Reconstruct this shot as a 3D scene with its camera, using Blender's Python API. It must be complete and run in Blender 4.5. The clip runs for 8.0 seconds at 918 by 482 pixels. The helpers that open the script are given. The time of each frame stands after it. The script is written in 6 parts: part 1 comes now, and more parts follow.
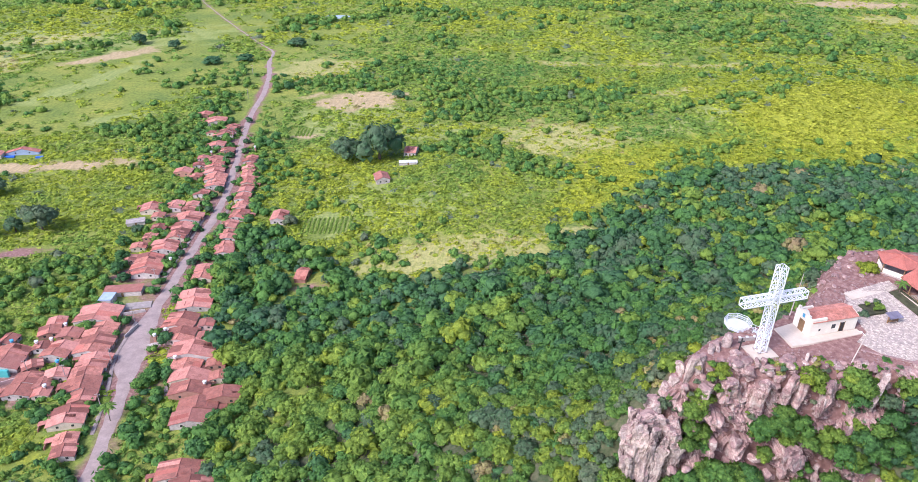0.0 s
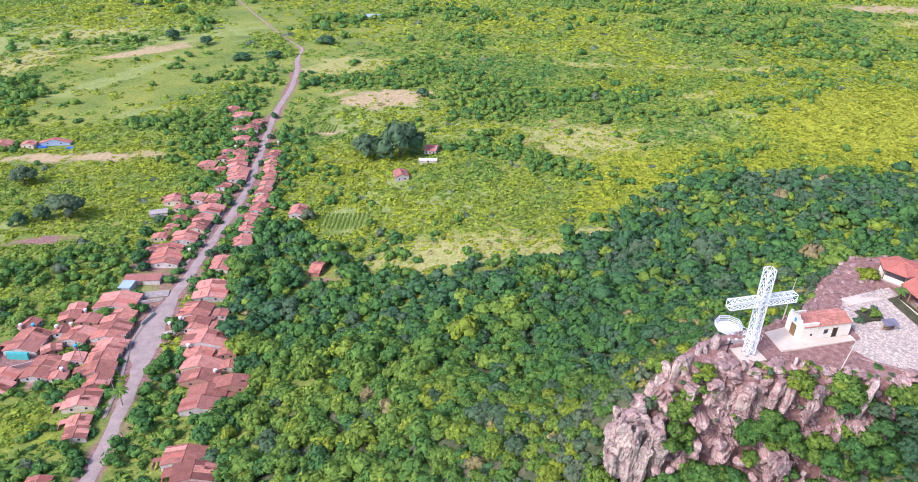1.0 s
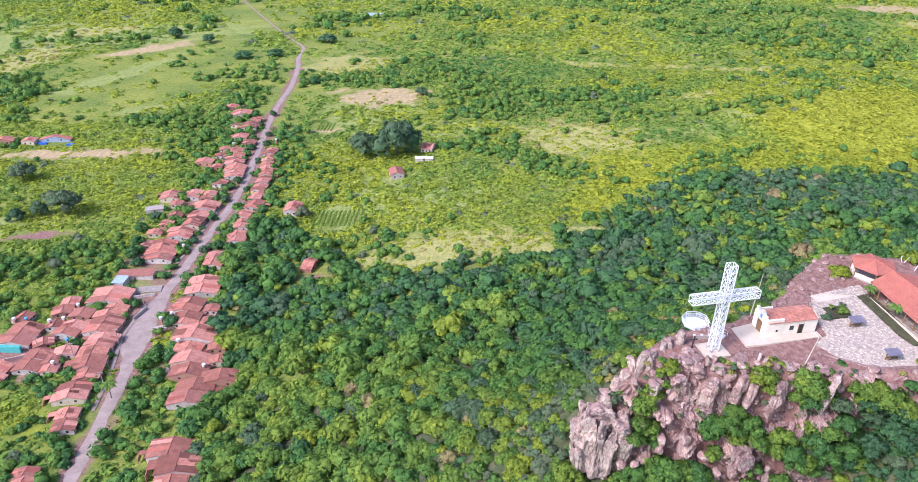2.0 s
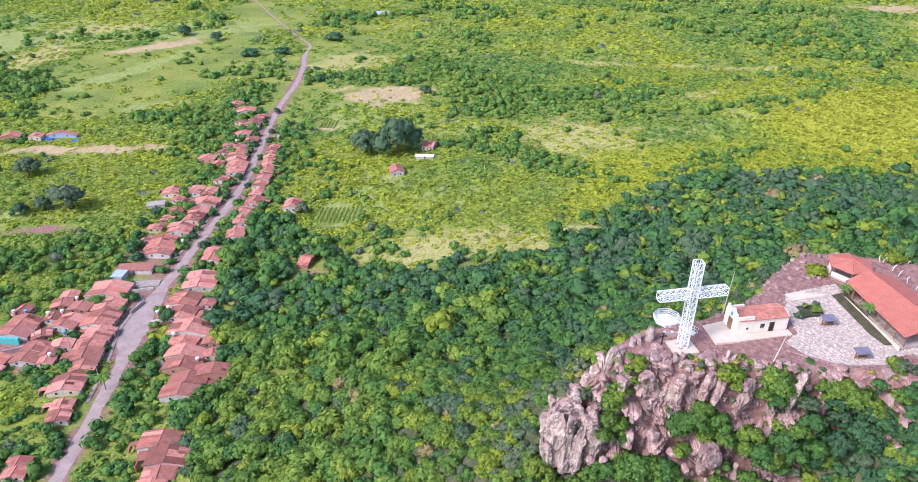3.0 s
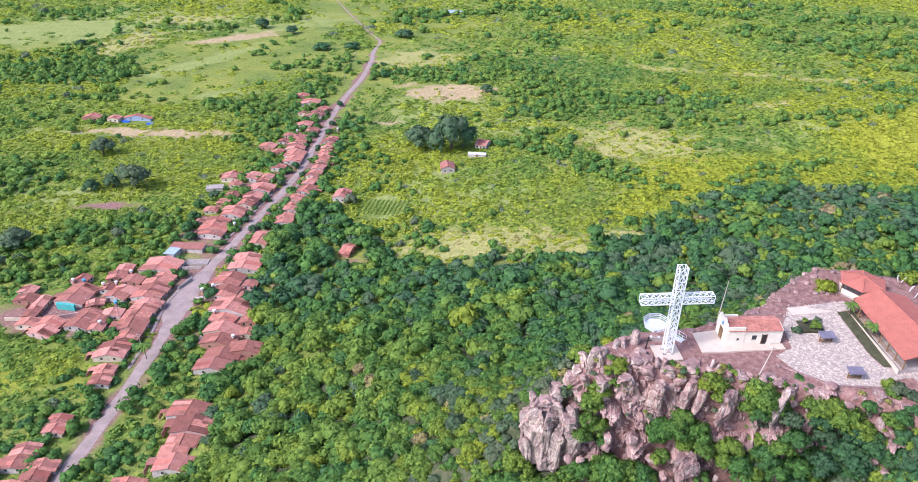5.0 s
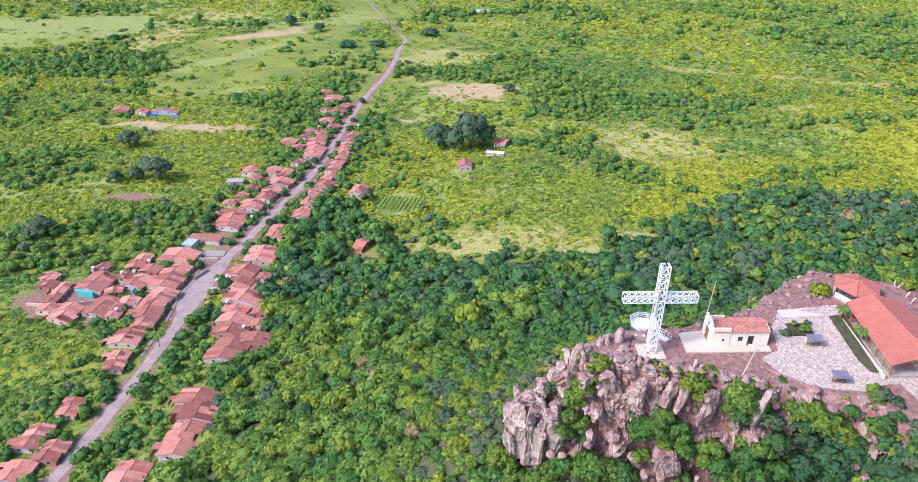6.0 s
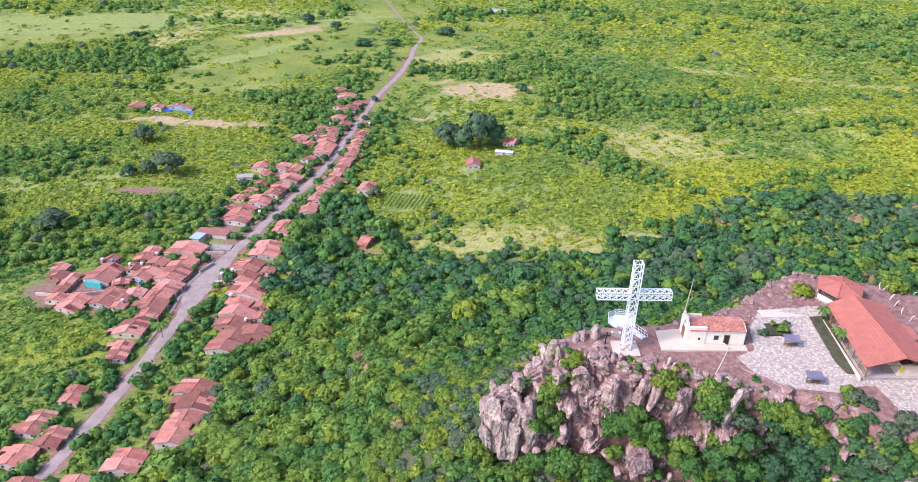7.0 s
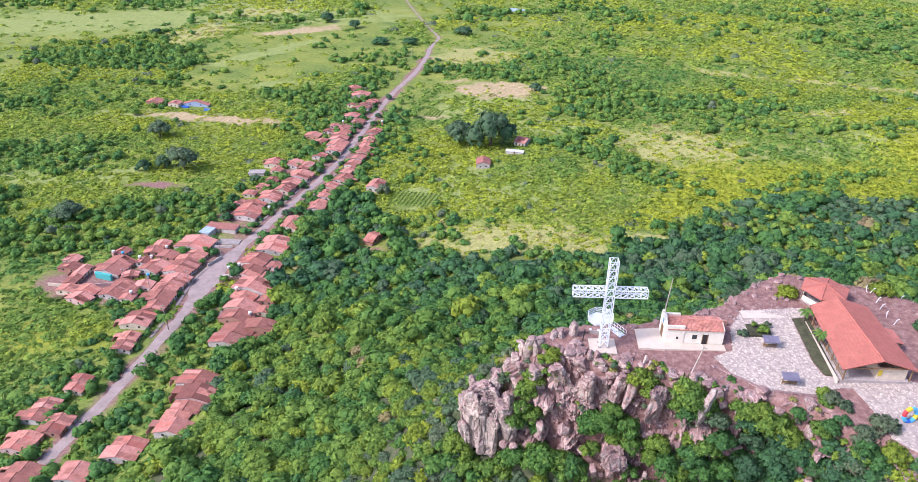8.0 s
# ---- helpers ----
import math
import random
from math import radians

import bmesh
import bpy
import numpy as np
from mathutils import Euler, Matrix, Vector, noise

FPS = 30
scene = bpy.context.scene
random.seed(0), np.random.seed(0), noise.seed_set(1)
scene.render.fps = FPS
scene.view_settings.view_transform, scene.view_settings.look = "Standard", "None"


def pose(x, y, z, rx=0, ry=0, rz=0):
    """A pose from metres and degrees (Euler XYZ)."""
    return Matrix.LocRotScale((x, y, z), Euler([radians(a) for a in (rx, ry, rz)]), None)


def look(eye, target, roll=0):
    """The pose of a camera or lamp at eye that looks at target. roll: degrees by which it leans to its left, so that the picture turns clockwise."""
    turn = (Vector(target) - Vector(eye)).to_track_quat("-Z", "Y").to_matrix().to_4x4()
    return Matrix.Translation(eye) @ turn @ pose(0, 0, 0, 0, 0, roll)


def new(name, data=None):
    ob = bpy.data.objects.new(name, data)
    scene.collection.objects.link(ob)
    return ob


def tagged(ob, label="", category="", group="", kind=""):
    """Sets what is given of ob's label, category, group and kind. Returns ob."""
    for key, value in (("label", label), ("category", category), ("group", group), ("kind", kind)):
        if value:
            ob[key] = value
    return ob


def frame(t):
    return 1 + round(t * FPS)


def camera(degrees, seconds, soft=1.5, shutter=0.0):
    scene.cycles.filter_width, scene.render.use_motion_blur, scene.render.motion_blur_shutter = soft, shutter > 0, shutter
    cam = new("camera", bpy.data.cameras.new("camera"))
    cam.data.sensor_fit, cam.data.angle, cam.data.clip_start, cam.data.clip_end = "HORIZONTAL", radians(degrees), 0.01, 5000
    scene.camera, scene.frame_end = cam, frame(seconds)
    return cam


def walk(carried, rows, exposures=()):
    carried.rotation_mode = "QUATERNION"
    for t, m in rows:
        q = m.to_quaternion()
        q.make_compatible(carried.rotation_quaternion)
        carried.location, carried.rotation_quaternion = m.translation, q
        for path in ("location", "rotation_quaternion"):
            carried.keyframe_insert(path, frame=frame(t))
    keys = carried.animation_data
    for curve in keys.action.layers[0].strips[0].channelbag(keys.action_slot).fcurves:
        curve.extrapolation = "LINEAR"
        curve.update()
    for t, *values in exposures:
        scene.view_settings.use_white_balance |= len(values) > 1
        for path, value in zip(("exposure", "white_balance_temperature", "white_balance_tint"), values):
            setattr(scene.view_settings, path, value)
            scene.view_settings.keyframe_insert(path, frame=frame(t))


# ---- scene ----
cam = camera(65.0, 8.0, soft=0.8)
PATH = [
    (0, (-1.366, 0.177, 182.015), (-1.343, 1.918, 181.03), 0.8),
    (0.5, (2.409, -0.745, 182.035), (2.381, 0.996, 181.051), 0.9),
    (1, (6.568, -1.363, 181.769), (6.507, 0.377, 180.784), 0.9),
    (1.5, (10.543, -1.997, 181.669), (10.469, -0.258, 180.684), 0.9),
    (3, (22.444, -3.64, 181.879), (22.327, -1.906, 180.89), 0.8),
    (3.5, (26.484, -3.93, 181.7), (26.33, -2.198, 180.711), 0.8),
    (4, (30.538, -4.134, 181.757), (30.326, -2.409, 180.767), 0.8),
    (4.5, (34.601, -4.379, 181.686), (34.332, -2.662, 180.697), 0.9),
    (6, (47.041, -4.437, 181.711), (46.646, -2.746, 180.719), 0.9),
    (6.5, (51.172, -4.23, 181.632), (50.742, -2.547, 180.64), 0.9),
    (7, (55.424, -3.964, 181.504), (54.974, -2.288, 180.512), 0.9),
    (7.5, (59.481, -3.571, 181.532), (59.008, -1.901, 180.539), 0.8),
    (8, (63.625, -3.032, 181.437), (63.116, -1.372, 180.443), 0.8),
]
walk(cam, [(t, look(eye, target, roll)) for t, eye, target, roll in PATH], [(0.0, 1.07, 5580, 20), (8.0, 1.07, 5580, 20)])

# ---- light: thin cloud, soft sun from the west ----
SUN_EL, SUN_AZ = 44.0, 232.0  # degrees; azimuth clockwise from +y
world = bpy.data.worlds.new("sky")
scene.world = world
world.use_nodes = True
wn = world.node_tree.nodes
sky = wn.new("ShaderNodeTexSky")
sky.sky_type = "NISHITA"
sky.sun_disc = False
sky.sun_elevation = radians(SUN_EL)
sky.sun_rotation = radians(SUN_AZ)
sky.dust_density = 3.0
wn["Background"].inputs["Strength"].default_value = 0.135
world.node_tree.links.new(sky.outputs["Color"], wn["Background"].inputs["Color"])
sun = new("sun", bpy.data.lights.new("sun", "SUN"))
sun.data.energy = 1.95
sun.data.angle = radians(11.0)
sun.data.color = (1.0, 0.93, 0.82)
_sd = Vector((math.sin(radians(SUN_AZ)) * math.cos(radians(SUN_EL)), math.cos(radians(SUN_AZ)) * math.cos(radians(SUN_EL)), math.sin(radians(SUN_EL))))
sun.matrix_world = look(_sd * 400, (0, 0, 0))


# ---- materials ----
def ramp(nt, fac, stops):
    r = nt.nodes.new("ShaderNodeValToRGB")
    els = r.color_ramp.elements
    while len(els) < len(stops):
        els.new(0.5)
    for e, (p, c) in zip(els, stops):
        e.position, e.color = p, (*c, 1)
    nt.links.new(fac, r.inputs["Fac"])
    return r.outputs["Color"]


def mixc(nt, fac, a, b, blend="MIX"):
    m = nt.nodes.new("ShaderNodeMix")
    m.data_type, m.blend_type = "RGBA", blend
    for sock, v in ((m.inputs[0], fac), (m.inputs[6], a), (m.inputs[7], b)):
        if isinstance(v, (int, float)):
            sock.default_value = v
        elif isinstance(v, tuple):
            sock.default_value = (*v, 1)
        else:
            nt.links.new(v, sock)
    return m.outputs[2]


def math_node(nt, op, a, b=0.0, clamp=False):
    m = nt.nodes.new("ShaderNodeMath")
    m.operation, m.use_clamp = op, clamp
    for sock, v in ((m.inputs[0], a), (m.inputs[1], b)):
        if isinstance(v, (int, float)):
            sock.default_value = v
        else:
            nt.links.new(v, sock)
    return m.outputs[0]


def where(nt, scale=(1, 1, 1), rot=0.0):
    g = nt.nodes.new("ShaderNodeNewGeometry")
    mp = nt.nodes.new("ShaderNodeMapping")
    mp.inputs["Scale"].default_value = scale
    mp.inputs["Rotation"].default_value = (0, 0, radians(rot))
    nt.links.new(g.outputs["Position"], mp.inputs["Vector"])
    return mp.outputs["Vector"]


def noise_tex(nt, scale, detail=4, rough=0.6, stretch=(1, 1, 1), rot=0.0, distortion=0.0):
    n = nt.nodes.new("ShaderNodeTexNoise")
    n.inputs["Scale"].default_value = scale
    n.inputs["Detail"].default_value = detail
    n.inputs["Roughness"].default_value = rough
    n.inputs["Distortion"].default_value = distortion
    nt.links.new(where(nt, stretch, rot), n.inputs["Vector"])
    return n.outputs["Fac"]


def attr(nt, name, kind="GEOMETRY"):
    a = nt.nodes.new("ShaderNodeAttribute")
    a.attribute_name, a.attribute_type = name, kind
    return a.outputs["Fac"]


def start(name, rough=0.9, metal=0.0, spec=0.3):
    m = bpy.data.materials.new(name)
    m.use_nodes = True
    nt = m.node_tree
    b = nt.nodes["Principled BSDF"]
    b.inputs["Roughness"].default_value = rough
    b.inputs["Metallic"].default_value = metal
    b.inputs["Specular IOR Level"].default_value = spec
    return m, nt, b


def bump(nt, b, height, strength=0.4, dist=0.1):
    n = nt.nodes.new("ShaderNodeBump")
    n.inputs["Strength"].default_value = strength
    n.inputs["Distance"].default_value = dist
    nt.links.new(height, n.inputs["Height"])
    nt.links.new(n.outputs["Normal"], b.inputs["Normal"])


def plain(name, c, rough=0.8, metal=0.0, vary=0.25, scale=0.7, fine=9.0, bumps=0.2, spec=0.3):
    """A painted, plastered or metal surface with stains at two scales and a slightly different tone on each object."""
    m, nt, b = start(name, rough, metal, spec)
    dark = tuple(v * (1 - vary) for v in c)
    lite = tuple(min(1, v * (1 + vary * 0.5)) for v in c)
    col = ramp(nt, noise_tex(nt, scale, 5), [(0.3, dark), (0.7, lite)])
    col = mixc(nt, ramp(nt, noise_tex(nt, fine, 3), [(0.35, (0.5,) * 3), (0.75, (0.0,) * 3)]), col, tuple(v * (1 - vary * 1.2) for v in c))
    info = nt.nodes.new("ShaderNodeObjectInfo")
    col = mixc(nt, 1.0, col, ramp(nt, info.outputs["Random"], [(0, (1 - vary * 0.6,) * 3), (1, (1.0,) * 3)]), "MULTIPLY")
    nt.links.new(col, b.inputs["Base Color"])
    bump(nt, b, noise_tex(nt, fine, 4), bumps, 0.05)
    return m


def leaf_material(name):
    m, nt, b = start(name, 0.75, spec=0.15)
    tone = math_node(nt, "ADD", attr(nt, "tint"), attr(nt, "tint", "OBJECT"))
    geo = nt.nodes.new("ShaderNodeNewGeometry")
    isl = geo.outputs["Random Per Island"]
    tone = math_node(nt, "ADD", tone, math_node(nt, "MULTIPLY", math_node(nt, "SUBTRACT", isl, 0.5), 0.08))
    col = ramp(nt, tone, [(0.0, (0.2, 0.24, 0.145)), (0.17, (0.08, 0.18, 0.088)), (0.38, (0.112, 0.245, 0.062)),
                          (0.6, (0.235, 0.34, 0.06)), (0.8, (0.38, 0.415, 0.035)), (0.88, (0.42, 0.44, 0.06)), (0.94, (0.44, 0.39, 0.17)), (1.0, (0.27, 0.21, 0.12))])
    col = mixc(nt, 1.0, col, ramp(nt, isl, [(0.0, (0.78, 0.8, 0.8)), (1.0, (1.2, 1.18, 1.12))]), "MULTIPLY")
    col = mixc(nt, 1.0, col, ramp(nt, noise_tex(nt, 1.7, 5, 0.75), [(0.3, (0.52, 0.55, 0.58)), (0.5, (1.0,) * 3), (0.7, (1.34, 1.3, 1.18))]), "MULTIPLY")
    nt.links.new(col, b.inputs["Base Color"])
    bump(nt, b, noise_tex(nt, 2.2, 5, 0.75), 0.9, 0.4)
    tr = nt.nodes.new("ShaderNodeBsdfTranslucent")
    nt.links.new(col, tr.inputs["Color"])
    mx = nt.nodes.new("ShaderNodeMixShader")
    mx.inputs[0].default_value = 0.38
    nt.links.new(b.outputs[0], mx.inputs[1])
    nt.links.new(tr.outputs[0], mx.inputs[2])
    nt.links.new(mx.outputs[0], nt.nodes["Material Output"].inputs["Surface"])
    return m


def ground_material():
    m, nt, b = start("ground_cover", 0.95, spec=0.1)
    grass = ramp(nt, noise_tex(nt, 0.02, 6, 0.65), [(0.3, (0.12, 0.175, 0.045)), (0.5, (0.19, 0.23, 0.05)), (0.68, (0.265, 0.275, 0.06))])
    grass = mixc(nt, 1.0, grass, ramp(nt, noise_tex(nt, 0.45, 7, 0.8), [(0.34, (0.45, 0.5, 0.5)), (0.5, (0.95,) * 3), (0.66, (1.45, 1.35, 1.15))]), "MULTIPLY")
    wob = math_node(nt, "MULTIPLY", math_node(nt, "SUBTRACT", noise_tex(nt, 0.07, 8, 0.75), 0.5), 2.0)

    def mask(name):
        return ramp(nt, math_node(nt, "ADD", attr(nt, name), math_node(nt, "MULTIPLY", wob, 1.0)), [(0.3, (0,) * 3), (0.8, (1,) * 3)])

    streak = noise_tex(nt, 0.5, 4, 0.6, (1, 0.18, 1), 20)
    # pasture green; its paleness also imitates haze over the far fields
    lush = ramp(nt, streak, [(0.3, (0.19, 0.24, 0.07)), (0.7, (0.31, 0.33, 0.105))])
    dry = ramp(nt, streak, [(0.3, (0.26, 0.26, 0.07)), (0.5, (0.41, 0.365, 0.15)), (0.68, (0.25, 0.275, 0.065))])
    straw = ramp(nt, streak, [(0.3, (0.33, 0.25, 0.13)), (0.7, (0.47, 0.355, 0.21))])
    soil = ramp(nt, noise_tex(nt, 0.8, 6, 0.7), [(0.3, (0.145, 0.075, 0.066)), (0.52, (0.255, 0.142, 0.124)), (0.72, (0.39, 0.26, 0.225))])
    mott = ramp(nt, noise_tex(nt, 0.5, 7, 0.8), [(0.34, (0.55, 0.6, 0.6)), (0.5, (0.97,) * 3), (0.66, (1.3, 1.25, 1.15))])
    lush, dry, straw = (mixc(nt, 1.0, c, mott, "MULTIPLY") for c in (lush, dry, straw))
    col = mixc(nt, mask("lush"), grass, lush)
    col = mixc(nt, math_node(nt, "MULTIPLY", mask("dry"), 0.8), col, dry)
    col = mixc(nt, mask("straw"), col, straw)
    col = mixc(nt, mask("soil"), col, soil)
    gold = ramp(nt, streak, [(0.3, (0.205, 0.235, 0.025)), (0.7, (0.33, 0.335, 0.035))])
    col = mixc(nt, mask("gold"), col, mixc(nt, 1.0, gold, mott, "MULTIPLY"))
    litter = ramp(nt, noise_tex(nt, 0.6, 5, 0.7), [(0.35, (0.045, 0.07, 0.03)), (0.7, (0.14, 0.125, 0.075))])
    col = mixc(nt, mask("wood"), col, litter)
    nt.links.new(col, b.inputs["Base Color"])
    bump(nt, b, noise_tex(nt, 1.2, 6, 0.7), 0.6, 0.4)
    return m


def rock_material(name, tones):
    m, nt, b = start(name, 0.92, spec=0.2)
    col = ramp(nt, noise_tex(nt, 0.22, 6, 0.65, (1, 1, 1.6)), [(0.3, tones[0]), (0.48, tones[1]), (0.6, tones[2]), (0.75, tones[3])])
    strata = noise_tex(nt, 0.55, 6, 0.72, (0.9, 0.9, 1.7), 15, 0.5)
    col = mixc(nt, 1.0, col, ramp(nt, strata, [(0.3, (0.68, 0.64, 0.64)), (0.5, (1.0,) * 3), (0.7, (1.16, 1.13, 1.08))]), "MULTIPLY")
    v = nt.nodes.new("ShaderNodeTexVoronoi")
    v.feature = "DISTANCE_TO_EDGE"
    v.inputs["Scale"].default_value = 0.42
    warp = nt.nodes.new("ShaderNodeTexNoise")
    warp.inputs["Scale"].default_value = 0.5
    nt.links.new(where(nt, (1, 1, 0.6)), warp.inputs["Vector"])
    nt.links.new(mixc(nt, 0.3, where(nt, (1.3, 1.3, 0.6)), warp.outputs["Color"], "ADD"), v.inputs["Vector"])
    crack = ramp(nt, v.outputs["Distance"], [(0.0, (0.0,) * 3), (0.05, (1,) * 3)])
    col = mixc(nt, 1.0, col, mixc(nt, 0.04, (1.0, 1.0, 1.0), crack), "MULTIPLY")
    grey = ramp(nt, noise_tex(nt, 0.6, 6, 0.75), [(0.56, (0,) * 3), (0.7, (0.8,) * 3)])
    col = mixc(nt, grey, col, (0.27, 0.24, 0.23))
    lichen = ramp(nt, noise_tex(nt, 0.9, 7, 0.8, (1, 1, 0.7)), [(0.48, (0,) * 3), (0.6, (0.8,) * 3)])
    col = mixc(nt, lichen, col, (0.55, 0.47, 0.425))
    stain = ramp(nt, noise_tex(nt, 0.5, 6, 0.75, (1.6, 1.6, 0.5)), [(0.36, (0.7,) * 3), (0.46, (0,) * 3)])
    col = mixc(nt, stain, col, (0.12, 0.085, 0.085))
    fract = ramp(nt, noise_tex(nt, 0.9, 5, 0.65, (1.3, 1.3, 0.75), 30, 1.2), [(0.475, (0,) * 3), (0.5, (0.6,) * 3), (0.525, (0,) * 3)])
    col = mixc(nt, fract, col, (0.15, 0.10, 0.10))
    geo = nt.nodes.new("ShaderNodeNewGeometry")
    sep = nt.nodes.new("ShaderNodeSeparateXYZ")
    nt.links.new(geo.outputs["Normal"], sep.inputs[0])
    dust = ramp(nt, math_node(nt, "ADD", sep.outputs[2], math_node(nt, "MULTIPLY", noise_tex(nt, 0.35, 5, 0.7), 0.6)), [(0.86, (0,) * 3), (1.06, (0.7,) * 3)])
    col = mixc(nt, dust, col, (0.285, 0.175, 0.165))
    info = nt.nodes.new("ShaderNodeObjectInfo")
    col = mixc(nt, 1.0, col, ramp(nt, info.outputs["Random"], [(0, (0.85, 0.83, 0.83)), (1, (1.12, 1.1, 1.07))]), "MULTIPLY")
    nt.links.new(col, b.inputs["Base Color"])
    h = math_node(nt, "ADD", math_node(nt, "MULTIPLY", strata, 0.4), math_node(nt, "ADD", noise_tex(nt, 2.2, 6, 0.7), math_node(nt, "MULTIPLY", crack, 0.06)))
    bump(nt, b, h, 0.9, 0.35)
    return m


def roof_material(name, a, c, dirt):
    """Clay tile: fine rows, sooty and pale patches."""
    m, nt, b = start(name, 0.85, spec=0.2)
    info = nt.nodes.new("ShaderNodeObjectInfo")
    col = ramp(nt, noise_tex(nt, 0.5, 6, 0.7), [(0.3, a), (0.7, c)])
    col = mixc(nt, 1.0, col, ramp(nt, info.outputs["Random"], [(0, (0.58, 0.52, 0.5)), (0.35, (0.84, 0.78, 0.74)), (0.7, (1.0, 0.95, 0.9)), (1, (1.14, 1.12, 1.06))]), "MULTIPLY")
    col = mixc(nt, ramp(nt, noise_tex(nt, 0.7, 7, 0.8), [(0.46, (0,) * 3), (0.66, (dirt,) * 3)]), col, (0.17, 0.085, 0.07))
    col = mixc(nt, 1.0, col, ramp(nt, noise_tex(nt, 5.0, 3, 0.7), [(0.3, (0.78,) * 3), (0.7, (1.12,) * 3)]), "MULTIPLY")
    tc = nt.nodes.new("ShaderNodeTexCoord")
    w = nt.nodes.new("ShaderNodeTexWave")
    w.bands_direction = "Y"
    w.inputs["Scale"].default_value = 1.3
    w.inputs["Distortion"].default_value = 0.6
    nt.links.new(tc.outputs["Object"], w.inputs["Vector"])
    col = mixc(nt, 1.0, col, ramp(nt, w.outputs["Fac"], [(0.0, (0.86,) * 3), (0.6, (1.04,) * 3)]), "MULTIPLY")
    nt.links.new(col, b.inputs["Base Color"])
    bump(nt, b, w.outputs["Fac"], 0.5, 0.08)
    return m


GROUND = ground_material()
LEAF = leaf_material("foliage")
BARK = plain("bark", (0.16, 0.12, 0.09), 0.95)
ROCK = rock_material("pink_rock", [(0.19, 0.112, 0.11), (0.34, 0.21, 0.2), (0.49, 0.345, 0.315), (0.64, 0.52, 0.46)])
ROCK_PALE = rock_material("pale_rock", [(0.23, 0.165, 0.16), (0.41, 0.31, 0.285), (0.56, 0.445, 0.395), (0.68, 0.58, 0.505)])
DIRT_ROAD = plain("dirt_road", (0.45, 0.345, 0.315), 0.95, vary=0.3, scale=0.25, fine=1.5)
CONCRETE = plain("pale_concrete", (0.46, 0.39, 0.36), 0.9, vary=0.35, scale=0.6, fine=3.0)
DUSTY = plain("dusty_cement", (0.4, 0.315, 0.29), 0.95, vary=0.4, scale=0.5, fine=2.5)
MORTAR = plain("plaza_mortar", (0.47, 0.38, 0.335), 0.95, vary=0.4, scale=1.2, fine=4.0)
BED_SOIL = plain("garden_cover", (0.095, 0.095, 0.05), 0.95, vary=0.5, scale=0.8, fine=3.0)
TERRACE = plain("cream_terrace", (0.6, 0.495, 0.4), 0.85, vary=0.15, scale=0.6, fine=3.0)
STONE_SLAB = plain("paving_stone", (0.86, 0.69, 0.575), 0.9, vary=0.5, scale=2.2, fine=6.0)
WHITE_WALL = plain("white_limewash", (0.86, 0.775, 0.645), 0.85, vary=0.16, scale=0.8, fine=4.0)
WHITE_STEEL = plain("white_steel", (0.80, 0.80, 0.84), 0.45, vary=0.08, spec=0.5)
GREY_MESH = plain("grey_steel_deck", (0.62, 0.64, 0.68), 0.6, vary=0.15)
WOOD = plain("brown_wood", (0.30, 0.18, 0.09), 0.8, vary=0.35, scale=2.0)
POLE_WOOD = plain("pale_pole_wood", (0.52, 0.44, 0.39), 0.85, vary=0.2)
DARK = plain("doorway_shade", (0.035, 0.03, 0.03), 0.6)
DARK_STEEL = plain("dark_iron", (0.05, 0.045, 0.045), 0.6)
GLASS_DARK = plain("window_dark", (0.05, 0.055, 0.06), 0.15, spec=0.6)
ROOF_HALL = roof_material("salmon_tile", (0.47, 0.16, 0.128), (0.57, 0.215, 0.172), 0.3)
ROOF_OLD = roof_material("weathered_tile", (0.42, 0.165, 0.125), (0.62, 0.285, 0.23), 0.7)
ROOF_DARK = roof_material("old_brown_tile", (0.24, 0.095, 0.08), (0.40, 0.17, 0.135), 0.8)
ROOF_FARM = roof_material("village_tile", (0.47, 0.2, 0.165), (0.64, 0.31, 0.26), 0.45)
ROOF_PURPLE = plain("grey_violet_sheet", (0.20, 0.18, 0.24), 0.6, vary=0.25)
WALLS = [plain("plaster_white", (0.69, 0.6, 0.56), 0.9, vary=0.4), plain("plaster_cream", (0.70, 0.58, 0.45), 0.9), plain("plaster_pink", (0.66, 0.45, 0.42), 0.9),
         plain("brick_raw", (0.46, 0.24, 0.18), 0.95), plain("plaster_blue", (0.38, 0.46, 0.62), 0.9)]
TURQUOISE = plain("turquoise_paint", (0.10, 0.46, 0.44), 0.8)
BLUE = plain("blue_sheet", (0.05, 0.16, 0.62), 0.5)
YELLOW = plain("yellow_vinyl", (0.75, 0.55, 0.04), 0.45)
SKY_BLUE = plain("light_blue_vinyl", (0.12, 0.45, 0.75), 0.45)
RED = plain("red_vinyl", (0.62, 0.06, 0.07), 0.45)
WHITE_PAINT = plain("white_paint", (0.80, 0.78, 0.76), 0.8)
WATER, _nt, _b = start("pond_water", 0.05, spec=0.5)
_b.inputs["Base Color"].default_value = (0.35, 0.4, 0.45, 1)
bump(_nt, _b, noise_tex(_nt, 0.8, 3), 0.1, 0.1)


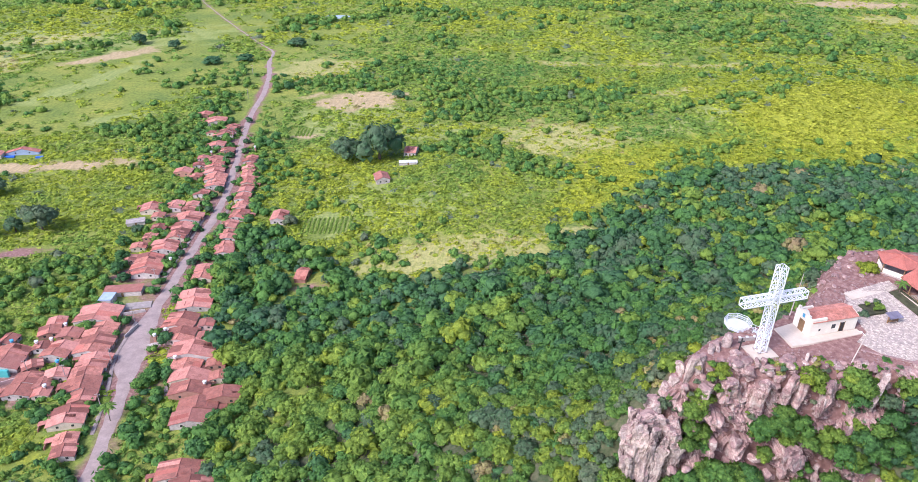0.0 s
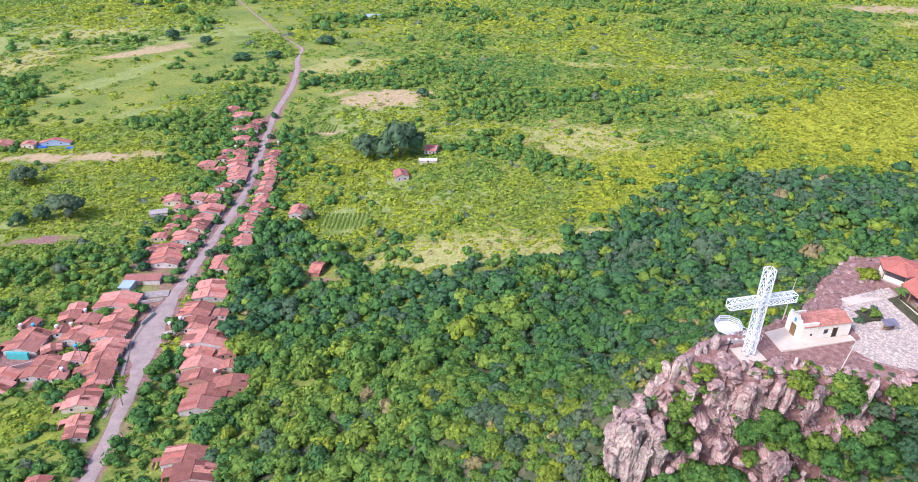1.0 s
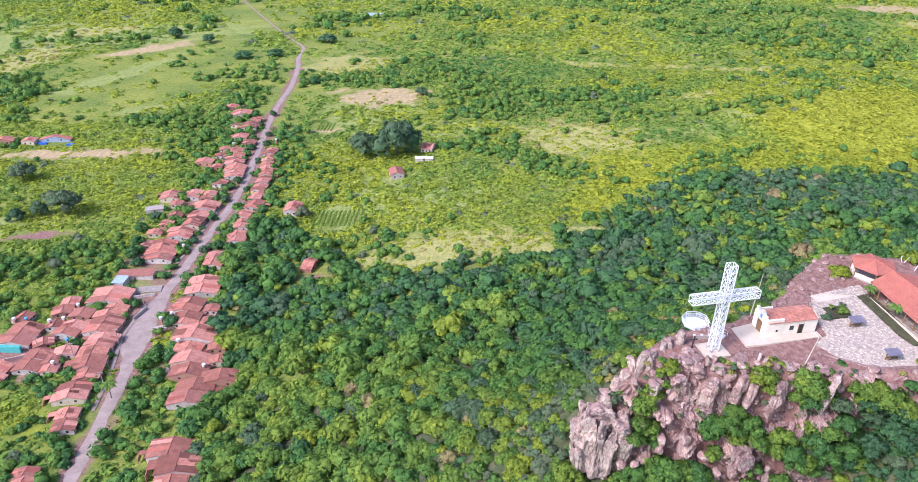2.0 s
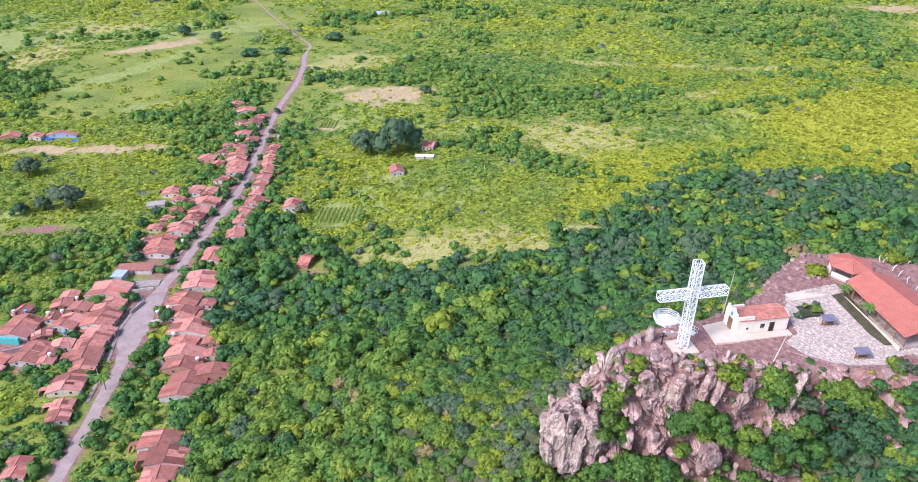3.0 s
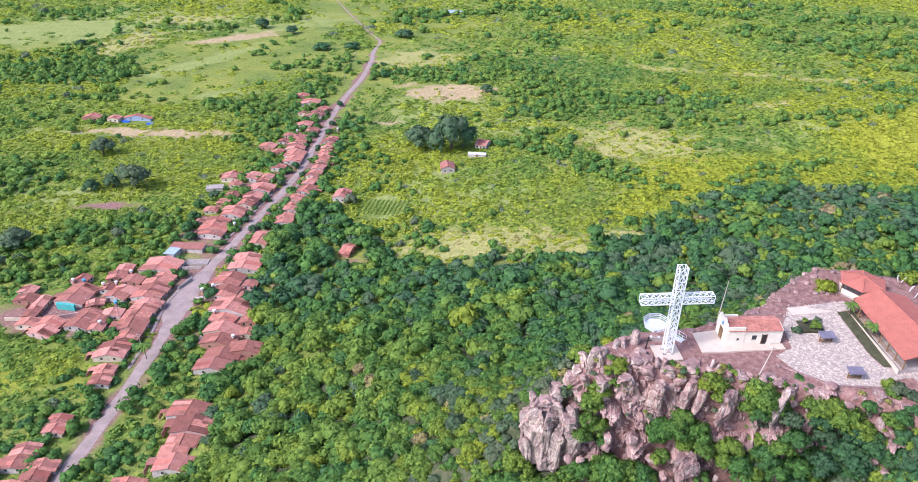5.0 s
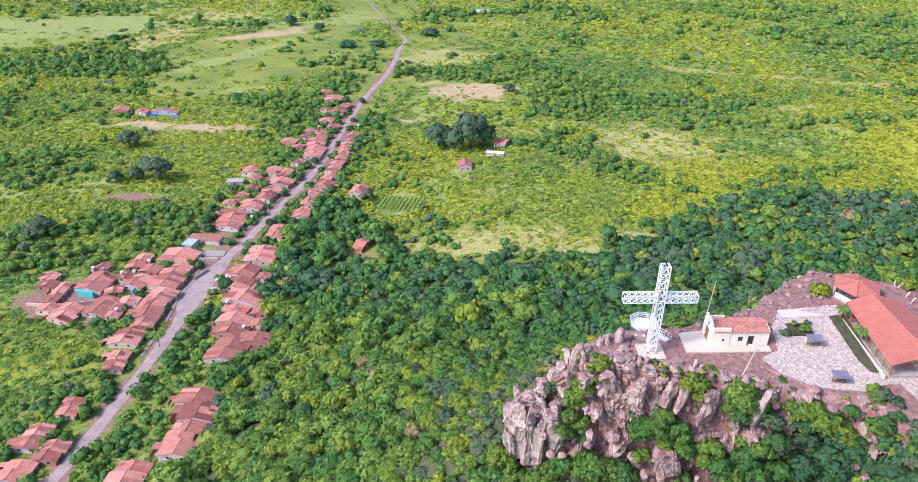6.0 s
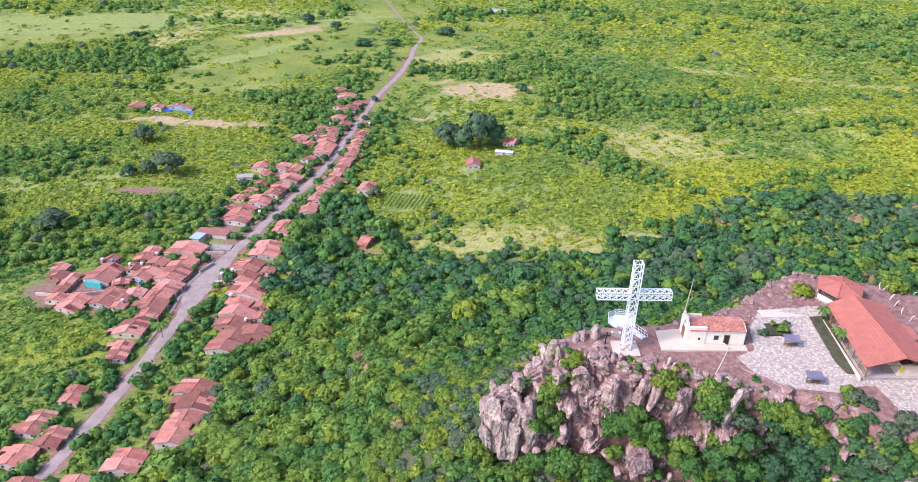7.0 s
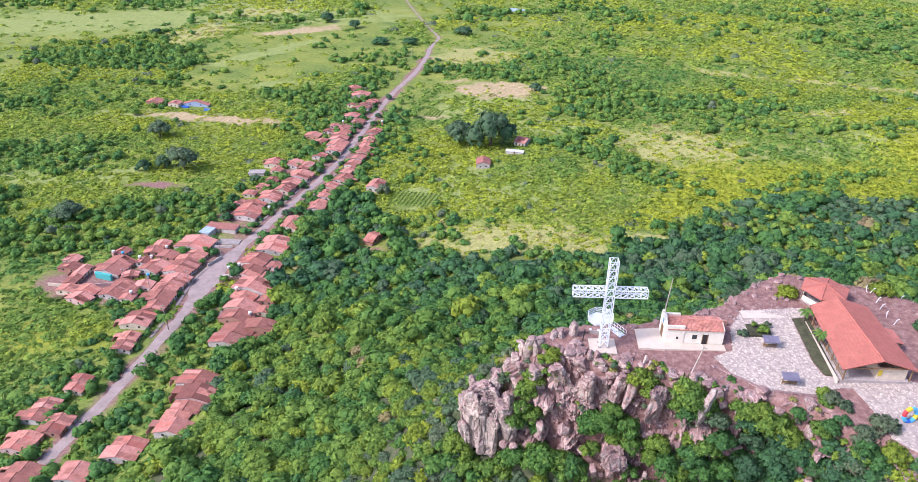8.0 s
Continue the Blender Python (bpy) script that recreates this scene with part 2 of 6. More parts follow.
# ---- mesh tools ----
def part(name, bm, material, parent=None, label=""):
    me = bpy.data.meshes.new(name)
    bm.to_mesh(me)
    bm.free()
    me.materials.append(material)
    ob = new(name, me)
    if parent is not None:
        ob.parent = parent
    if label:
        tagged(ob, label)
    return ob


def thing(name, m, label, category, group="", kind=""):
    ob = new(name)
    ob.empty_display_size = 0.3
    ob.matrix_basis = m
    return tagged(ob, label, category, group, kind)


def box(bm, x0, y0, z0, x1, y1, z1, m=None):
    vs = [bm.verts.new((x, y, z)) for z in (z0, z1) for y in (y0, y1) for x in (x0, x1)]
    for f in ((0, 2, 3, 1), (4, 5, 7, 6), (0, 1, 5, 4), (1, 3, 7, 5), (3, 2, 6, 7), (2, 0, 4, 6)):
        bm.faces.new([vs[i] for i in f])
    if m is not None:
        bmesh.ops.transform(bm, matrix=m, verts=vs)
    return bm


def boxed(*a, m=None):
    return box(bmesh.new(), *a, m=m)


def tube(bm, a, b, r0, r1=None, n=8):
    a, b = Vector(a), Vector(b)
    q = (b - a).to_track_quat("Z", "Y").to_matrix().to_4x4()
    ends = []
    for c, r in ((a, r0), (b, r0 if r1 is None else r1)):
        ends.append([bm.verts.new(c + q @ Vector((r * math.cos(k * math.tau / n), r * math.sin(k * math.tau / n), 0))) for k in range(n)])
    for k in range(n):
        bm.faces.new((ends[0][k], ends[0][(k + 1) % n], ends[1][(k + 1) % n], ends[1][k]))
    bm.faces.new(ends[0][::-1])
    bm.faces.new(ends[1])
    return bm


def prism(bm, outline, z0, z1):
    lo = [bm.verts.new((x, y, z0)) for x, y in outline]
    hi = [bm.verts.new((x, y, z1)) for x, y in outline]
    n = len(outline)
    bm.faces.new(hi)
    bm.faces.new(lo[::-1])
    for k in range(n):
        bm.faces.new((lo[k], lo[(k + 1) % n], hi[(k + 1) % n], hi[k]))
    return bm


def fast_mesh(name, V, T, material, attrs=None, smooth=False, normals=None):
    """A mesh of triangles or quads from arrays."""
    me = bpy.data.meshes.new(name)
    k = T.shape[1]
    me.vertices.add(len(V))
    me.vertices.foreach_set("co", np.ascontiguousarray(V, dtype=np.float32).ravel())
    me.loops.add(T.size)
    me.loops.foreach_set("vertex_index", np.ascontiguousarray(T, dtype=np.int32).ravel())
    me.polygons.add(len(T))
    me.polygons.foreach_set("loop_start", np.arange(0, T.size, k, dtype=np.int32))
    me.polygons.foreach_set("use_smooth", np.full(len(T), smooth or normals is not None))
    me.update(calc_edges=True)
    for key, val in (attrs or {}).items():
        a = me.attributes.new(key, "FLOAT", "POINT")
        a.data.foreach_set("value", np.ascontiguousarray(val, dtype=np.float32))
    if normals is not None:
        a = me.attributes.new("custom_normal", "FLOAT_VECTOR", "POINT")
        a.data.foreach_set("vector", np.ascontiguousarray(normals, dtype=np.float32).ravel())
    me.materials.append(material)
    return me


# ---- the lie of the land ----

PLATEAU = np.array([(45, 108), (52, 105.6), (62, 105.6), (70, 105.2), (79, 104.6), (88, 105.6), (96, 104.2), (104, 99.5), (114, 96), (170, 92),
                    (170, 137), (125, 140.5), (112, 144.5), (99, 146), (92, 145), (86, 139), (80, 130), (75, 125.5), (64, 118.5), (55, 115.5), (50, 113)], float)


def sstep(a, b, x):
    t = np.clip((x - a) / (b - a), 0, 1)
    return t * t * (3 - 2 * t)


def plateau_distance(x, y):
    """Metres outside (minus: inside) the level top of the hill."""
    d2 = np.full(np.shape(x), 1e18)
    inside = np.zeros(np.shape(x), bool)
    n = len(PLATEAU)
    for i in range(n):
        (ax, ay), (bx, by) = PLATEAU[i], PLATEAU[(i + 1) % n]
        t = np.clip(((x - ax) * (bx - ax) + (y - ay) * (by - ay)) / ((bx - ax) ** 2 + (by - ay) ** 2), 0, 1)
        d2 = np.minimum(d2, (x - ax - t * (bx - ax)) ** 2 + (y - ay - t * (by - ay)) ** 2)
        cross = ((ay > y) != (by > y)) & (x < (bx - ax) * (y - ay) / (by - ay + 1e-12) + ax)
        inside ^= cross
    return np.where(inside, -1, 1) * np.sqrt(d2)


def wave(x, y, s, p=0.0):
    return np.sin(x / s + 1.3 * np.sin(y / s * 0.7 + p) + p) * np.cos(y / s * 0.9 + 0.8 * np.sin(x / s * 0.6 + 2 * p) - p)


def height(x, y):
    x, y = np.asarray(x, float), np.asarray(y, float)
    d = plateau_distance(x, y)
    top = np.clip(96.1 + 0.045 * (y - 106), 95.8, 98.2)
    o = np.maximum(d, 0)
    tail = sstep(-85, 10, x)
    flank = 0.8 * np.exp(-o / 52) * sstep(185, 110, o) + 0.2 * np.exp(-o / 200) * tail
    south = sstep(108, 103.5, y) * sstep(20, 42, x)
    drop = (16 * sstep(92, 78, x) + 1) * sstep(-0.5, 3.4, d) * south
    z = top * flank - drop * np.exp(-o / 90)
    z = z + 16 * np.exp(-((x - 190) ** 2 + (y - 310) ** 2) / 80**2) + 13 * np.exp(-(((x - 250) / 150) ** 2 + ((y - 510) / 90) ** 2))
    z = z + (2.2 * wave(x, y, 17) + 0.8 * wave(x, y, 6, 1.0)) * sstep(4, 30, d) * sstep(3, 25, z) + 1.2 * wave(x, y, 60, 2.0) * sstep(30, 200, d) * sstep(-90, -20, x)
    far = np.hypot(x, y - 300)
    return z + 30 * sstep(900, 3500, far)



# ---- ground ----
FIELDS = [  # centre, half sizes, turn in degrees, cover
    (-75, 500, 36, 50, 0, "lush"), (-35, 360, 45, 34, 0, "lush"), (0, 296, 46, 20, 6, "dry"), (54, 313, 20, 7, 15, "dry"), (75, 448, 40, 30, -30, "dry"), (165, 536, 26, 9, 0, "dry"),
    (-72, 543, 36, 21, 0, "straw"), (-118, 628, 36, 34, 10, "dry"), (300, 590, 120, 36, 15, "lush"), (197, 484, 92, 15, 29, "lush"), (200, 421, 66, 11, 34, "lush"),
    (-302, 580, 66, 12, 67, "lush"), (-312, 662, 44, 13, 42, "straw"), (-404, 620, 24, 46, 0, "dry"), (-398, 722, 40, 20, 30, "dry"), (100, 646, 28, 8, 0, "dry"), (176, 646, 26, 8, 0, "dry"), (505, 937, 70, 24, 0, "straw"), (255, 612, 46, 18, 10, "lush"), (-450, 690, 120, 70, 35, "lush"), (-270, 302, 46, 16, 25, "lush"),
    (-340, 725, 110, 50, 20, "lush"), (-560, 610, 110, 60, 30, "lush"), (-165, 172, 34, 16, 15, "gold"), (-320, 396, 30, 8, 0, "lush"),
]
BARE = [(-247, 412, 50, 8, 9, "straw"), (-24, 198, 4.5, 3.5, 0, "soil"), (-66, 277, 10, 3, 0, "soil"), (-148, 262, 12, 6, 10, "lush"), (-152, 345, 8, 5, 0, "soil"),
        (520, 850, 60, 30, 0, "dry"), (-100, 465, 9, 5, 0, "straw"), (240, 640, 40, 9, 10, "dry"), (-172, 212, 26, 15, 10, "soil"), (-215, 306, 16, 5, 8, "soil"), (-150, 285, 9, 7, 0, "soil"), (-240, 500, 30, 9, 20, "lush"), (-20, 470, 40, 16, 0, "lush")]
WOODS = [(-152, 196, 17, 4.5, 15, "trees"), (22, 424, 56, 13, -36, "trees"), (-4, 582, 44, 20, -30, "trees"), (-420, 508, 90, 24, 12, "trees"), (-210, 588, 58, 24, 8, "trees"), (-345, 538, 44, 6, 10, "trees"), (2, 446, 20, 14, 0, "trees"), (6, 508, 24, 18, 0, "trees"), (345, 697, 62, 11, 8, "trees"), (320, 890, 72, 14, 0, "trees"),
         (230, 945, 70, 10, 0, "trees"), (-200, 474, 42, 14, 0, "trees"), (-182, 440, 20, 30, 0, "trees"), (-176, 520, 16, 30, 0, "trees"), (-310, 470, 60, 5, 12, "trees"), (-255, 600, 8, 60, 20, "trees")]
STREET = [(-112, 95), (-115, 147), (-119.6, 181), (-122.5, 206), (-127, 222), (-129.2, 234), (-129.5, 248), (-130, 262), (-129.5, 277), (-129.5, 307), (-129, 340), (-130, 372), (-134, 400),
          (-138, 430), (-143.5, 464), (-148.7, 505), (-151, 560), (-158, 612), (-167, 648), (-169, 682), (-192, 716), (-230, 778), (-254, 819), (-300, 900), (-350, 1010)]


FOREST_EDGE = ([-140, -89, -46, -14, 14, 34, 64, 95, 122, 165, 210, 282, 420], [330, 326, 280, 271, 274, 293, 320, 355, 376, 384, 388, 406, 432])


def golden(x, y):
    """Where yellow tint imitates sunlight on the ridge of the eastern plain."""
    return sstep(45, 95, x) * sstep(22, -22, y - 428 - 0.62 * (x - 100) - 12 * np.sin(x / 37) - 8 * np.sin(y / 19)) * sstep(-4, 14, y - np.interp(x, *FOREST_EDGE))


def field_mask(cover, x, y):
    out = np.zeros(np.shape(x))
    for cx, cy, rx, ry, turn, kind in FIELDS + BARE + WOODS:
        if kind == cover:
            c, s = math.cos(radians(turn)), math.sin(radians(turn))
            u, v = (x - cx) * c + (y - cy) * s, -(x - cx) * s + (y - cy) * c
            rag = 0.16 * np.sin(x / 6.1 + 2.1 * np.sin(y / 8.3)) + 0.16 * np.sin(y / 4.7 + 1.7 * np.sin(x / 7.1)) + 0.1 * np.sin((x + y) / 2.3)
            out = np.maximum(out, sstep(1.6, 0.4, np.hypot(u / rx, v / ry) + rag))
    return out


def street_distance(x, y):
    d = np.full(np.shape(x), 1e9)
    for (ax, ay), (bx, by) in zip(STREET, STREET[1:]):
        t = np.clip(((x - ax) * (bx - ax) + (y - ay) * (by - ay)) / ((bx - ax) ** 2 + (by - ay) ** 2), 0, 1)
        d = np.minimum(d, np.hypot(x - ax - t * (bx - ax), y - ay - t * (by - ay)))
    return d


def lines(*spans):
    """Grid lines: (from, to, step), and steps that grow outside."""
    out = []
    for a, b, s in spans:
        out += list(np.arange(a, b, s))
    lo, hi, s = out[0], out[-1], 6.0
    low, high = [], []
    while s < 900:
        lo, hi, s = lo - s, hi + s, s * 1.22
        low.append(lo)
        high.append(hi)
    return np.array(low[::-1] + out + high)


gx, gy = lines((-420, -60, 5), (-60, 10, 2.5), (10, 125, 1), (125, 465, 5)), lines((-40, 84, 4), (84, 152, 1), (152, 220, 2.5), (220, 905, 5))
GX, GY = np.meshgrid(gx, gy)
GZ = height(GX, GY)
_i = np.arange(GX.size).reshape(GX.shape)
quads = np.stack([_i[:-1, :-1], _i[:-1, 1:], _i[1:, 1:], _i[1:, :-1]], -1).reshape(-1, 4)
px, py = GX.ravel(), GY.ravel()
pd = plateau_distance(px, py)
sd = street_distance(px, py)
village = sstep(26, 8, sd) * sstep(480, 440, py)
covers = {k: field_mask(k, px, py) for k in ("lush", "dry", "straw")}
# the ridge's painted sunlight, plus one meadow that is yellow green itself
covers["gold"] = np.maximum(golden(px, py), 0.55 * field_mask("gold", px, py))
rough_edge = sstep(9, 4, pd) * sstep(113, 109, py) * (px > 31)
covers["soil"] = np.maximum.reduce([rough_edge, field_mask("soil", px, py), np.maximum(sstep(4.5, 1.5, pd), sstep(8, 4, pd) * sstep(109, 105, py) * (px > 30)), sstep(6, 3.2, sd * (1 + 2.2 * sstep(590, 690, py))), 0.75 * village * sstep(185, 215, py)])
covers["wood"] = sstep(2, 5, pd) * (1 - sstep(8, 4, pd) * sstep(109, 105, py) * (px > 30)) * sstep(6, 12, height(px, py)) * sstep(300, 260, py)
ground = new("ground", fast_mesh("ground", np.stack([px, py, GZ.ravel()], -1), quads, GROUND, covers, True))
tagged(ground, "green plain and bare pink earth on the hill top", "ground", kind="structure")


def draped(name, centre, half, lift, material, label, category, step=4.0, ragged=0.0):
    """A strip along a line, laid on the ground."""
    pts = []
    for (ax, ay), (bx, by) in zip(centre, centre[1:]):
        n = max(1, int(math.hypot(bx - ax, by - ay) / step))
        pts += [(ax + (bx - ax) * k / n, ay + (by - ay) * k / n) for k in range(n)]
    pts = np.array(pts + [centre[-1]], float)
    k = np.ones(5) / 5
    for c in (0, 1):
        pts[2:-2, c] = np.convolve(pts[:, c], k, "valid")
    tan = np.gradient(pts, axis=0)
    tan /= np.linalg.norm(tan, axis=1)[:, None]
    nor = np.stack([tan[:, 1], -tan[:, 0]], -1)
    rng = np.random.default_rng(4)
    cols = []
    for f in np.linspace(-1, 1, 5):
        h = np.array([half(p[1]) for p in pts]) + (rng.normal(0, ragged, len(pts)) * np.array([min(1.0, half(p[1]) / 3) for p in pts]) if abs(f) == 1 else 0)
        p = pts + nor * (f * h)[:, None]
        cols.append(np.stack([p[:, 0], p[:, 1], height(p[:, 0], p[:, 1]) + lift - 0.1 * abs(f) ** 3], -1))
    V = np.stack(cols, 1)
    i = np.arange(len(pts) * 5).reshape(-1, 5)
    Q = np.stack([i[:-1, :-1], i[:-1, 1:], i[1:, 1:], i[1:, :-1]], -1).reshape(-1, 4)
    return tagged(new(name, fast_mesh(name, V.reshape(-1, 3), Q, material, None, True)), label, category, kind="structure")


draped("road", STREET, lambda y: 2.3 + 2.8 * float(sstep(207, 222, y) * sstep(262, 244, y)) if y < 290 else (2.0 if y < 460 else 1.9 - 1.35 * float(sstep(640, 720, y))), 0.16, DIRT_ROAD, "pinkish dirt road through the village and fields", "road", ragged=0.45)

# pond far out
bm = bmesh.new()
prism(bm, [(-131 + 13 * math.cos(a) * (1 + 0.2 * math.sin(3 * a)), 832 + 9 * math.sin(a) * (1 + 0.2 * math.cos(2 * a))) for a in np.linspace(0, math.tau, 24, endpoint=False)], -2, 0.6)
tagged(part("pond", bm, WATER), "small pale pond reflecting the sky among fields", "pond", kind="structure")


# ---- the cliff ----
def rock_mesh(name, seed, size, cuts=9, sub=3, rough=0.10, tall=False, material=None):
    """A boulder: a rounded block trimmed by random planes, split by upright cracks and roughened."""
    rng = random.Random(seed)
    bm = bmesh.new()
    bmesh.ops.create_icosphere(bm, subdivisions=sub, radius=1.0)
    planes = []
    for _ in range(cuts):
        n = Vector((rng.gauss(0, 1), rng.gauss(0, 1), rng.gauss(0, 0.35 if tall else 0.9))).normalized()
        planes.append((n, rng.uniform(0.66, 0.95) if tall else rng.uniform(0.72, 0.95)))
    off = Vector((rng.uniform(0, 50), rng.uniform(0, 50), seed % 17))
    for v in bm.verts:
        p = Vector([math.copysign(abs(c) ** (0.48 if tall else 0.75), c) for c in v.co])
        for n, o in planes:
            k = p.dot(n) - o
            if k > 0:
                p -= n * k
        q = Vector((p.x * size[0], p.y * size[1], p.z * size[2]))
        q *= 1 + rough * noise.fractal(q * 0.45 + off, 1.0, 2.0, 4)
        side = Vector((p.x, p.y, p.z * 0.35))
        k = min(1.0, size[0] * 0.4)
        bent = q + Vector((noise.noise(q * 0.3 + off), noise.noise(q * 0.3 - off), noise.noise(q * 0.3))) * 1.4 * k
        if size[0] > 1.2:  # slabs parted by cracks
            dist, spot = noise.voronoi(Vector((bent.x * 0.33, bent.y * 0.33, bent.z * (0.2 if tall else 0.3))) + off)
            q += side * (k * (0.75 * (noise.cell(spot[0] * 7.31) - 0.5) - 3.6 * max(0.0, 0.09 - (dist[1] - dist[0]))))
        dist, spot = noise.voronoi(Vector((bent.x * 0.95, bent.y * 0.95, bent.z * 0.8 + bent.x * 0.3)) + off)
        q += side * (k * (0.27 * (noise.cell(spot[0] * 5.17) - 0.5) - 1.1 * max(0.0, 0.1 - (dist[1] - dist[0]))))
        q += side * (0.16 * k * noise.noise(Vector((q.x * 0.2, q.y * 0.2, q.z * 1.5)) + off))
        q += Vector((noise.noise(q * 1.7 + off), noise.noise(q * 1.7 - off), noise.noise(q * 1.9))) * 0.14 * min(1, size[0]) + side * (0.1 * noise.fractal(q * 2.4 + off, 0.7, 2, 3) * k)
        v.co = q
    me = bpy.data.meshes.new(name)
    bm.to_mesh(me)
    bm.free()
    me.materials.append(material)
    return me


def rock(x, y, z, size, seed, turn=(0, 0, 0), label="weathered pinkish grey boulder on the cliff", cuts=9, sub=3, tall=False, name="boulder", material=None):
    ob = new(name, rock_mesh(name, seed, size, cuts, sub, 0.1, tall, material or ROCK))
    ob.matrix_basis = pose(x, y, z, *turn)
    return tagged(ob, label, "rock", "cliff rocks")


# the rock face itself, a broken wall below the plateau's rim
RIM = [(40, 112), (41.5, 107), (44, 105.0), (48, 105.2), (53, 105.6), (58, 106.0), (63, 105.9), (68, 105.4), (73, 105.2), (78, 104.6), (83, 104.6), (88, 105.4), (94, 104.6), (100, 101.4), (107, 98), (114, 95.5), (122, 93)]


def face_point(s, v):
    """s along the rim (in segments), v from the rim (0) down to the foot (1)."""
    i = min(int(s), len(RIM) - 2)
    f = s - i
    a, b = Vector((*RIM[i], 0)), Vector((*RIM[i + 1], 0))
    a0, b1 = Vector((*RIM[max(i - 1, 0)], 0)), Vector((*RIM[min(i + 2, len(RIM) - 1)], 0))
    t = ((b - a0) * (1 - f) + (b1 - a) * f).normalized()
    out = Vector((t.y, -t.x, 0))
    p = a.lerp(b, f)
    x = p.x
    tall = float(20 * sstep(100, 82, x) + 5)
    lower = float(6 * sstep(47, 40, x))
    p = p + out * (-1.6 + 1.6 * sstep(0, 0.08, v) + 5.5 * v**1.25)
    z = float(height(*(Vector((*RIM[i], 0)).lerp(Vector((*RIM[i + 1], 0)), f) - out * 1.5).xy)) - 0.15 - lower * min(1, v * 8) - tall * max(0, v - 0.06)
    q = Vector((p.x, p.y, z))
    amp = float(sstep(0, 0.12, v))
    bent = q + Vector((noise.noise(q * 0.22), noise.noise(q * 0.22 + Vector((9, 0, 0))), noise.noise(q * 0.22 + Vector((0, 9, 0))))) * 2.2
    slab, slab_at = noise.voronoi(Vector((bent.x * 0.2 + bent.z * 0.05, bent.y * 0.12, bent.z * 0.13 - bent.x * 0.04)))
    chip, chip_at = noise.voronoi(Vector((bent.x * 0.55 + 9, bent.y * 0.4, bent.z * 0.42)))
    flake, flake_at = noise.voronoi(Vector((bent.x * 1.3 + bent.z * 0.4, bent.y * 0.9 + 5, bent.z * 1.5)))
    bulge = 2.4 * noise.cell(slab_at[0] * 7.31) + 1.1 * noise.cell(chip_at[0] * 5.17) + 0.45 * noise.cell(flake_at[0] * 3.91) + 4.5 * min(0.22, slab[1] - slab[0]) + 2.6 * min(0.2, chip[1] - chip[0]) + 0.8 * min(0.2, flake[1] - flake[0])
    bulge += 1.7 * noise.fractal(Vector((q.x * 0.14, q.y * 0.1, q.z * 0.09)), 1, 2, 4) + 0.45 * noise.fractal(q * 0.7, 0.8, 2, 5) - 0.9
    q += out * (amp * (bulge - 1.55))
    q.z += amp * (0.8 * noise.noise(q * 0.3) + 0.3 * noise.noise(q * 1.1))
    return q


ns, nv = 460, 96
V = np.array([face_point(s, v) for s in np.linspace(0, len(RIM) - 1.001, ns) for v in np.linspace(0, 1, nv)])
_i = np.arange(ns * nv).reshape(ns, nv)
Q = np.stack([_i[:-1, :-1], _i[:-1, 1:], _i[1:, 1:], _i[1:, :-1]], -1).reshape(-1, 4)
tagged(new("cliff_face", fast_mesh("cliff_face", V, Q, ROCK)), "broken pink and grey rock face below the hill top", "cliff", kind="structure")

# great blocks at the cliff's western end
BLOCKS = [(36.6, 103.4, 78.2, (4.2, 3.0, 8.4), 0, -5, 12, 3), (33.2, 103.0, 76.2, (1.7, 1.6, 7.0), 3, -7, 20, 131), (35.2, 101.6, 77.6, (1.9, 1.3, 8.2), 5, -3, -14, 132), (37.4, 100.9, 77.2, (1.6, 1.2, 8.0), 6, 2, 8, 133), (39.4, 101.2, 75.6, (1.5, 1.4, 7.4), 4, 4, -24, 134),
          (34.6, 104.8, 78.6, (1.8, 1.6, 7.6), -2, -6, 30, 135), (37.6, 105.0, 80.4, (2.0, 1.6, 7.0), -3, 2, -10, 136), (33.9, 101.6, 72.4, (1.5, 1.2, 5.4), 6, -8, 14, 137), (42.2, 103.0, 77.0, (3.0, 2.8, 8.6), 4, 3, -12, 8), (46.3, 104.0, 87.2, (2.7, 2.2, 6.0), 5, 4, 25, 12),
          (51.5, 103.8, 90.8, (2.9, 1.9, 4.6), 8, -5, 5, 20), (56.2, 103.6, 89.5, (2.0, 1.6, 5.6), 4, 4, -20, 21), (62.0, 103.2, 92.4, (1.2, 1.2, 3.6), -4, 9, 10, 25),
          (64.4, 103.4, 92.2, (1.0, 1.2, 4.0), 3, 12, 35, 31), (68.9, 102.4, 90.5, (2.1, 1.6, 4.2), 0, 6, 10, 40), (62.8, 98.2, 80.0, (2.9, 2.3, 2.6), 0, 0, 30, 44)]
for x, y, z, size, a, b, c, seed in BLOCKS:
    rock(x, y, z, size, seed, (a, b, c), "great pale weathered block of banded rock" if seed in (3, 8, 12) or seed > 130 else "great weathered block of pinkish banded rock", 10, 6 if seed in (3, 8) else 5, True, "rock_block", ROCK_PALE if seed in (3, 8, 12) or seed > 130 else ROCK)
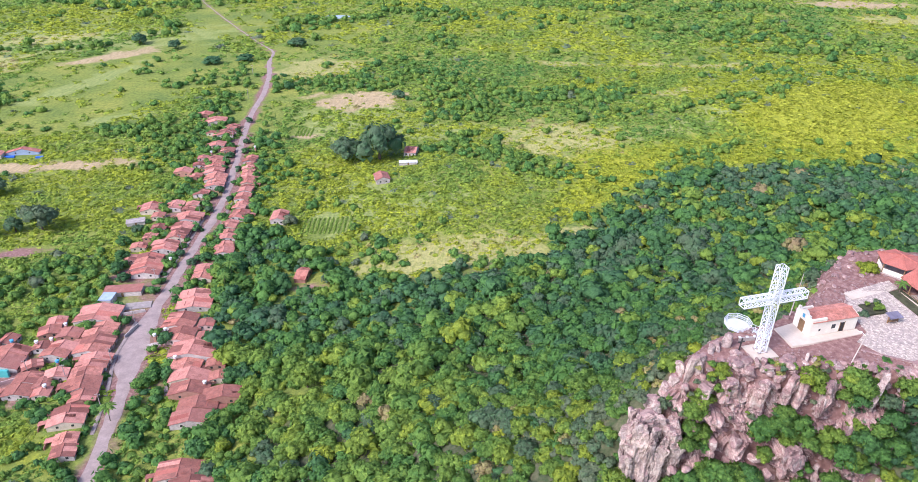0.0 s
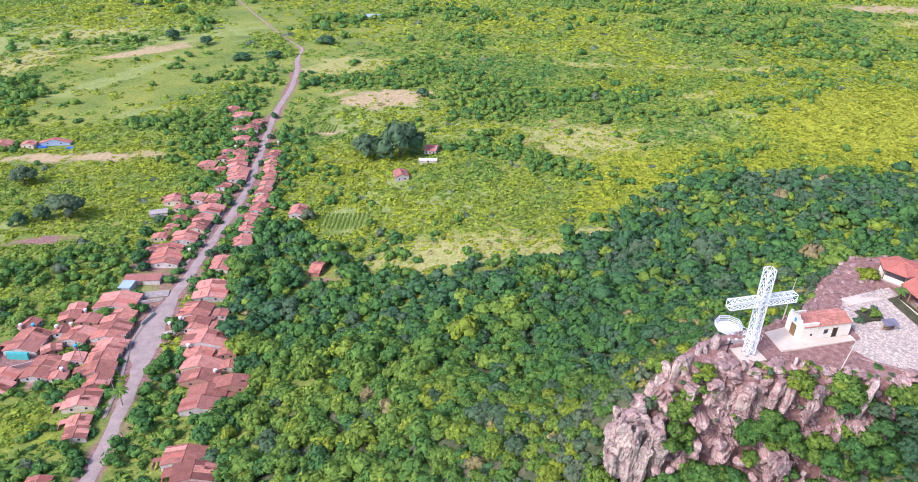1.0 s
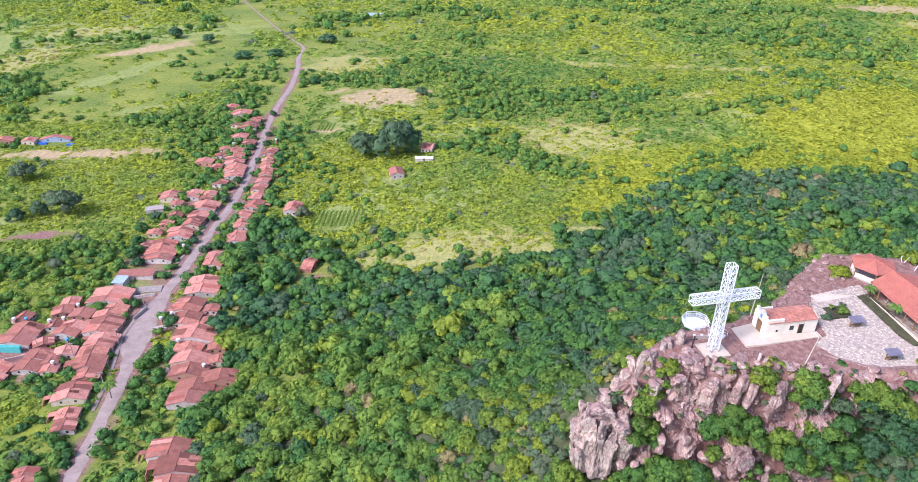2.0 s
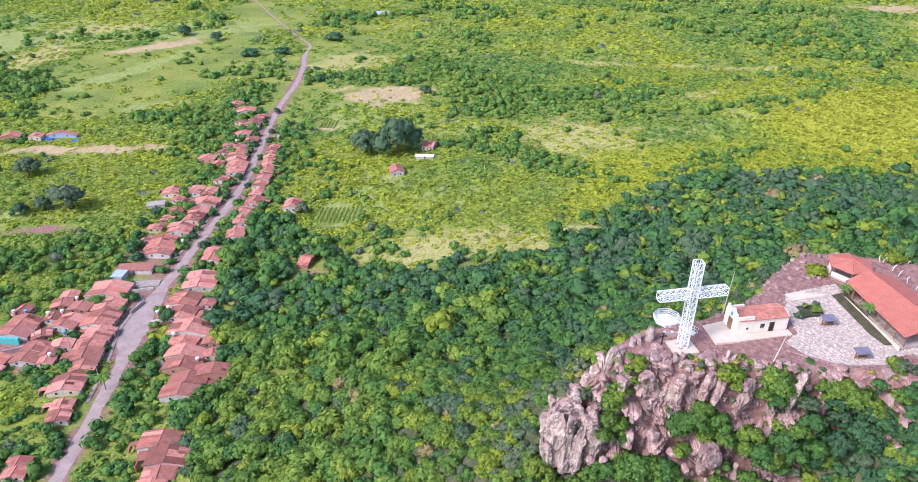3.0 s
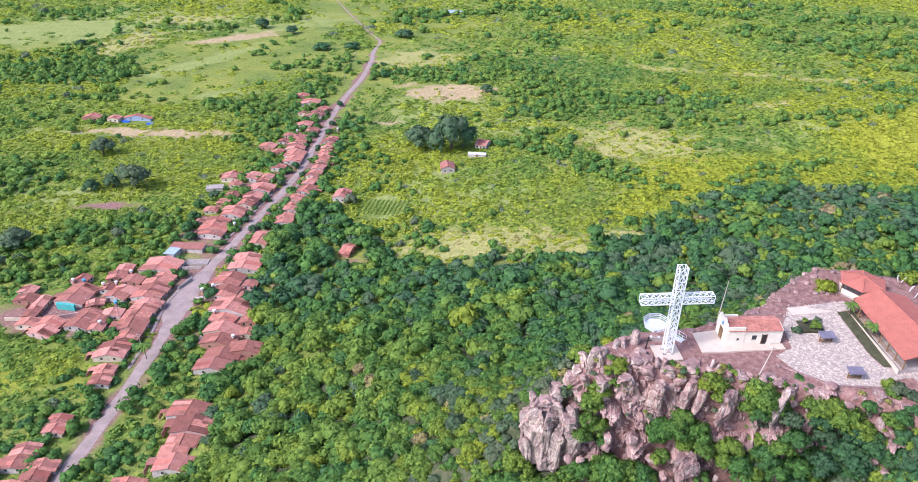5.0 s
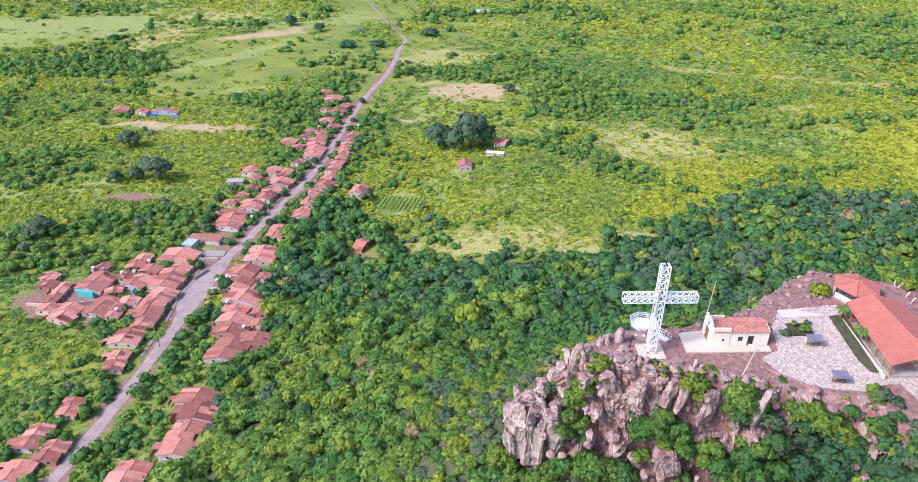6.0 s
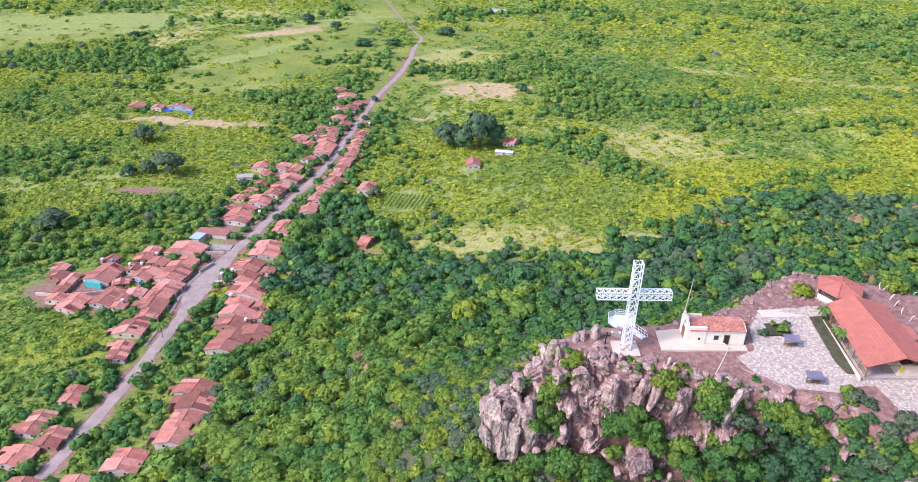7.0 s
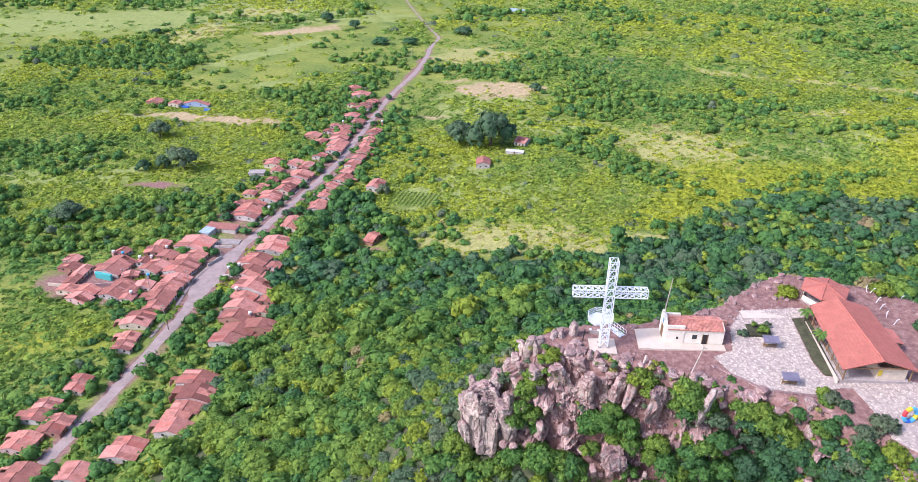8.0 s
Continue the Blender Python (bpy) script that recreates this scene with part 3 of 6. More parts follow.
# pillars along the rim
PILLARS = [(36.2, 106.6, 80.5, 2.0, 3.6, 6), (38.4, 106.8, 84.5, 1.9, 3.0, -8), (40.2, 107.2, 87.8, 1.6, 2.6, 10), (41.6, 107.6, 90.2, 1.4, 2.0, -6), (42.9, 107.9, 92.6, 1.5, 2.4, 14), (44.4, 106.9, 94.0, 1.0, 3.4, -9), (46.2, 107.3, 95.0, 1.8, 2.4, 8), (48.6, 109.4, 95.8, 0.9, 2.0, -14), (49.9, 110.0, 96.2, 1.4, 1.5, 10),
           (51.9, 111.2, 96.8, 0.95, 2.7, 5), (53.2, 108.8, 95.6, 1.4, 1.6, 12), (77.3, 101.3, 93.6, 0.95, 4.2, 12), (66.1, 107.2, 96.7, 0.45, 1.0, 20), (67.0, 106.6, 96.6, 0.42, 1.0, -14)]
for n, (x, y, z, r, h, lean) in enumerate(PILLARS):
    rock(x, y, z, (r, r * 0.85, h), 60 + n, (lean * 0.4, lean, 37 * n), "upright weathered pale rock pillar on the rim", 9, 4, True, "rock_pillar", ROCK_PALE)
# looser boulders on the rim, the face and the bare earth behind
rng = random.Random(5)
for n in range(100):
    x = rng.uniform(42, 118) if n < 46 else rng.uniform(56, 98)
    y = float(np.interp(x, [p[0] for p in RIM], [p[1] for p in RIM])) + rng.uniform(-7.5, 0.6)
    r = rng.uniform(0.5, 1.5) if n < 46 else rng.uniform(0.5, 1.2)
    rise = max(0.0, -(y - float(np.interp(x, [p[0] for p in RIM], [p[1] for p in RIM]))))
    z = float(height(x, y)) + r * 0.4
    if x < 86:
        z = max(z, 95.5 - rise * 3.1)
    rock(x, y, z, (r, r * rng.uniform(0.7, 1.1), r * rng.uniform(0.6, 1.1) * (1.7 if n % 3 == 0 else 1.0)), 200 + n, (0, rng.uniform(-12, 12), rng.uniform(0, 360)), sub=2, tall=n % 3 == 0)
for n in range(60):
    x, y = rng.uniform(80, 101), rng.uniform(128, 148)
    if n > 40:
        x, y = rng.uniform(58, 82), rng.uniform(117, 126)
    if n > 50:
        x, y = rng.uniform(104, 122), rng.uniform(136, 150)
    d = float(plateau_distance(x, y))
    if d > 3 or (x > 93 and y < 143 and n <= 50) or (y < 134 and x > 82 and n <= 40) or (n > 40 and n <= 50 and d < -2.5):
        continue
    r = rng.uniform(0.2, 0.75)
    rock(x, y, float(height(x, y)) + r * 0.2, (r, r * rng.uniform(0.7, 1.2), r * 0.7), 300 + n, (0, 0, rng.uniform(0, 360)), "loose pinkish boulder on bare earth", 8, 2)
rng = random.Random(14)
n = 0
while n < 64:  # broken outcrop between the rim and the trodden earth
    x = rng.uniform(43, 79)
    y = float(np.interp(x, [p[0] for p in RIM], [p[1] for p in RIM])) + rng.uniform(-1.6, 1.7)
    if 54.6 < x < 61.2 and y > 106.4:
        continue
    r = rng.choice((0.35, 0.5, 0.7, 0.9, 1.25)) * rng.uniform(0.8, 1.2)
    rock(x, y, float(height(x, y)) + r * 0.12, (r * 1.35, r, r * rng.uniform(0.55, 1.0)), 700 + n, (rng.uniform(-14, 14), rng.uniform(-14, 14), rng.uniform(0, 360)), "pale broken rock at the rim of the cliff", 8, 3, n % 3 == 0, "boulder", ROCK_PALE if n % 2 else ROCK)
    n += 1
rng = random.Random(8)
EDGE = [(55, 115.8), (64, 118.8), (75, 125.8), (80, 130.2), (86, 139.2), (92, 145.2), (99, 146.4), (112, 144.6), (124, 141)]
for n in range(30):
    k = rng.uniform(0, len(EDGE) - 1.001)
    i = int(k)
    x = EDGE[i][0] + (EDGE[i + 1][0] - EDGE[i][0]) * (k - i) + rng.uniform(-1.6, 1.6)
    y = EDGE[i][1] + (EDGE[i + 1][1] - EDGE[i][1]) * (k - i) + rng.uniform(-2.2, 0.8)
    r = rng.choice((0.25, 0.35, 0.5, 0.8)) * rng.uniform(0.8, 1.2)
    rock(x, y, float(height(x, y)) + r * 0.15, (r * 1.4, r, r * 0.7), 500 + n, (0, 0, rng.uniform(0, 360)), "pinkish boulder at the rim of the bare hill top", 8, 2)


# ---- the hill top: cross, chapel, hall, plaza ----
def on(x, y, lift=0.0):
    return float(height(x, y)) + lift


def beam_mesh(name, length, w, material):
    me = bpy.data.meshes.new(name)
    bm = boxed(-w / 2, -w / 2, 0, w / 2, w / 2, length)
    bm.to_mesh(me)
    bm.free()
    me.materials.append(material)
    return me


def member(name, a, b, w, material, parent, cache):
    """A straight bar from a to b; bars of one length share a mesh."""
    a, b = Vector(a), Vector(b)
    key = (name, round((b - a).length, 2), w)
    if key not in cache:
        cache[key] = beam_mesh(name, key[1], w, material)
    ob = new(name, cache[key])
    ob.parent = parent
    ob.matrix_basis = Matrix.Translation(a) @ (b - a).to_track_quat("Z", "Y").to_matrix().to_4x4()
    return ob


def truss(parent, a, b, side, bays, cache):
    """A square lattice girder from a to b."""
    a, b = Vector(a), Vector(b)
    q = (b - a).to_track_quat("Z", "Y").to_matrix()
    h = side / 2
    corner = [q @ Vector(c) for c in ((-h, -h, 0), (h, -h, 0), (h, h, 0), (-h, h, 0))]
    for c in corner:
        member("chord", a + c, b + c, 0.15, WHITE_STEEL, parent, cache)
    for k in range(bays + 1):
        p = a.lerp(b, k / bays)
        for j in range(4):
            member("strut", p + corner[j], p + corner[(j + 1) % 4], 0.10, WHITE_STEEL, parent, cache)
            if k < bays:
                p2 = a.lerp(b, (k + 1) / bays)
                mid = (corner[j] + corner[(j + 1) % 4]) / 2
                member("diagonal", p + corner[j], p2 + mid, 0.10, WHITE_STEEL, parent, cache)
                member("diagonal", p + corner[(j + 1) % 4], p2 + mid, 0.10, WHITE_STEEL, parent, cache)


CX, CY, CZ = 58.0, 109.6, 96.5
cross = thing("lattice_cross", pose(CX, CY, CZ, 0, 0, 15.4), "tall white steel lattice cross on a concrete base", "cross")
cache = {}
truss(cross, (0, 0, 0.1), (0, 0, 18.9), 1.5, 13, cache)
truss(cross, (-6.75, 0, 12.1), (-0.75, 0, 12.1), 1.5, 5, cache)
truss(cross, (0.75, 0, 12.1), (6.75, 0, 12.1), 1.5, 5, cache)
member("lightning_rod", (0, 0, 18.9), (0, 0, 19.7), 0.06, DARK_STEEL, cross, cache)
base = part("cross_plinth", boxed(-2.6, -2.5, -1.2, 2.4, 2.1, 0.0), TERRACE)
base.matrix_basis = pose(CX, CY, CZ, 0, 0, 15.4)
tagged(base, "pale square concrete plinth under the lattice cross", "plinth")
for a in (-0.75, 0.75):
    for b in (-0.75, 0.75):
        part("footing", boxed(a - 0.25, b - 0.25, 0, a + 0.25, b + 0.25, 0.22), CONCRETE, cross)

# lookout deck behind the cross
deck = thing("lookout_deck", pose(56.4, 117.6, 96.6, 0, 0, -40), "white steel lookout deck with mesh railing", "deck")
R = 2.5
octa = [(R * math.cos(a), R * math.sin(a)) for a in np.linspace(0, math.tau, 8, endpoint=False) + 0.39]
part("floor_plate", prism(bmesh.new(), octa, -0.12, 0.0), GREY_MESH, deck)
part("gangway", boxed(R - 0.3, -0.7, -0.15, 6.3, 0.7, -0.02), GREY_MESH, deck)
for k, (x, y) in enumerate(octa):
    x2, y2 = octa[(k + 1) % 8]
    member("railing_post", (x, y, -0.1), (x * 1.08, y * 1.08, 1.15), 0.07, WHITE_STEEL, deck, cache)
    if k == 7:
        continue
    for h in (0.35, 0.75, 1.15):
        f = 1 + 0.07 * h
        member("rail", (x * f, y * f, h), (x2 * f, y2 * f, h), 0.05, WHITE_STEEL, deck, cache)
    for j in range(1, 10):
        u, w = x + (x2 - x) * j / 10, y + (y2 - y) * j / 10
        member("baluster", (u, w, 0), (u * 1.08, w * 1.08, 1.15), 0.03, WHITE_STEEL, deck, cache)
for s in (-0.7, 0.7):
    for h in (0.45, 1.1):
        member("rail", (R, s, h), (6.3, s, h), 0.05, WHITE_STEEL, deck, cache)
    for j in range(6):
        member("baluster", (R + 0.8 * j, s, -0.1), (R + 0.8 * j, s, 1.1), 0.05, WHITE_STEEL, deck, cache)
for x, y in ((0, 0), (1.4, 1.2), (1.4, -1.2)):
    member("support_leg", (x, y, -7.5), (x, y, -0.1), 0.18, WHITE_STEEL, deck, cache)
wall = part("parapet_wall", boxed(-1.6, -0.2, -0.6, 1.6, 0.2, 0.75), CONCRETE)
wall.matrix_basis = pose(56.6, 112.9, on(56.6, 112.9), 0, 0, 6)
tagged(wall, "low pale parapet wall by the cross", "wall")
for s in (-1.5, 0, 1.5):
    part("cap_block", boxed(s - 0.22, -0.24, 0.75, s + 0.22, 0.24, 0.95), WHITE_PAINT, wall)
iron = thing("iron_cross", pose(54.1, 109.9, on(54.1, 109.9, -0.2), 0, 4, 20), "small dark iron cross standing among rocks", "cross")
member("upright", (0, 0, 0), (0, 0, 3.0), 0.2, DARK_STEEL, iron, cache)
member("crossbar", (-0.75, 0, 2.2), (0.75, 0, 2.2), 0.2, DARK_STEEL, iron, cache)

# chapel
PAVED = pose(69.3, 112.3, 96.65, 0, 0, 14.0)
CH = PAVED @ pose(0, 1.7, 0)
L, W, EV, RG = 11.1, 4.3, 3.3, 4.0
chapel = thing("chapel", CH, "small white chapel with red tile roof and stepped gable", "chapel")
bm = bmesh.new()
prism(bm, [(0.35, 0), (L, 0), (L, W), (0.35, W)], -0.8, EV - 0.05)
part("wall", bm, WHITE_WALL, chapel)
bm = bmesh.new()  # rear gable
vs = [bm.verts.new(v) for v in ((L - 0.3, 0, EV - 0.05), (L - 0.3, W, EV - 0.05), (L - 0.3, W / 2, RG - 0.15), (L, 0, EV - 0.05), (L, W, EV - 0.05), (L, W / 2, RG - 0.15))]
for f in ((0, 2, 1), (3, 4, 5), (0, 3, 5, 2), (1, 2, 5, 4), (0, 1, 4, 3)):
    bm.faces.new([vs[i] for i in f])
part("rear_gable", bm, WHITE_WALL, chapel)
bm = bmesh.new()  # stepped front
outline = [(-0.1, -0.8), (W + 0.1, -0.8), (W + 0.1, 3.9), (W - 0.6, 3.9), (W - 0.6, 4.3), (W - 1.2, 4.3), (W / 2 + 0.4, 4.9), (W / 2 - 0.4, 4.9), (1.2, 4.3), (0.6, 4.3), (0.6, 3.9), (-0.1, 3.9)]
lo = [bm.verts.new((-0.05, y, z)) for y, z in outline]
hi = [bm.verts.new((0.4, y, z)) for y, z in outline]
bm.faces.new(lo[::-1])
bm.faces.new(hi)
for k in range(len(outline)):
    j = (k + 1) % len(outline)
    bm.faces.new((lo[k], lo[j], hi[j], hi[k]))
part("front_gable", bm, WHITE_WALL, chapel)
part("side_parapet", boxed(0.35, -0.12, -0.8, 3.6, 0.25, 3.9), WHITE_WALL, chapel)
part("side_parapet", boxed(0.35, W - 0.25, -0.8, 3.6, W + 0.12, 3.9), WHITE_WALL, chapel)


def gable_roof(name, length, width, eave, ridge, over, material, parent, thick=0.14, taper=1.0):
    """Two tiled slopes; the ridge runs along y in the part's own axes."""
    bm = bmesh.new()
    half = width / 2 + over
    fall = (ridge - eave) * half / (width / 2)
    rows = 10
    prof = [(0.0, ridge)]
    for k in range(1, rows + 1):  # each course ends in a small step
        prof += [(k / rows, ridge - fall * k / rows + 0.05), (k / rows, ridge - fall * k / rows)]
    prof = [(-u, z) for u, z in prof[:0:-1]] + prof
    prof += [(1.0, ridge - fall - thick), (0.0, ridge - thick), (-1.0, ridge - fall - thick)]
    near_row = [bm.verts.new((u * half, 0, z)) for u, z in prof]
    far_row = [bm.verts.new((u * half * (taper if u < 0 else 1.0), length, z)) for u, z in prof]
    n = len(prof)
    for k in range(n):
        j = (k + 1) % n
        bm.faces.new((near_row[k], near_row[j], far_row[j], far_row[k]))
    bm.faces.new(near_row)
    bm.faces.new(far_row[::-1])
    bmesh.ops.recalc_face_normals(bm, faces=bm.faces)
    ob = part(name, bm, material, parent)
    return ob


rf = gable_roof("roof", L - 0.6, W, EV, RG, 0.25, ROOF_OLD, chapel)
rf.matrix_basis = pose(0.4, W / 2, 0, 0, 0, -90)
cap = part("ridge_cap", tube(bmesh.new(), (0.4, W / 2, RG + 0.02), (L - 0.1, W / 2, RG + 0.02), 0.13), ROOF_OLD, chapel)
# flat dark panel on the solid wall paints the open doorway's inner shade
door = part("side_door", boxed(7.2, -0.03, 0.0, 8.1, 0.02, 2.15), DARK, chapel, "side doorway, its inner shade a flat dark panel")
part("door_frame", boxed(7.08, -0.06, 0.0, 7.2, 0.03, 2.3), WOOD, chapel)
part("door_frame", boxed(8.1, -0.06, 0.0, 8.22, 0.03, 2.3), WOOD, chapel)
win = part("window", boxed(5.2, -0.03, 1.0, 6.1, 0.02, 2.0), GLASS_DARK, chapel)
part("window_sill", boxed(5.1, -0.12, 0.9, 6.2, 0.02, 1.0), WHITE_WALL, win)
part("window", boxed(2.2, -0.16, 1.0, 2.6, -0.11, 1.5), GLASS_DARK, chapel)
fd = part("front_door", boxed(-0.1, W / 2 - 0.75, 0.0, -0.04, W / 2 + 0.75, 2.6), WOOD, chapel, "brown wooden double front door")
for k in range(3):
    part("door_panel", boxed(-0.13, W / 2 - 0.65, 0.2 + 0.8 * k, -0.1, W / 2 - 0.1, 0.85 + 0.8 * k), WOOD, fd)
    part("door_panel", boxed(-0.13, W / 2 + 0.1, 0.2 + 0.8 * k, -0.1, W / 2 + 0.65, 0.85 + 0.8 * k), WOOD, fd)
part("niche", boxed(-0.08, W / 2 - 0.3, 3.2, -0.04, W / 2 + 0.3, 4.0), SKY_BLUE, chapel, "small pale blue niche over the door")
part("gable_cross", boxed(0.1, W / 2 - 0.05, 4.9, 0.2, W / 2 + 0.05, 5.4), WHITE_WALL, chapel)
part("belfry_post", boxed(0.0, W - 0.6, 3.9, 0.45, W - 0.1, 4.7), WHITE_WALL, chapel)
terrace = part("terrace", prism(bmesh.new(), [(-4.9, -0.5), (-0.06, -0.6), (-0.06, 6.2), (-4.9, 5.4)], -1.0, 0.06), TERRACE)
terrace.matrix_basis = PAVED
tagged(terrace, "cream paved terrace before the chapel door", "terrace", kind="structure")
apron = part("apron", prism(bmesh.new(), [(-0.05, -0.5), (L + 0.3, -0.1), (L + 0.3, 1.55), (-0.05, 1.55)], -1.0, 0.04), TERRACE)
apron.matrix_basis = PAVED
tagged(apron, "pale narrow paved strip beside the chapel wall", "pavement", kind="structure")

# plaza of rough pale stone
PLAZA = [(78.2, 112.6), (81.3, 109.0), (87.1, 106.6), (95.4, 107.6), (99.5, 110.6), (101.8, 111.2), (104.2, 106.8), (106.4, 100.4), (111, 97.6), (120, 96.5), (128, 100), (124, 113.4), (112.2, 116.2),
         (100.6, 113.4), (97.2, 113.2), (95.6, 116.5), (92.8, 129.0), (95.6, 130.6), (95.2, 133.4), (83.2, 128.8), (81.2, 122.5), (81.6, 115.6)]


def inside(x, y, poly):
    hit = False
    for (ax, ay), (bx, by) in zip(poly, poly[1:] + poly[:1]):
        if (ay > y) != (by > y) and x < (bx - ax) * (y - ay) / (by - ay) + ax:
            hit = not hit
    return hit


bm = bmesh.new()
vs = [bm.verts.new((x, y, on(x, y, 0.10))) for x, y in PLAZA]
top = bm.faces.new(vs)
ex = bmesh.ops.extrude_face_region(bm, geom=[top])
for v in ex["geom"]:
    if isinstance(v, bmesh.types.BMVert):
        v.co.z -= 1.2
bmesh.ops.recalc_face_normals(bm, faces=bm.faces)
bmesh.ops.triangulate(bm, faces=bm.faces)
plaza = tagged(part("pavement", bm, MORTAR), "pale rough stone paving of the hill top plaza", "pavement", kind="structure")

path = part("pavement", prism(bmesh.new(), [(82.9, 128.5), (83.8, 126.2), (96.0, 130.6), (95.3, 133.3)], 96.2, 97.28), TERRACE)
tagged(path, "smooth cream concrete walk along the plaza", "pavement", kind="structure")
# hall with long tiled roof; the ridge runs along the hall
HX, HY, HROT = 105.7, 113.3, 15.6
HL, HW = 19.8, 13.0
hall = thing("hall", pose(HX, HY, 97.0, 0, 0, HROT), "long open hall with salmon clay tile roof", "hall")
EH, RH = 3.0, 4.9
gable_roof("roof", HL, HW - 1.0, EH, RH, 0.6, ROOF_HALL, hall, 0.16, 0.72)
part("ridge_cap", tube(bmesh.new(), (0, -0.05, RH + 0.04), (0, HL, RH + 0.04), 0.14), ROOF_HALL, hall)
part("floor_slab", prism(bmesh.new(), [(-6.0, 0.4), (6.0, 0.4), (6.0, HL), (-4.9, HL)], -1.0, 0.12), CONCRETE, hall)
part("front_wall", boxed(0.3, 0.9, 0.12, 5.4, 1.15, 2.6), WALLS[1], hall, "cream plastered kiosk wall")
part("front_wall", boxed(0.3, 1.15, 0.12, 0.55, 5.0, 2.6), WALLS[1], hall)
part("rear_wall", boxed(5.3, 1.2, 0.12, 5.55, HL - 0.4, 2.7), WALLS[1], hall)
part("counter_board", boxed(0.28, 0.84, 1.0, 1.0, 0.9, 2.2), YELLOW, hall, "faded yellow board")
for k in range(8):
    y = 0.5 + k * (HL - 1.0) / 7
    w = 5.9 - 1.1 * y / HL
    part("post", boxed(-w, y - 0.09, 0.1, -w + 0.18, y + 0.09, EH + 0.1), WOOD, hall)
    part("post", boxed(5.82, y - 0.09, 0.1, 6.0, y + 0.09, EH - 0.05), WOOD, hall)
    if k < 7:
        y2 = 0.5 + (k + 1) * (HL - 1.0) / 7
        for h in (0.5, 1.0):
            member("rail", (-w + 0.09, y, h), (-w + 0.09 + 1.1 * (y2 - y) / HL, y2, h), 0.09, WOOD, hall, cache)
for y in (0.5, HL / 2, HL - 0.5):
    part("tie_beam", boxed(-5.9 + 1.1 * y / HL, y - 0.08, EH - 0.25, 6.0, y + 0.08, EH - 0.08), WOOD, hall)
bm = boxed(6.5, 8.6, 2.66, 8.5, 13.0, 2.78)
bmesh.ops.rotate(bm, verts=bm.verts, cent=(6.5, 0, 2.7), matrix=Matrix.Rotation(radians(14), 3, "Y"))
part("porch_roof", bm, ROOF_HALL, hall)
for y in (8.9, 12.7):
    part("porch_post", boxed(8.1, y - 0.08, -0.4, 8.26, y + 0.08, 2.32), WOOD, hall)
kerb = part("kerb", prism(bmesh.new(), [(-6.75, 0.2), (-6.58, 0.2), (-5.65, HL - 1.5), (-5.82, HL - 1.5)], -0.8, 0.35), TERRACE)
kerb.matrix_basis = pose(HX, HY, 97.0, 0, 0, HROT)
tagged(kerb, "pale narrow kerb along the hall garden", "kerb", kind="structure")

# six sided pavilion at the hall's north end
pav = thing("pavilion", pose(99.3, 137.7, 97.6, 0, 0, 15), "six sided open pavilion with salmon tile roof", "pavilion")
bm = bmesh.new()
R = 4.9
ring = [bm.verts.new((R * math.cos(k * math.tau / 6), R * math.sin(k * math.tau / 6), 2.7)) for k in range(6)]
low = [bm.verts.new((R * math.cos(k * math.tau / 6), R * math.sin(k * math.tau / 6), 2.55)) for k in range(6)]
apex, under = bm.verts.new((0, 0, 3.9)), bm.verts.new((0, 0, 3.7))
for k in range(6):
    j = (k + 1) % 6
    bm.faces.new((ring[k], ring[j], apex))
    bm.faces.new((low[j], low[k], under))
    bm.faces.new((low[k], low[j], ring[j], ring[k]))
part("roof", bm, ROOF_HALL, pav)
for k in range(6):
    c, s = math.cos(k * math.tau / 6), math.sin(k * math.tau / 6)
    part("post", tube(bmesh.new(), (4.3 * c, 4.3 * s, -0.3), (4.3 * c, 4.3 * s, 2.75), 0.12), WOOD, pav)
    part("hip_cap", tube(bmesh.new(), (R * c, R * s, 2.74), (0, 0, 3.94), 0.1), ROOF_HALL, pav)
part("floor_slab", prism(bmesh.new(), [(4.6 * math.cos(k * math.tau / 6), 4.6 * math.sin(k * math.tau / 6)) for k in range(6)], -1.0, 0.1), CONCRETE, pav)
for k in (2, 3):
    a, b = k * math.tau / 6, (k + 1) * math.tau / 6
    bm = bmesh.new()
    prism(bm, [(4.3 * math.cos(a), 4.3 * math.sin(a)), (4.3 * math.cos(b), 4.3 * math.sin(b)), (4.1 * math.cos(b), 4.1 * math.sin(b)), (4.1 * math.cos(a), 4.1 * math.sin(a))], 0.1, 1.1)
    part("low_wall", bm, WHITE_WALL, pav)


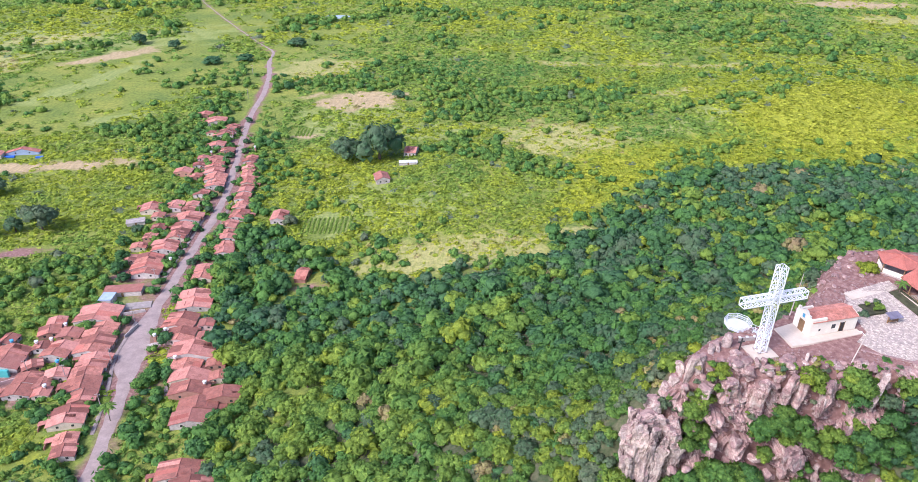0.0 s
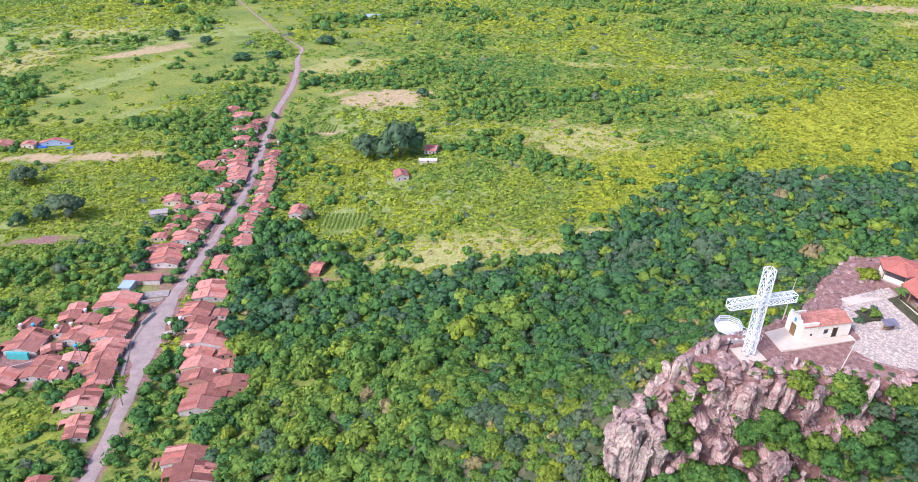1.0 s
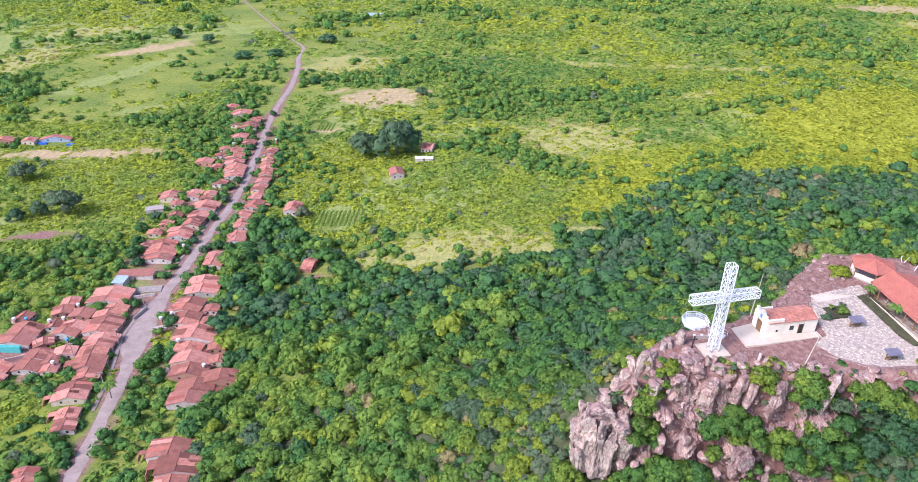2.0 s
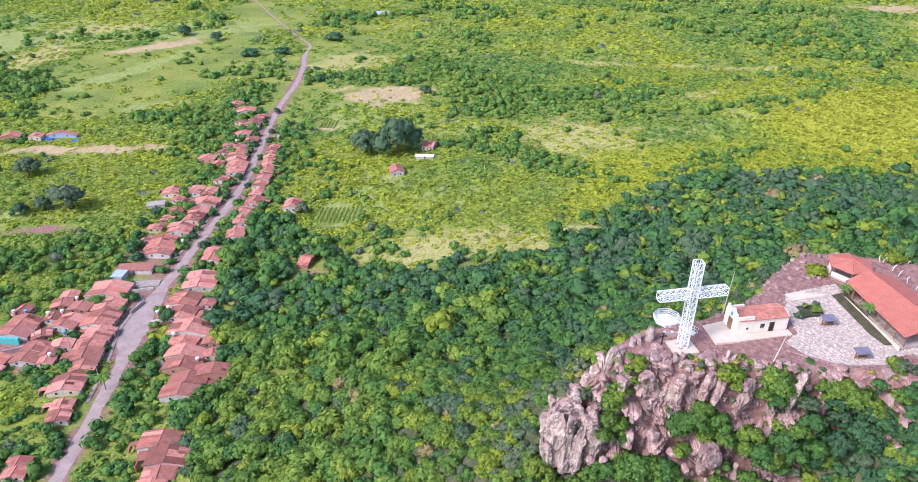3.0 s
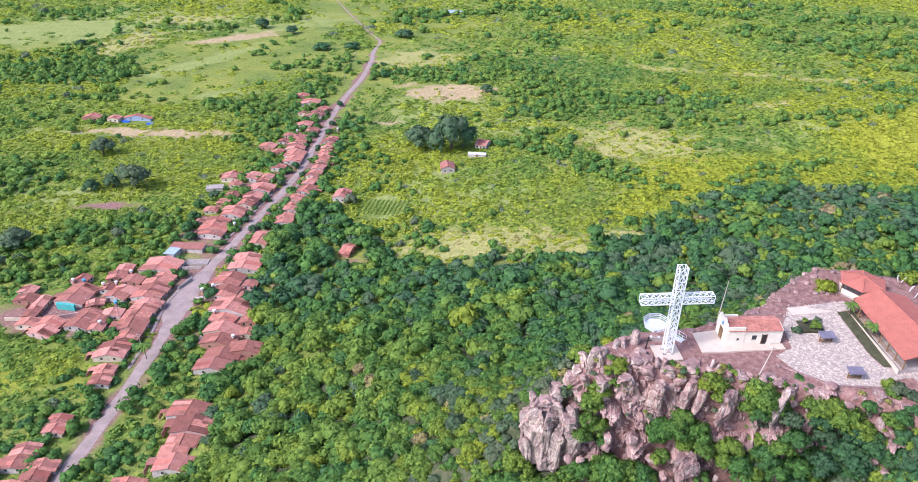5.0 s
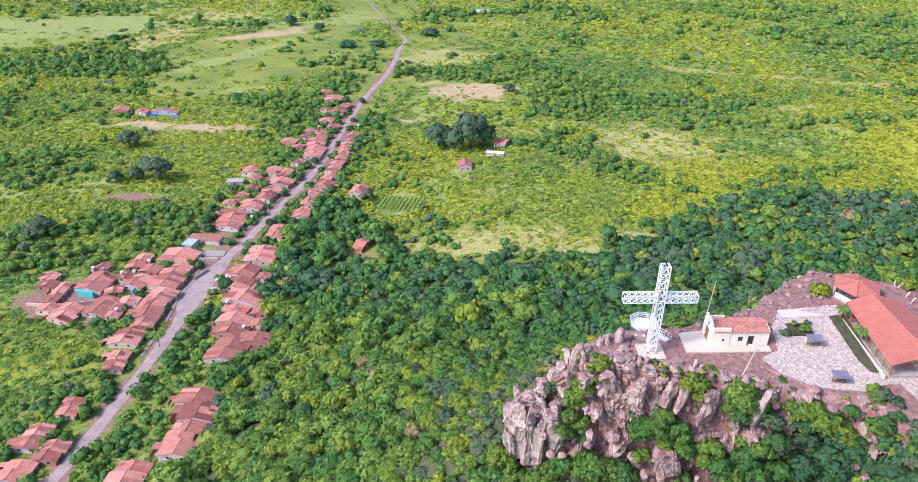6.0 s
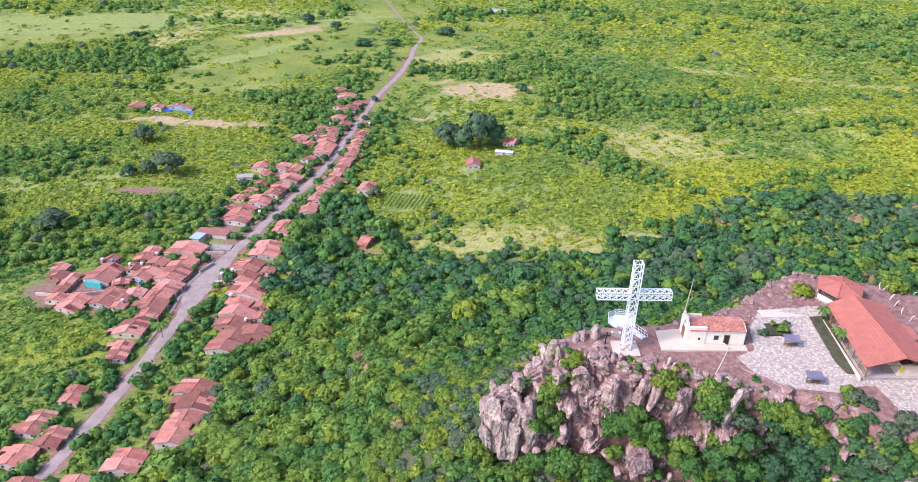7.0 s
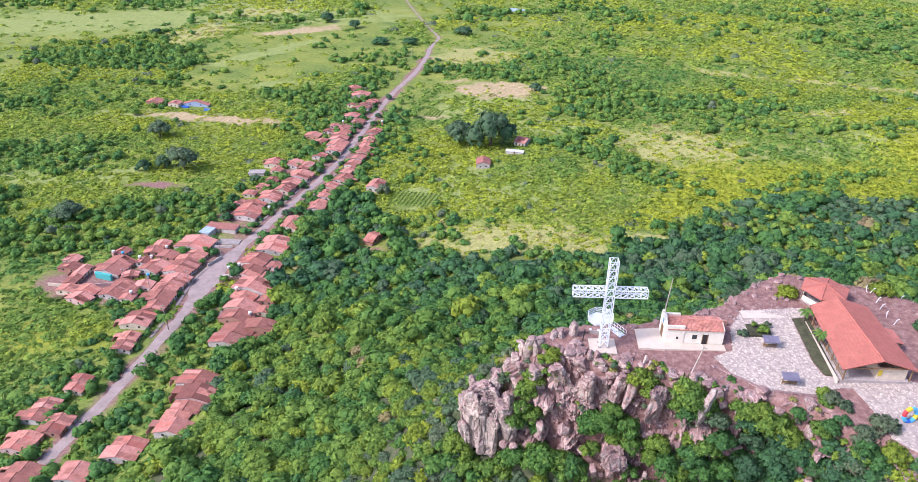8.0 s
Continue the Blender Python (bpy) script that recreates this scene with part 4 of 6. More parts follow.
def canopy_bench(x, y, turn):
    ob = thing("canopy_bench", pose(x, y, on(x, y, 0.12), 0, 0, turn), "plaza bench under a grey violet sheet canopy", "bench", "plaza benches")
    for s in (-1.15, 1.15):
        part("post", boxed(s - 0.09, -0.1, 0, s + 0.09, 0.1, 1.75), WOOD, ob)
    bm = boxed(-1.45, -0.95, 1.75, 1.45, 0.95, 1.85)
    bmesh.ops.rotate(bm, verts=bm.verts, cent=(0, 0, 1.8), matrix=Matrix.Rotation(radians(9), 3, "X"))
    part("canopy", bm, ROOF_PURPLE, ob)
    for k in range(4):
        bm = boxed(-1.2 + 0.72 * k, -0.97, 1.84, -1.12 + 0.72 * k, 0.97, 1.9)
        bmesh.ops.rotate(bm, verts=bm.verts, cent=(0, 0, 1.8), matrix=Matrix.Rotation(radians(9), 3, "X"))
        part("rib", bm, ROOF_PURPLE, ob)
    part("seat", boxed(-1.1, -0.3, 0.4, 1.1, 0.3, 0.48), WOOD, ob)
    for s in (-0.8, 0.8):
        part("seat_leg", boxed(s - 0.06, -0.25, 0, s + 0.06, 0.25, 0.4), CONCRETE, ob)
    return ob


canopy_bench(91.0, 108.9, 10)
canopy_bench(88.2, 118.6, 12)

# garden strip, planter, walls, posts
garden = part("garden_bed", prism(bmesh.new(), [(93.0, 129.0), (95.9, 130.2), (100.4, 113.6), (97.4, 113.4), (95.8, 116.6)], 96.2, 97.15), BED_SOIL)
for v in garden.data.vertices:
    if v.co.z > 97:
        v.co.z = on(v.co.x, v.co.y, 0.2)
tagged(garden, "dark green grass strip beside the hall", "garden", kind="structure")
planter = part("planter", prism(bmesh.new(), [(84.6, 120.6), (88.8, 121.6), (88.2, 125.2), (84.0, 124.2)], 96.4, 97.32), BED_SOIL)
tagged(planter, "square planting bed in the plaza", "planter")
retain = part("retaining_wall", boxed(-4.5, -0.2, -2.2, 4.5, 0.2, 0.2), ROCK)
retain.matrix_basis = pose(91.4, 106.6, on(91.4, 107.5), 0, 0, 6)
tagged(retain, "low rough stone retaining wall of the plaza", "wall", kind="structure")
retain = part("retaining_wall", boxed(-4.9, -0.2, -2.2, 4.9, 0.2, 0.15), ROCK)
retain.matrix_basis = pose(82.3, 108.2, on(82.3, 109), 0, 0, -24)
tagged(retain, "low rough stone retaining wall of the plaza", "wall", kind="structure")
back = part("back_wall", boxed(-5.2, -0.2, -0.8, 5.2, 0.2, 1.2), WALLS[3])
back.matrix_basis = pose(75.4, 121.6, on(75.4, 121.6), 0, 0, 16)
tagged(back, "low red brick wall behind the chapel", "wall", kind="structure")
for x, y, lean in ((108.6, 143.4, -18), (109.2, 143.2, 22), (109.8, 139.8, 12), (110.2, 137.7, 14), (111.0, 135.2, -8), (112.0, 133.1, 15), (115.5, 144.6, 8), (118.6, 145.0, 6)):
    post = thing("fence_post", pose(x, y, on(x, y), 0, lean, 0), "leaning white concrete fence post on bare earth", "post", "fence posts")
    part("shaft", boxed(-0.07, -0.07, -0.4, 0.07, 0.07, 1.3), WHITE_PAINT, post)
    bm = boxed(-0.06, -0.06, 0, 0.06, 0.06, 0.45)
    bmesh.ops.transform(bm, matrix=pose(0, 0, 1.27, 0, 38, 0), verts=bm.verts)
    part("bent_head", bm, WHITE_PAINT, post)
lamp = thing("lamp_pole", pose(74.3, 106.6, on(74.3, 106.6, -0.2), -3, 11, 0), "pale wooden lamp pole with bracket lamp", "lamp pole")
part("pole", tube(bmesh.new(), (0, 0, 0), (0, 0, 6.6), 0.12, 0.09), POLE_WOOD, lamp)
part("bracket", tube(bmesh.new(), (0, 0, 6.3), (-0.9, 0.3, 6.8), 0.05), WHITE_STEEL, lamp)
part("lamp_head", boxed(-1.5, 0.2, 6.72, -0.8, 0.45, 6.86), WHITE_STEEL, lamp)
part("cross_arm", boxed(-0.1, -0.08, 6.35, 0.7, 0.08, 6.48), POLE_WOOD, lamp)
flag = part("mast", tube(bmesh.new(), (0, 0, -0.3), (0, 0, 10.0), 0.13, 0.06), POLE_WOOD)
flag.matrix_basis = pose(68.3, 120.9, on(68.3, 120.9), -1, 3, 0)
tagged(flag, "tall thin pale wooden mast behind the chapel", "mast")
toy = thing("inflatable_ring", pose(109.6, 105.4, on(109.6, 105.4, 0.1), 80, 0, 30), "bright blue, yellow and red inflatable ring", "inflatable")
for k, mt in enumerate((SKY_BLUE, SKY_BLUE, YELLOW, RED, SKY_BLUE, BLUE, SKY_BLUE, YELLOW)):
    bm = bmesh.new()
    for j in range(3):
        a0, a1 = (k + j / 3) * math.tau / 8, (k + (j + 1) / 3) * math.tau / 8
        tube(bm, (1.2 * math.cos(a0), 1.2 * math.sin(a0) + 1.3, 0), (1.2 * math.cos(a1), 1.2 * math.sin(a1) + 1.3, 0), 0.38, n=10)
    part("segment", bm, mt, toy)


# ---- the village ----
HOUSES = [(-131, 830, 15.0)]  # places kept free of trees


def house(x, y, front, depth, turn=0.0, h=3.1, roof=ROOF_FARM, wall=WALLS[0], side=1, pitch=0.30, lean=False, label=""):
    """A terraced village house. Its ridge runs along the street (own y); the street lies at side * own x."""
    base = on(x, y)
    front *= 1.06
    ob = thing("house", pose(x, y, base, 0, 0, turn), label or "low village house with weathered red clay tile roof", "house", "village houses")
    hx, hy = depth / 2, front / 2
    HOUSES.append((x, y, max(hx, hy) - 0.3))
    rise = hx * pitch
    bm = bmesh.new()
    prism(bm, [(-hx, -hy), (hx, -hy), (hx, hy), (-hx, hy)], -0.8, h)
    for s in (-1, 1):
        vs = [bm.verts.new(v) for v in ((-hx, s * hy, h), (hx, s * hy, h), (0, s * hy, h + rise), (-hx, s * (hy - 0.2), h), (hx, s * (hy - 0.2), h), (0, s * (hy - 0.2), h + rise))]
        for f in ((0, 1, 2), (3, 5, 4), (0, 2, 5, 3), (1, 4, 5, 2)):
            bm.faces.new([vs[i] for i in f])
    bmesh.ops.recalc_face_normals(bm, faces=bm.faces)
    part("wall", bm, wall, ob)
    bm = bmesh.new()
    over, t = 0.45, 0.16
    seg = max(2, int(front / 2.5))
    rng = random.Random(int(x * 31 + y * 17))
    for s in (-1, 1):
        ex, ez = s * (hx + over), h + 0.06 - pitch * over
        prev = None
        for k in range(seg + 1):
            v = -hy - 0.25 + (front + 0.5) * k / seg
            sag = rng.uniform(-0.12, 0.06)
            row = [bm.verts.new(p) for p in ((0, v, h + rise + 0.14 + sag), (ex * 0.5, v, h + rise * 0.5 + 0.08 + rng.uniform(-0.1, 0.02)), (ex, v, ez + sag * 0.5), (0, v, h + rise), (ex, v, ez - t))]
            if prev:
                for a, b in ((0, 1), (1, 2), (2, 4), (4, 3)):
                    bm.faces.new((prev[a], prev[b], row[b], row[a]) if s > 0 else (prev[b], prev[a], row[a], row[b]))
            if k in (0, seg):
                bm.faces.new([row[i] for i in (0, 1, 2, 4, 3)])
            prev = row
    bmesh.ops.recalc_face_normals(bm, faces=bm.faces)
    part("roof", bm, roof, ob)
    part("ridge_cap", tube(bmesh.new(), (0, -hy - 0.2, h + rise + 0.1), (0, hy + 0.2, h + rise + 0.1), 0.16, n=6), roof, ob)
    for k in range(rng.choice((1, 2, 2, 3))):  # relaid stretches of tile
        s, a = rng.choice((-1, 1)), rng.uniform(-0.5, 0.15) * front
        b, u0, u1 = a + rng.uniform(0.25, 0.5) * front, rng.choice((0.0, 0.0, 0.45)), rng.choice((0.5, 1.0, 1.0))
        if u1 > u0 and b < hy + 0.2:
            zt = lambda u: h + rise + 0.17 + (h + 0.11 - pitch * over - h - rise - 0.17) * u
            bm = bmesh.new()
            vs = [bm.verts.new(p) for p in ((s * (hx + over) * u0, a, zt(u0)), (s * (hx + over) * u1, a, zt(u1)), (s * (hx + over) * u1, b, zt(u1)), (s * (hx + over) * u0, b, zt(u0)))]
            f4 = bm.faces.new(vs)
            ex = bmesh.ops.extrude_face_region(bm, geom=[f4])
            bmesh.ops.translate(bm, verts=[g for g in ex["geom"] if isinstance(g, bmesh.types.BMVert)], vec=(0, 0, -0.16))
            bmesh.ops.recalc_face_normals(bm, faces=bm.faces)
            part("roof_patch", bm, rng.choice([m for m in (ROOF_FARM, ROOF_OLD, ROOF_DARK, ROOF_HALL) if m != roof]), ob)
    f = side * (hx + 0.03)
    part("door", boxed(f - 0.05, -0.5, 0, f + 0.03, 0.45, 2.1), WOOD, ob)
    for v in (-0.32, 0.3):
        if front > 5:
            w = part("window", boxed(f - 0.05, v * front - 0.5, 1.0, f + 0.03, v * front + 0.5, 2.1), GLASS_DARK, ob)
            part("window_sill", boxed(f - 0.05, v * front - 0.6, 0.88, f + 0.1, v * front + 0.6, 1.0), wall, w)
    for v in (-0.2, 0.22):
        part("window", boxed(v * depth - 0.45, -hy - 0.04, 1.1, v * depth + 0.45, -hy + 0.03, 2.0), GLASS_DARK, ob)
    if lean:
        bm = boxed(-0.0, -hy + 0.3, 0, 3.6, hy - rng.uniform(0.4, 0.5) * front, 0.14)
        bmesh.ops.rotate(bm, verts=bm.verts, cent=(0, 0, 0), matrix=Matrix.Rotation(radians(9), 3, "Y"))
        bmesh.ops.translate(bm, verts=bm.verts, vec=(hx, 0, h - 0.45))
        if side > 0:
            bmesh.ops.rotate(bm, verts=bm.verts, cent=(0, 0, 0), matrix=Matrix.Rotation(math.pi, 3, "Z"))
        part("lean_to_roof", bm, rng.choice((ROOF_DARK, ROOF_OLD, ROOF_FARM)), ob)
        part("lean_to_wall", boxed(-side * (hx + 3.0) - 0.1, -hy + 0.5, -0.6, -side * (hx + 3.0) + 0.1, hy - 1.0, h - 0.95), WALLS[3], ob)
    return ob


R1, R2, R3 = ROOF_FARM, ROOF_OLD, ROOF_DARK
P, C, K, B = WALLS[0], WALLS[1], WALLS[2], WALLS[3]
WEST_NEAR = [  # x, y, front, depth, turn, roof, wall
    (-129.5, 177.5, 11, 8, 12, R3, P), (-135.0, 191.5, 9, 13, 14, R1, C), (-134.5, 201.0, 6, 9, 10, R3, B), (-137.5, 207.5, 7, 12, 12, R2, P),
    (-139.5, 214.5, 6.5, 11, 10, R2, P), (-139, 221.5, 8, 12, 8, R1, P), (-143.5, 231.5, 10, 13, 4, R2, P), (-145, 242.0, 9, 12, 2, R2, K), (-151, 253.0, 11, 17, 2, R1, P)]
WEST_BACK = [
    (-157, 239.5, 6, 9, 2, R1, B), (-156, 228.0, 9, 12, -4, R2, P), (-150, 213.5, 5, 8, 12, R1, K), (-173.5, 223.5, 13, 13, 0, R1, P), (-159, 207.5, 12, 10, 6, R2, P),
    (-151.5, 206.0, 9, 6, 10, R1, C), (-170.5, 199.5, 11, 12, -6, R1, K), (-184.5, 211.5, 14, 6, 8, R2, B), (-193, 216.0, 5, 10, 8, R3, B)]
EAST_NEAR = [
    (-91.5, 193.0, 13, 15, 6, R1, P), (-83.7, 201.5, 6, 14, 8, R2, B), (-97.2, 205.0, 6, 14, 4, R3, B), (-99.7, 212.5, 6, 14, 2, R1, C), (-103.2, 219.5, 6, 11, 0, R2, P),
    (-103.2, 228.0, 8.5, 17, 0, R1, P), (-110.9, 238.0, 8, 12, -4, R2, K), (-113.9, 248.0, 10, 13, -2, R2, P), (-113.9, 264.5, 13, 14, 4, R1, P), (-116.4, 287.0, 11, 9, 0, R2, C)]
EAST_FAR = [
    (-112.9, 310.0, 11, 10.2, 6, R1, P), (-114.9, 323.0, 9, 8.5, 4, R1, P), (-117.4, 334.0, 8, 7.65, 2, R2, C), (-115.4, 346.0, 9, 8.5, 0, R2, P), (-116.9, 357.0, 8, 7.65, 0, R1, K), (-118.4, 367.0, 8, 7.65, 0, R2, P),
    (-119.4, 378.0, 9, 7.65, 4, R1, P), (-121.4, 389.0, 9, 7.65, 4, R2, C), (-122.9, 399.5, 9, 7.65, 6, R1, P), (-125, 410.5, 9, 7.65, 6, R1, P), (-127.4, 421.5, 9, 7.65, 6, R2, P)]
WEST_FAR = [
    (-144, 289.0, 9, 14, 4, R1, P), (-146, 298.5, 8, 12, 0, R2, P), (-142.5, 311.0, 9, 13, 0, R1, P), (-140.5, 323.0, 9, 10, 0, R2, C), (-141, 332, 7, 10, 0, R1, P), (-141, 341.5, 8, 14, 4, R1, P),
    (-164, 353.0, 9, 11, 6, R1, C), (-153, 356.0, 9, 10, 4, R1, P), (-144.5, 355.0, 9, 7, 2, R2, B)]
WEST_END = [
    (-138.5, 384.5, 8, 10, 4, R1, P), (-141.5, 394, 8, 12, 4, R2, P), (-145, 403, 8, 12, 4, R1, P), (-147.5, 412.5, 9, 11, 6, R2, K), (-150, 421, 7, 9, 6, R1, P), (-163, 401, 6, 10, 0, R1, B),
    (-155, 446, 8, 9, 6, R1, C), (-154.5, 466.5, 10, 11, 8, R1, P), (-154, 478, 8, 8, 8, R2, P), (-168, 490, 10, 14, 10, R1, P), (-180, 502, 7, 10, 10, R2, B)]
SOUTH = [(-86, 164, 8, 14, 6, R3, P), (-80.5, 155, 7, 13, 8, R3, K), (-80, 145.5, 9, 10, 8, R2, P), (-77, 137, 6, 11, 8, R1, P), (-129.5, 151, 8, 8, 8, R1, C), (-131.5, 135.5, 10, 10, 14, R3, P), (-121.5, 131, 8, 9, 10, R3, B), (-114, 109, 9, 12, 10, R3, P), (-97, 114, 7, 10, 10, R1, P), (-88, 126, 9, 11, 8, R1, P), (-126, 121, 8, 9, 8, R2, K)]
for rows, side in ((WEST_NEAR, 1), (WEST_BACK, 1), (EAST_NEAR, -1), (EAST_FAR, -1), (WEST_FAR, 1), (WEST_END, 1), (SOUTH, 1)):
    for n, (x, y, front, depth, turn, roof, wall) in enumerate(rows):
        kind = {R1: "red clay tile roof", R2: "weathered clay tile roof", R3: "old brown tile roof"}[roof]
        coat = {P: "white plastered", C: "cream plastered", K: "pink plastered", B: "raw brick"}[wall]
        label = f"{coat} village house with {kind}"
        if front >= 7.5 and depth < 16:  # two neighbours under one row
            for k in (-1, 1):
                pick = random.Random(int(x * 13 + y * 7) + k)
                wide, shift = front * pick.uniform(0.44, 0.54), pick.uniform(-1.2, 0.6)
                a = radians(turn)
                cx, cy = shift, k * front * 0.27
                other = roof if k < 0 else pick.choice((R1, R2, R2, R3))
                coat2 = wall if k < 0 else pick.choice((P, C, K, K, B, B))
                words = {P: "white plastered", C: "cream plastered", K: "pink plastered", B: "raw brick"}[coat2] + " village house with " + {R1: "red clay tile roof", R2: "weathered clay tile roof", R3: "old brown tile roof"}[other]
                house(x + cx * math.cos(a) - cy * math.sin(a), y + cx * math.sin(a) + cy * math.cos(a), wide, depth * pick.uniform(0.86, 1.04), turn + pick.uniform(-3, 3), pick.uniform(1.9, 2.45), other, coat2, side, pick.uniform(0.17, 0.27), pick.random() < 0.6, words)
        else:
            house(x, y, front, depth, turn, 2.1 + 0.22 * ((n * 7) % 4), roof, wall, side, 0.19 + 0.03 * ((n * 5) % 4), n % 3 != 2, label)
for n, (x, y, front, depth, turn) in enumerate(((-166, 241, 6, 8, 20), (-180, 235, 6, 7, -8), (-166, 247.5, 5, 7, 12), (-180, 200.5, 5, 9, 6), (-162, 219, 5, 7, 30), (-164, 231, 5, 6, 10), (-197, 222, 5, 7, 5),
                                                (-88.5, 213, 4.5, 7, 10), (-92, 221, 4.5, 7, 6), (-101.5, 238, 5, 6, 0), (-103.5, 247, 5, 6, 4), (-156, 311, 5, 7, 8), (-154, 321, 5, 6, 0), (-153, 331, 5, 7, 4), (-156, 299, 5, 6, 10), (-158, 344, 5, 6, 4),
                                                (-154, 395, 5, 7, 4), (-157, 412, 5, 7, 8), (-158, 423, 5, 6, 8), (-165, 467, 5, 7, 8), (-146, 436, 5, 8, 6), (-143.5, 372, 6, 8, 2))):
    house(x, y, front, depth, turn, 2.2, (R2, R3, R1, R2)[n % 4], (B, P, K, C)[n % 4], 1, 0.2, False, "small back yard house with weathered tile roof")
house(-70, 285.5, 5, 10, 80, 2.3, R2, B, 1, 0.3, False, "small raw brick shed with red tile roof")
house(-93, 343, 10, 8, 0, 3.0, R1, P, -1, 0.3, False, "white house with red tile roof among trees")
house(-42.6, 392, 9, 8, 15, 3.0, R1, P, -1, 0.35, False, "small white farmhouse with red tile roof")
house(-27, 431, 7, 10, 80, 3.0, R1, P, -1, 0.3, False, "small white farmhouse under a great tree")
house(-275, 431, 4, 20, 8, 1.7, R2, WALLS[4], -1, 0.25, False, "long low farm building with blue painted walls")
house(-305, 424, 6, 12, 8, 2.8, R2, B, -1, 0.25, False, "low brick outbuilding with clay tile roof")
house(-289, 425, 6, 8, 8, 2.8, R1, C, -1, 0.25, False, "low cream outbuilding with clay tile roof")


def slab(name, x, y, sx, sy, sz, turn, material, label, category, lift=0.0, kind=""):
    ob = part(name, boxed(-sx / 2, -sy / 2, -0.4, sx / 2, sy / 2, sz), material)
    ob.matrix_basis = pose(x, y, on(x, y, lift), 0, 0, turn)
    HOUSES.append((x, y, max(sx, sy) * 0.6))
    return tagged(ob, label, category, "", kind)


def flat_shed(x, y, sx, sy, h, turn, material, label):
    ob = thing("shed", pose(x, y, on(x, y), 0, 0, turn), label, "shed")
    part("wall", boxed(-sx / 2, -sy / 2, -0.5, sx / 2, sy / 2, h), P, ob)
    part("roof", boxed(-sx / 2 - 0.3, -sy / 2 - 0.3, h, sx / 2 + 0.3, sy / 2 + 0.3, h + 0.15), material, ob)
    part("door", boxed(-0.5, -sy / 2 - 0.04, 0, 0.5, -sy / 2 + 0.03, 2.0), WOOD, ob)
    HOUSES.append((x, y, max(sx, sy) * 0.6))


flat_shed(-28.2, 415, 11, 3.5, 1.6, 5, WHITE_PAINT, "long low white trough shed in the grass")
flat_shed(-148, 272, 16, 6, 2.4, 8, R1, "long low walled yard with tiled cover")
flat_shed(-168, 338, 9, 5, 1.8, 20, CONCRETE, "low shed with grey cement sheet roof")
flat_shed(-152, 264.5, 5, 6, 3.2, 0, WALLS[4], "bluish half built shed at the street")
slab("wall_turquoise", -173, 214.5, 8.5, 1.2, 3.0, 0, TURQUOISE, "turquoise painted yard wall", "wall", 0, "structure")
slab("yard_wall", -166, 211, 14, 0.3, 1.8, 30, K, "pinkish plastered yard wall", "wall", 0, "structure")
slab("yard_wall", -187, 203, 12, 0.3, 1.6, 10, C, "grey plastered yard wall", "wall", 0, "structure")
slab("blue_tarpaulin", -281, 425, 6, 2, 0.9, 8, BLUE, "bright blue tarpaulin cover by the farm", "tarpaulin")
slab("blue_tarpaulin", -262, 425, 4.5, 2, 0.9, 8, BLUE, "bright blue tarpaulin cover by the farm", "tarpaulin")
slab("pavement", -121, 234, 5, 3, 0.5, 30, CONCRETE, "pale concrete forecourt by the street", "pavement", 0, "structure")
slab("pavement", -138, 262, 11, 5, 0.4, 12, CONCRETE, "pale concrete forecourt by the street", "pavement", 0, "structure")


def utility_pole(x, y, h=8.5, turn=0.0):
    ob = thing("utility_pole", pose(x, y, on(x, y, -0.3), 0, 0, turn), "pale concrete utility pole with crossarm", "utility pole", "street poles")
    part("pole", tube(bmesh.new(), (0, 0, 0), (0, 0, h), 0.17, 0.11), CONCRETE, ob)
    part("crossarm", boxed(-0.9, -0.06, h - 0.7, 0.9, 0.06, h - 0.55), CONCRETE, ob)
    for s in (-0.8, 0.0, 0.8):
        part("insulator", tube(bmesh.new(), (s, 0, h - 0.55), (s, 0, h - 0.3), 0.06, n=6), WHITE_PAINT, ob)


for x, y in ((-126, 196), (-133, 222), (-135, 250), (-136.5, 280), (-135.5, 312), (-136, 345), (-139, 378), (-143, 420), (-149, 460), (-160, 545), (-172, 610), (-146, 212), (-161, 214)):
    utility_pole(x, y)


def water_tank(x, y, z, material, label):
    ob = thing("water_tank", pose(x, y, z), label, "water tank", "roof tanks")
    part("stand", boxed(-0.5, -0.5, -3.2, 0.5, 0.5, 0.0), B, ob)
    part("tank", tube(bmesh.new(), (0, 0, 0), (0, 0, 0.95), 0.62, 0.75, 12), material, ob)
    part("lid", tube(bmesh.new(), (0, 0, 0.95), (0, 0, 1.1), 0.78, 0.3, 12), material, ob)


for n, (x, y) in enumerate(((-176, 231.5), (-166, 231), (-161, 233), (-181, 231), (-150, 205), (-152, 219), (-160, 243), (-118, 240), (-121, 236), (-108, 222), (-92, 207), (-135, 296), (-128.5, 437), (-154, 428))):
    water_tank(x, y, on(x, y, 3.4), SKY_BLUE if n in (0, 5) else WHITE_PAINT, "round blue water tank on a brick stand" if n in (0, 5) else "round white water tank on a brick stand")

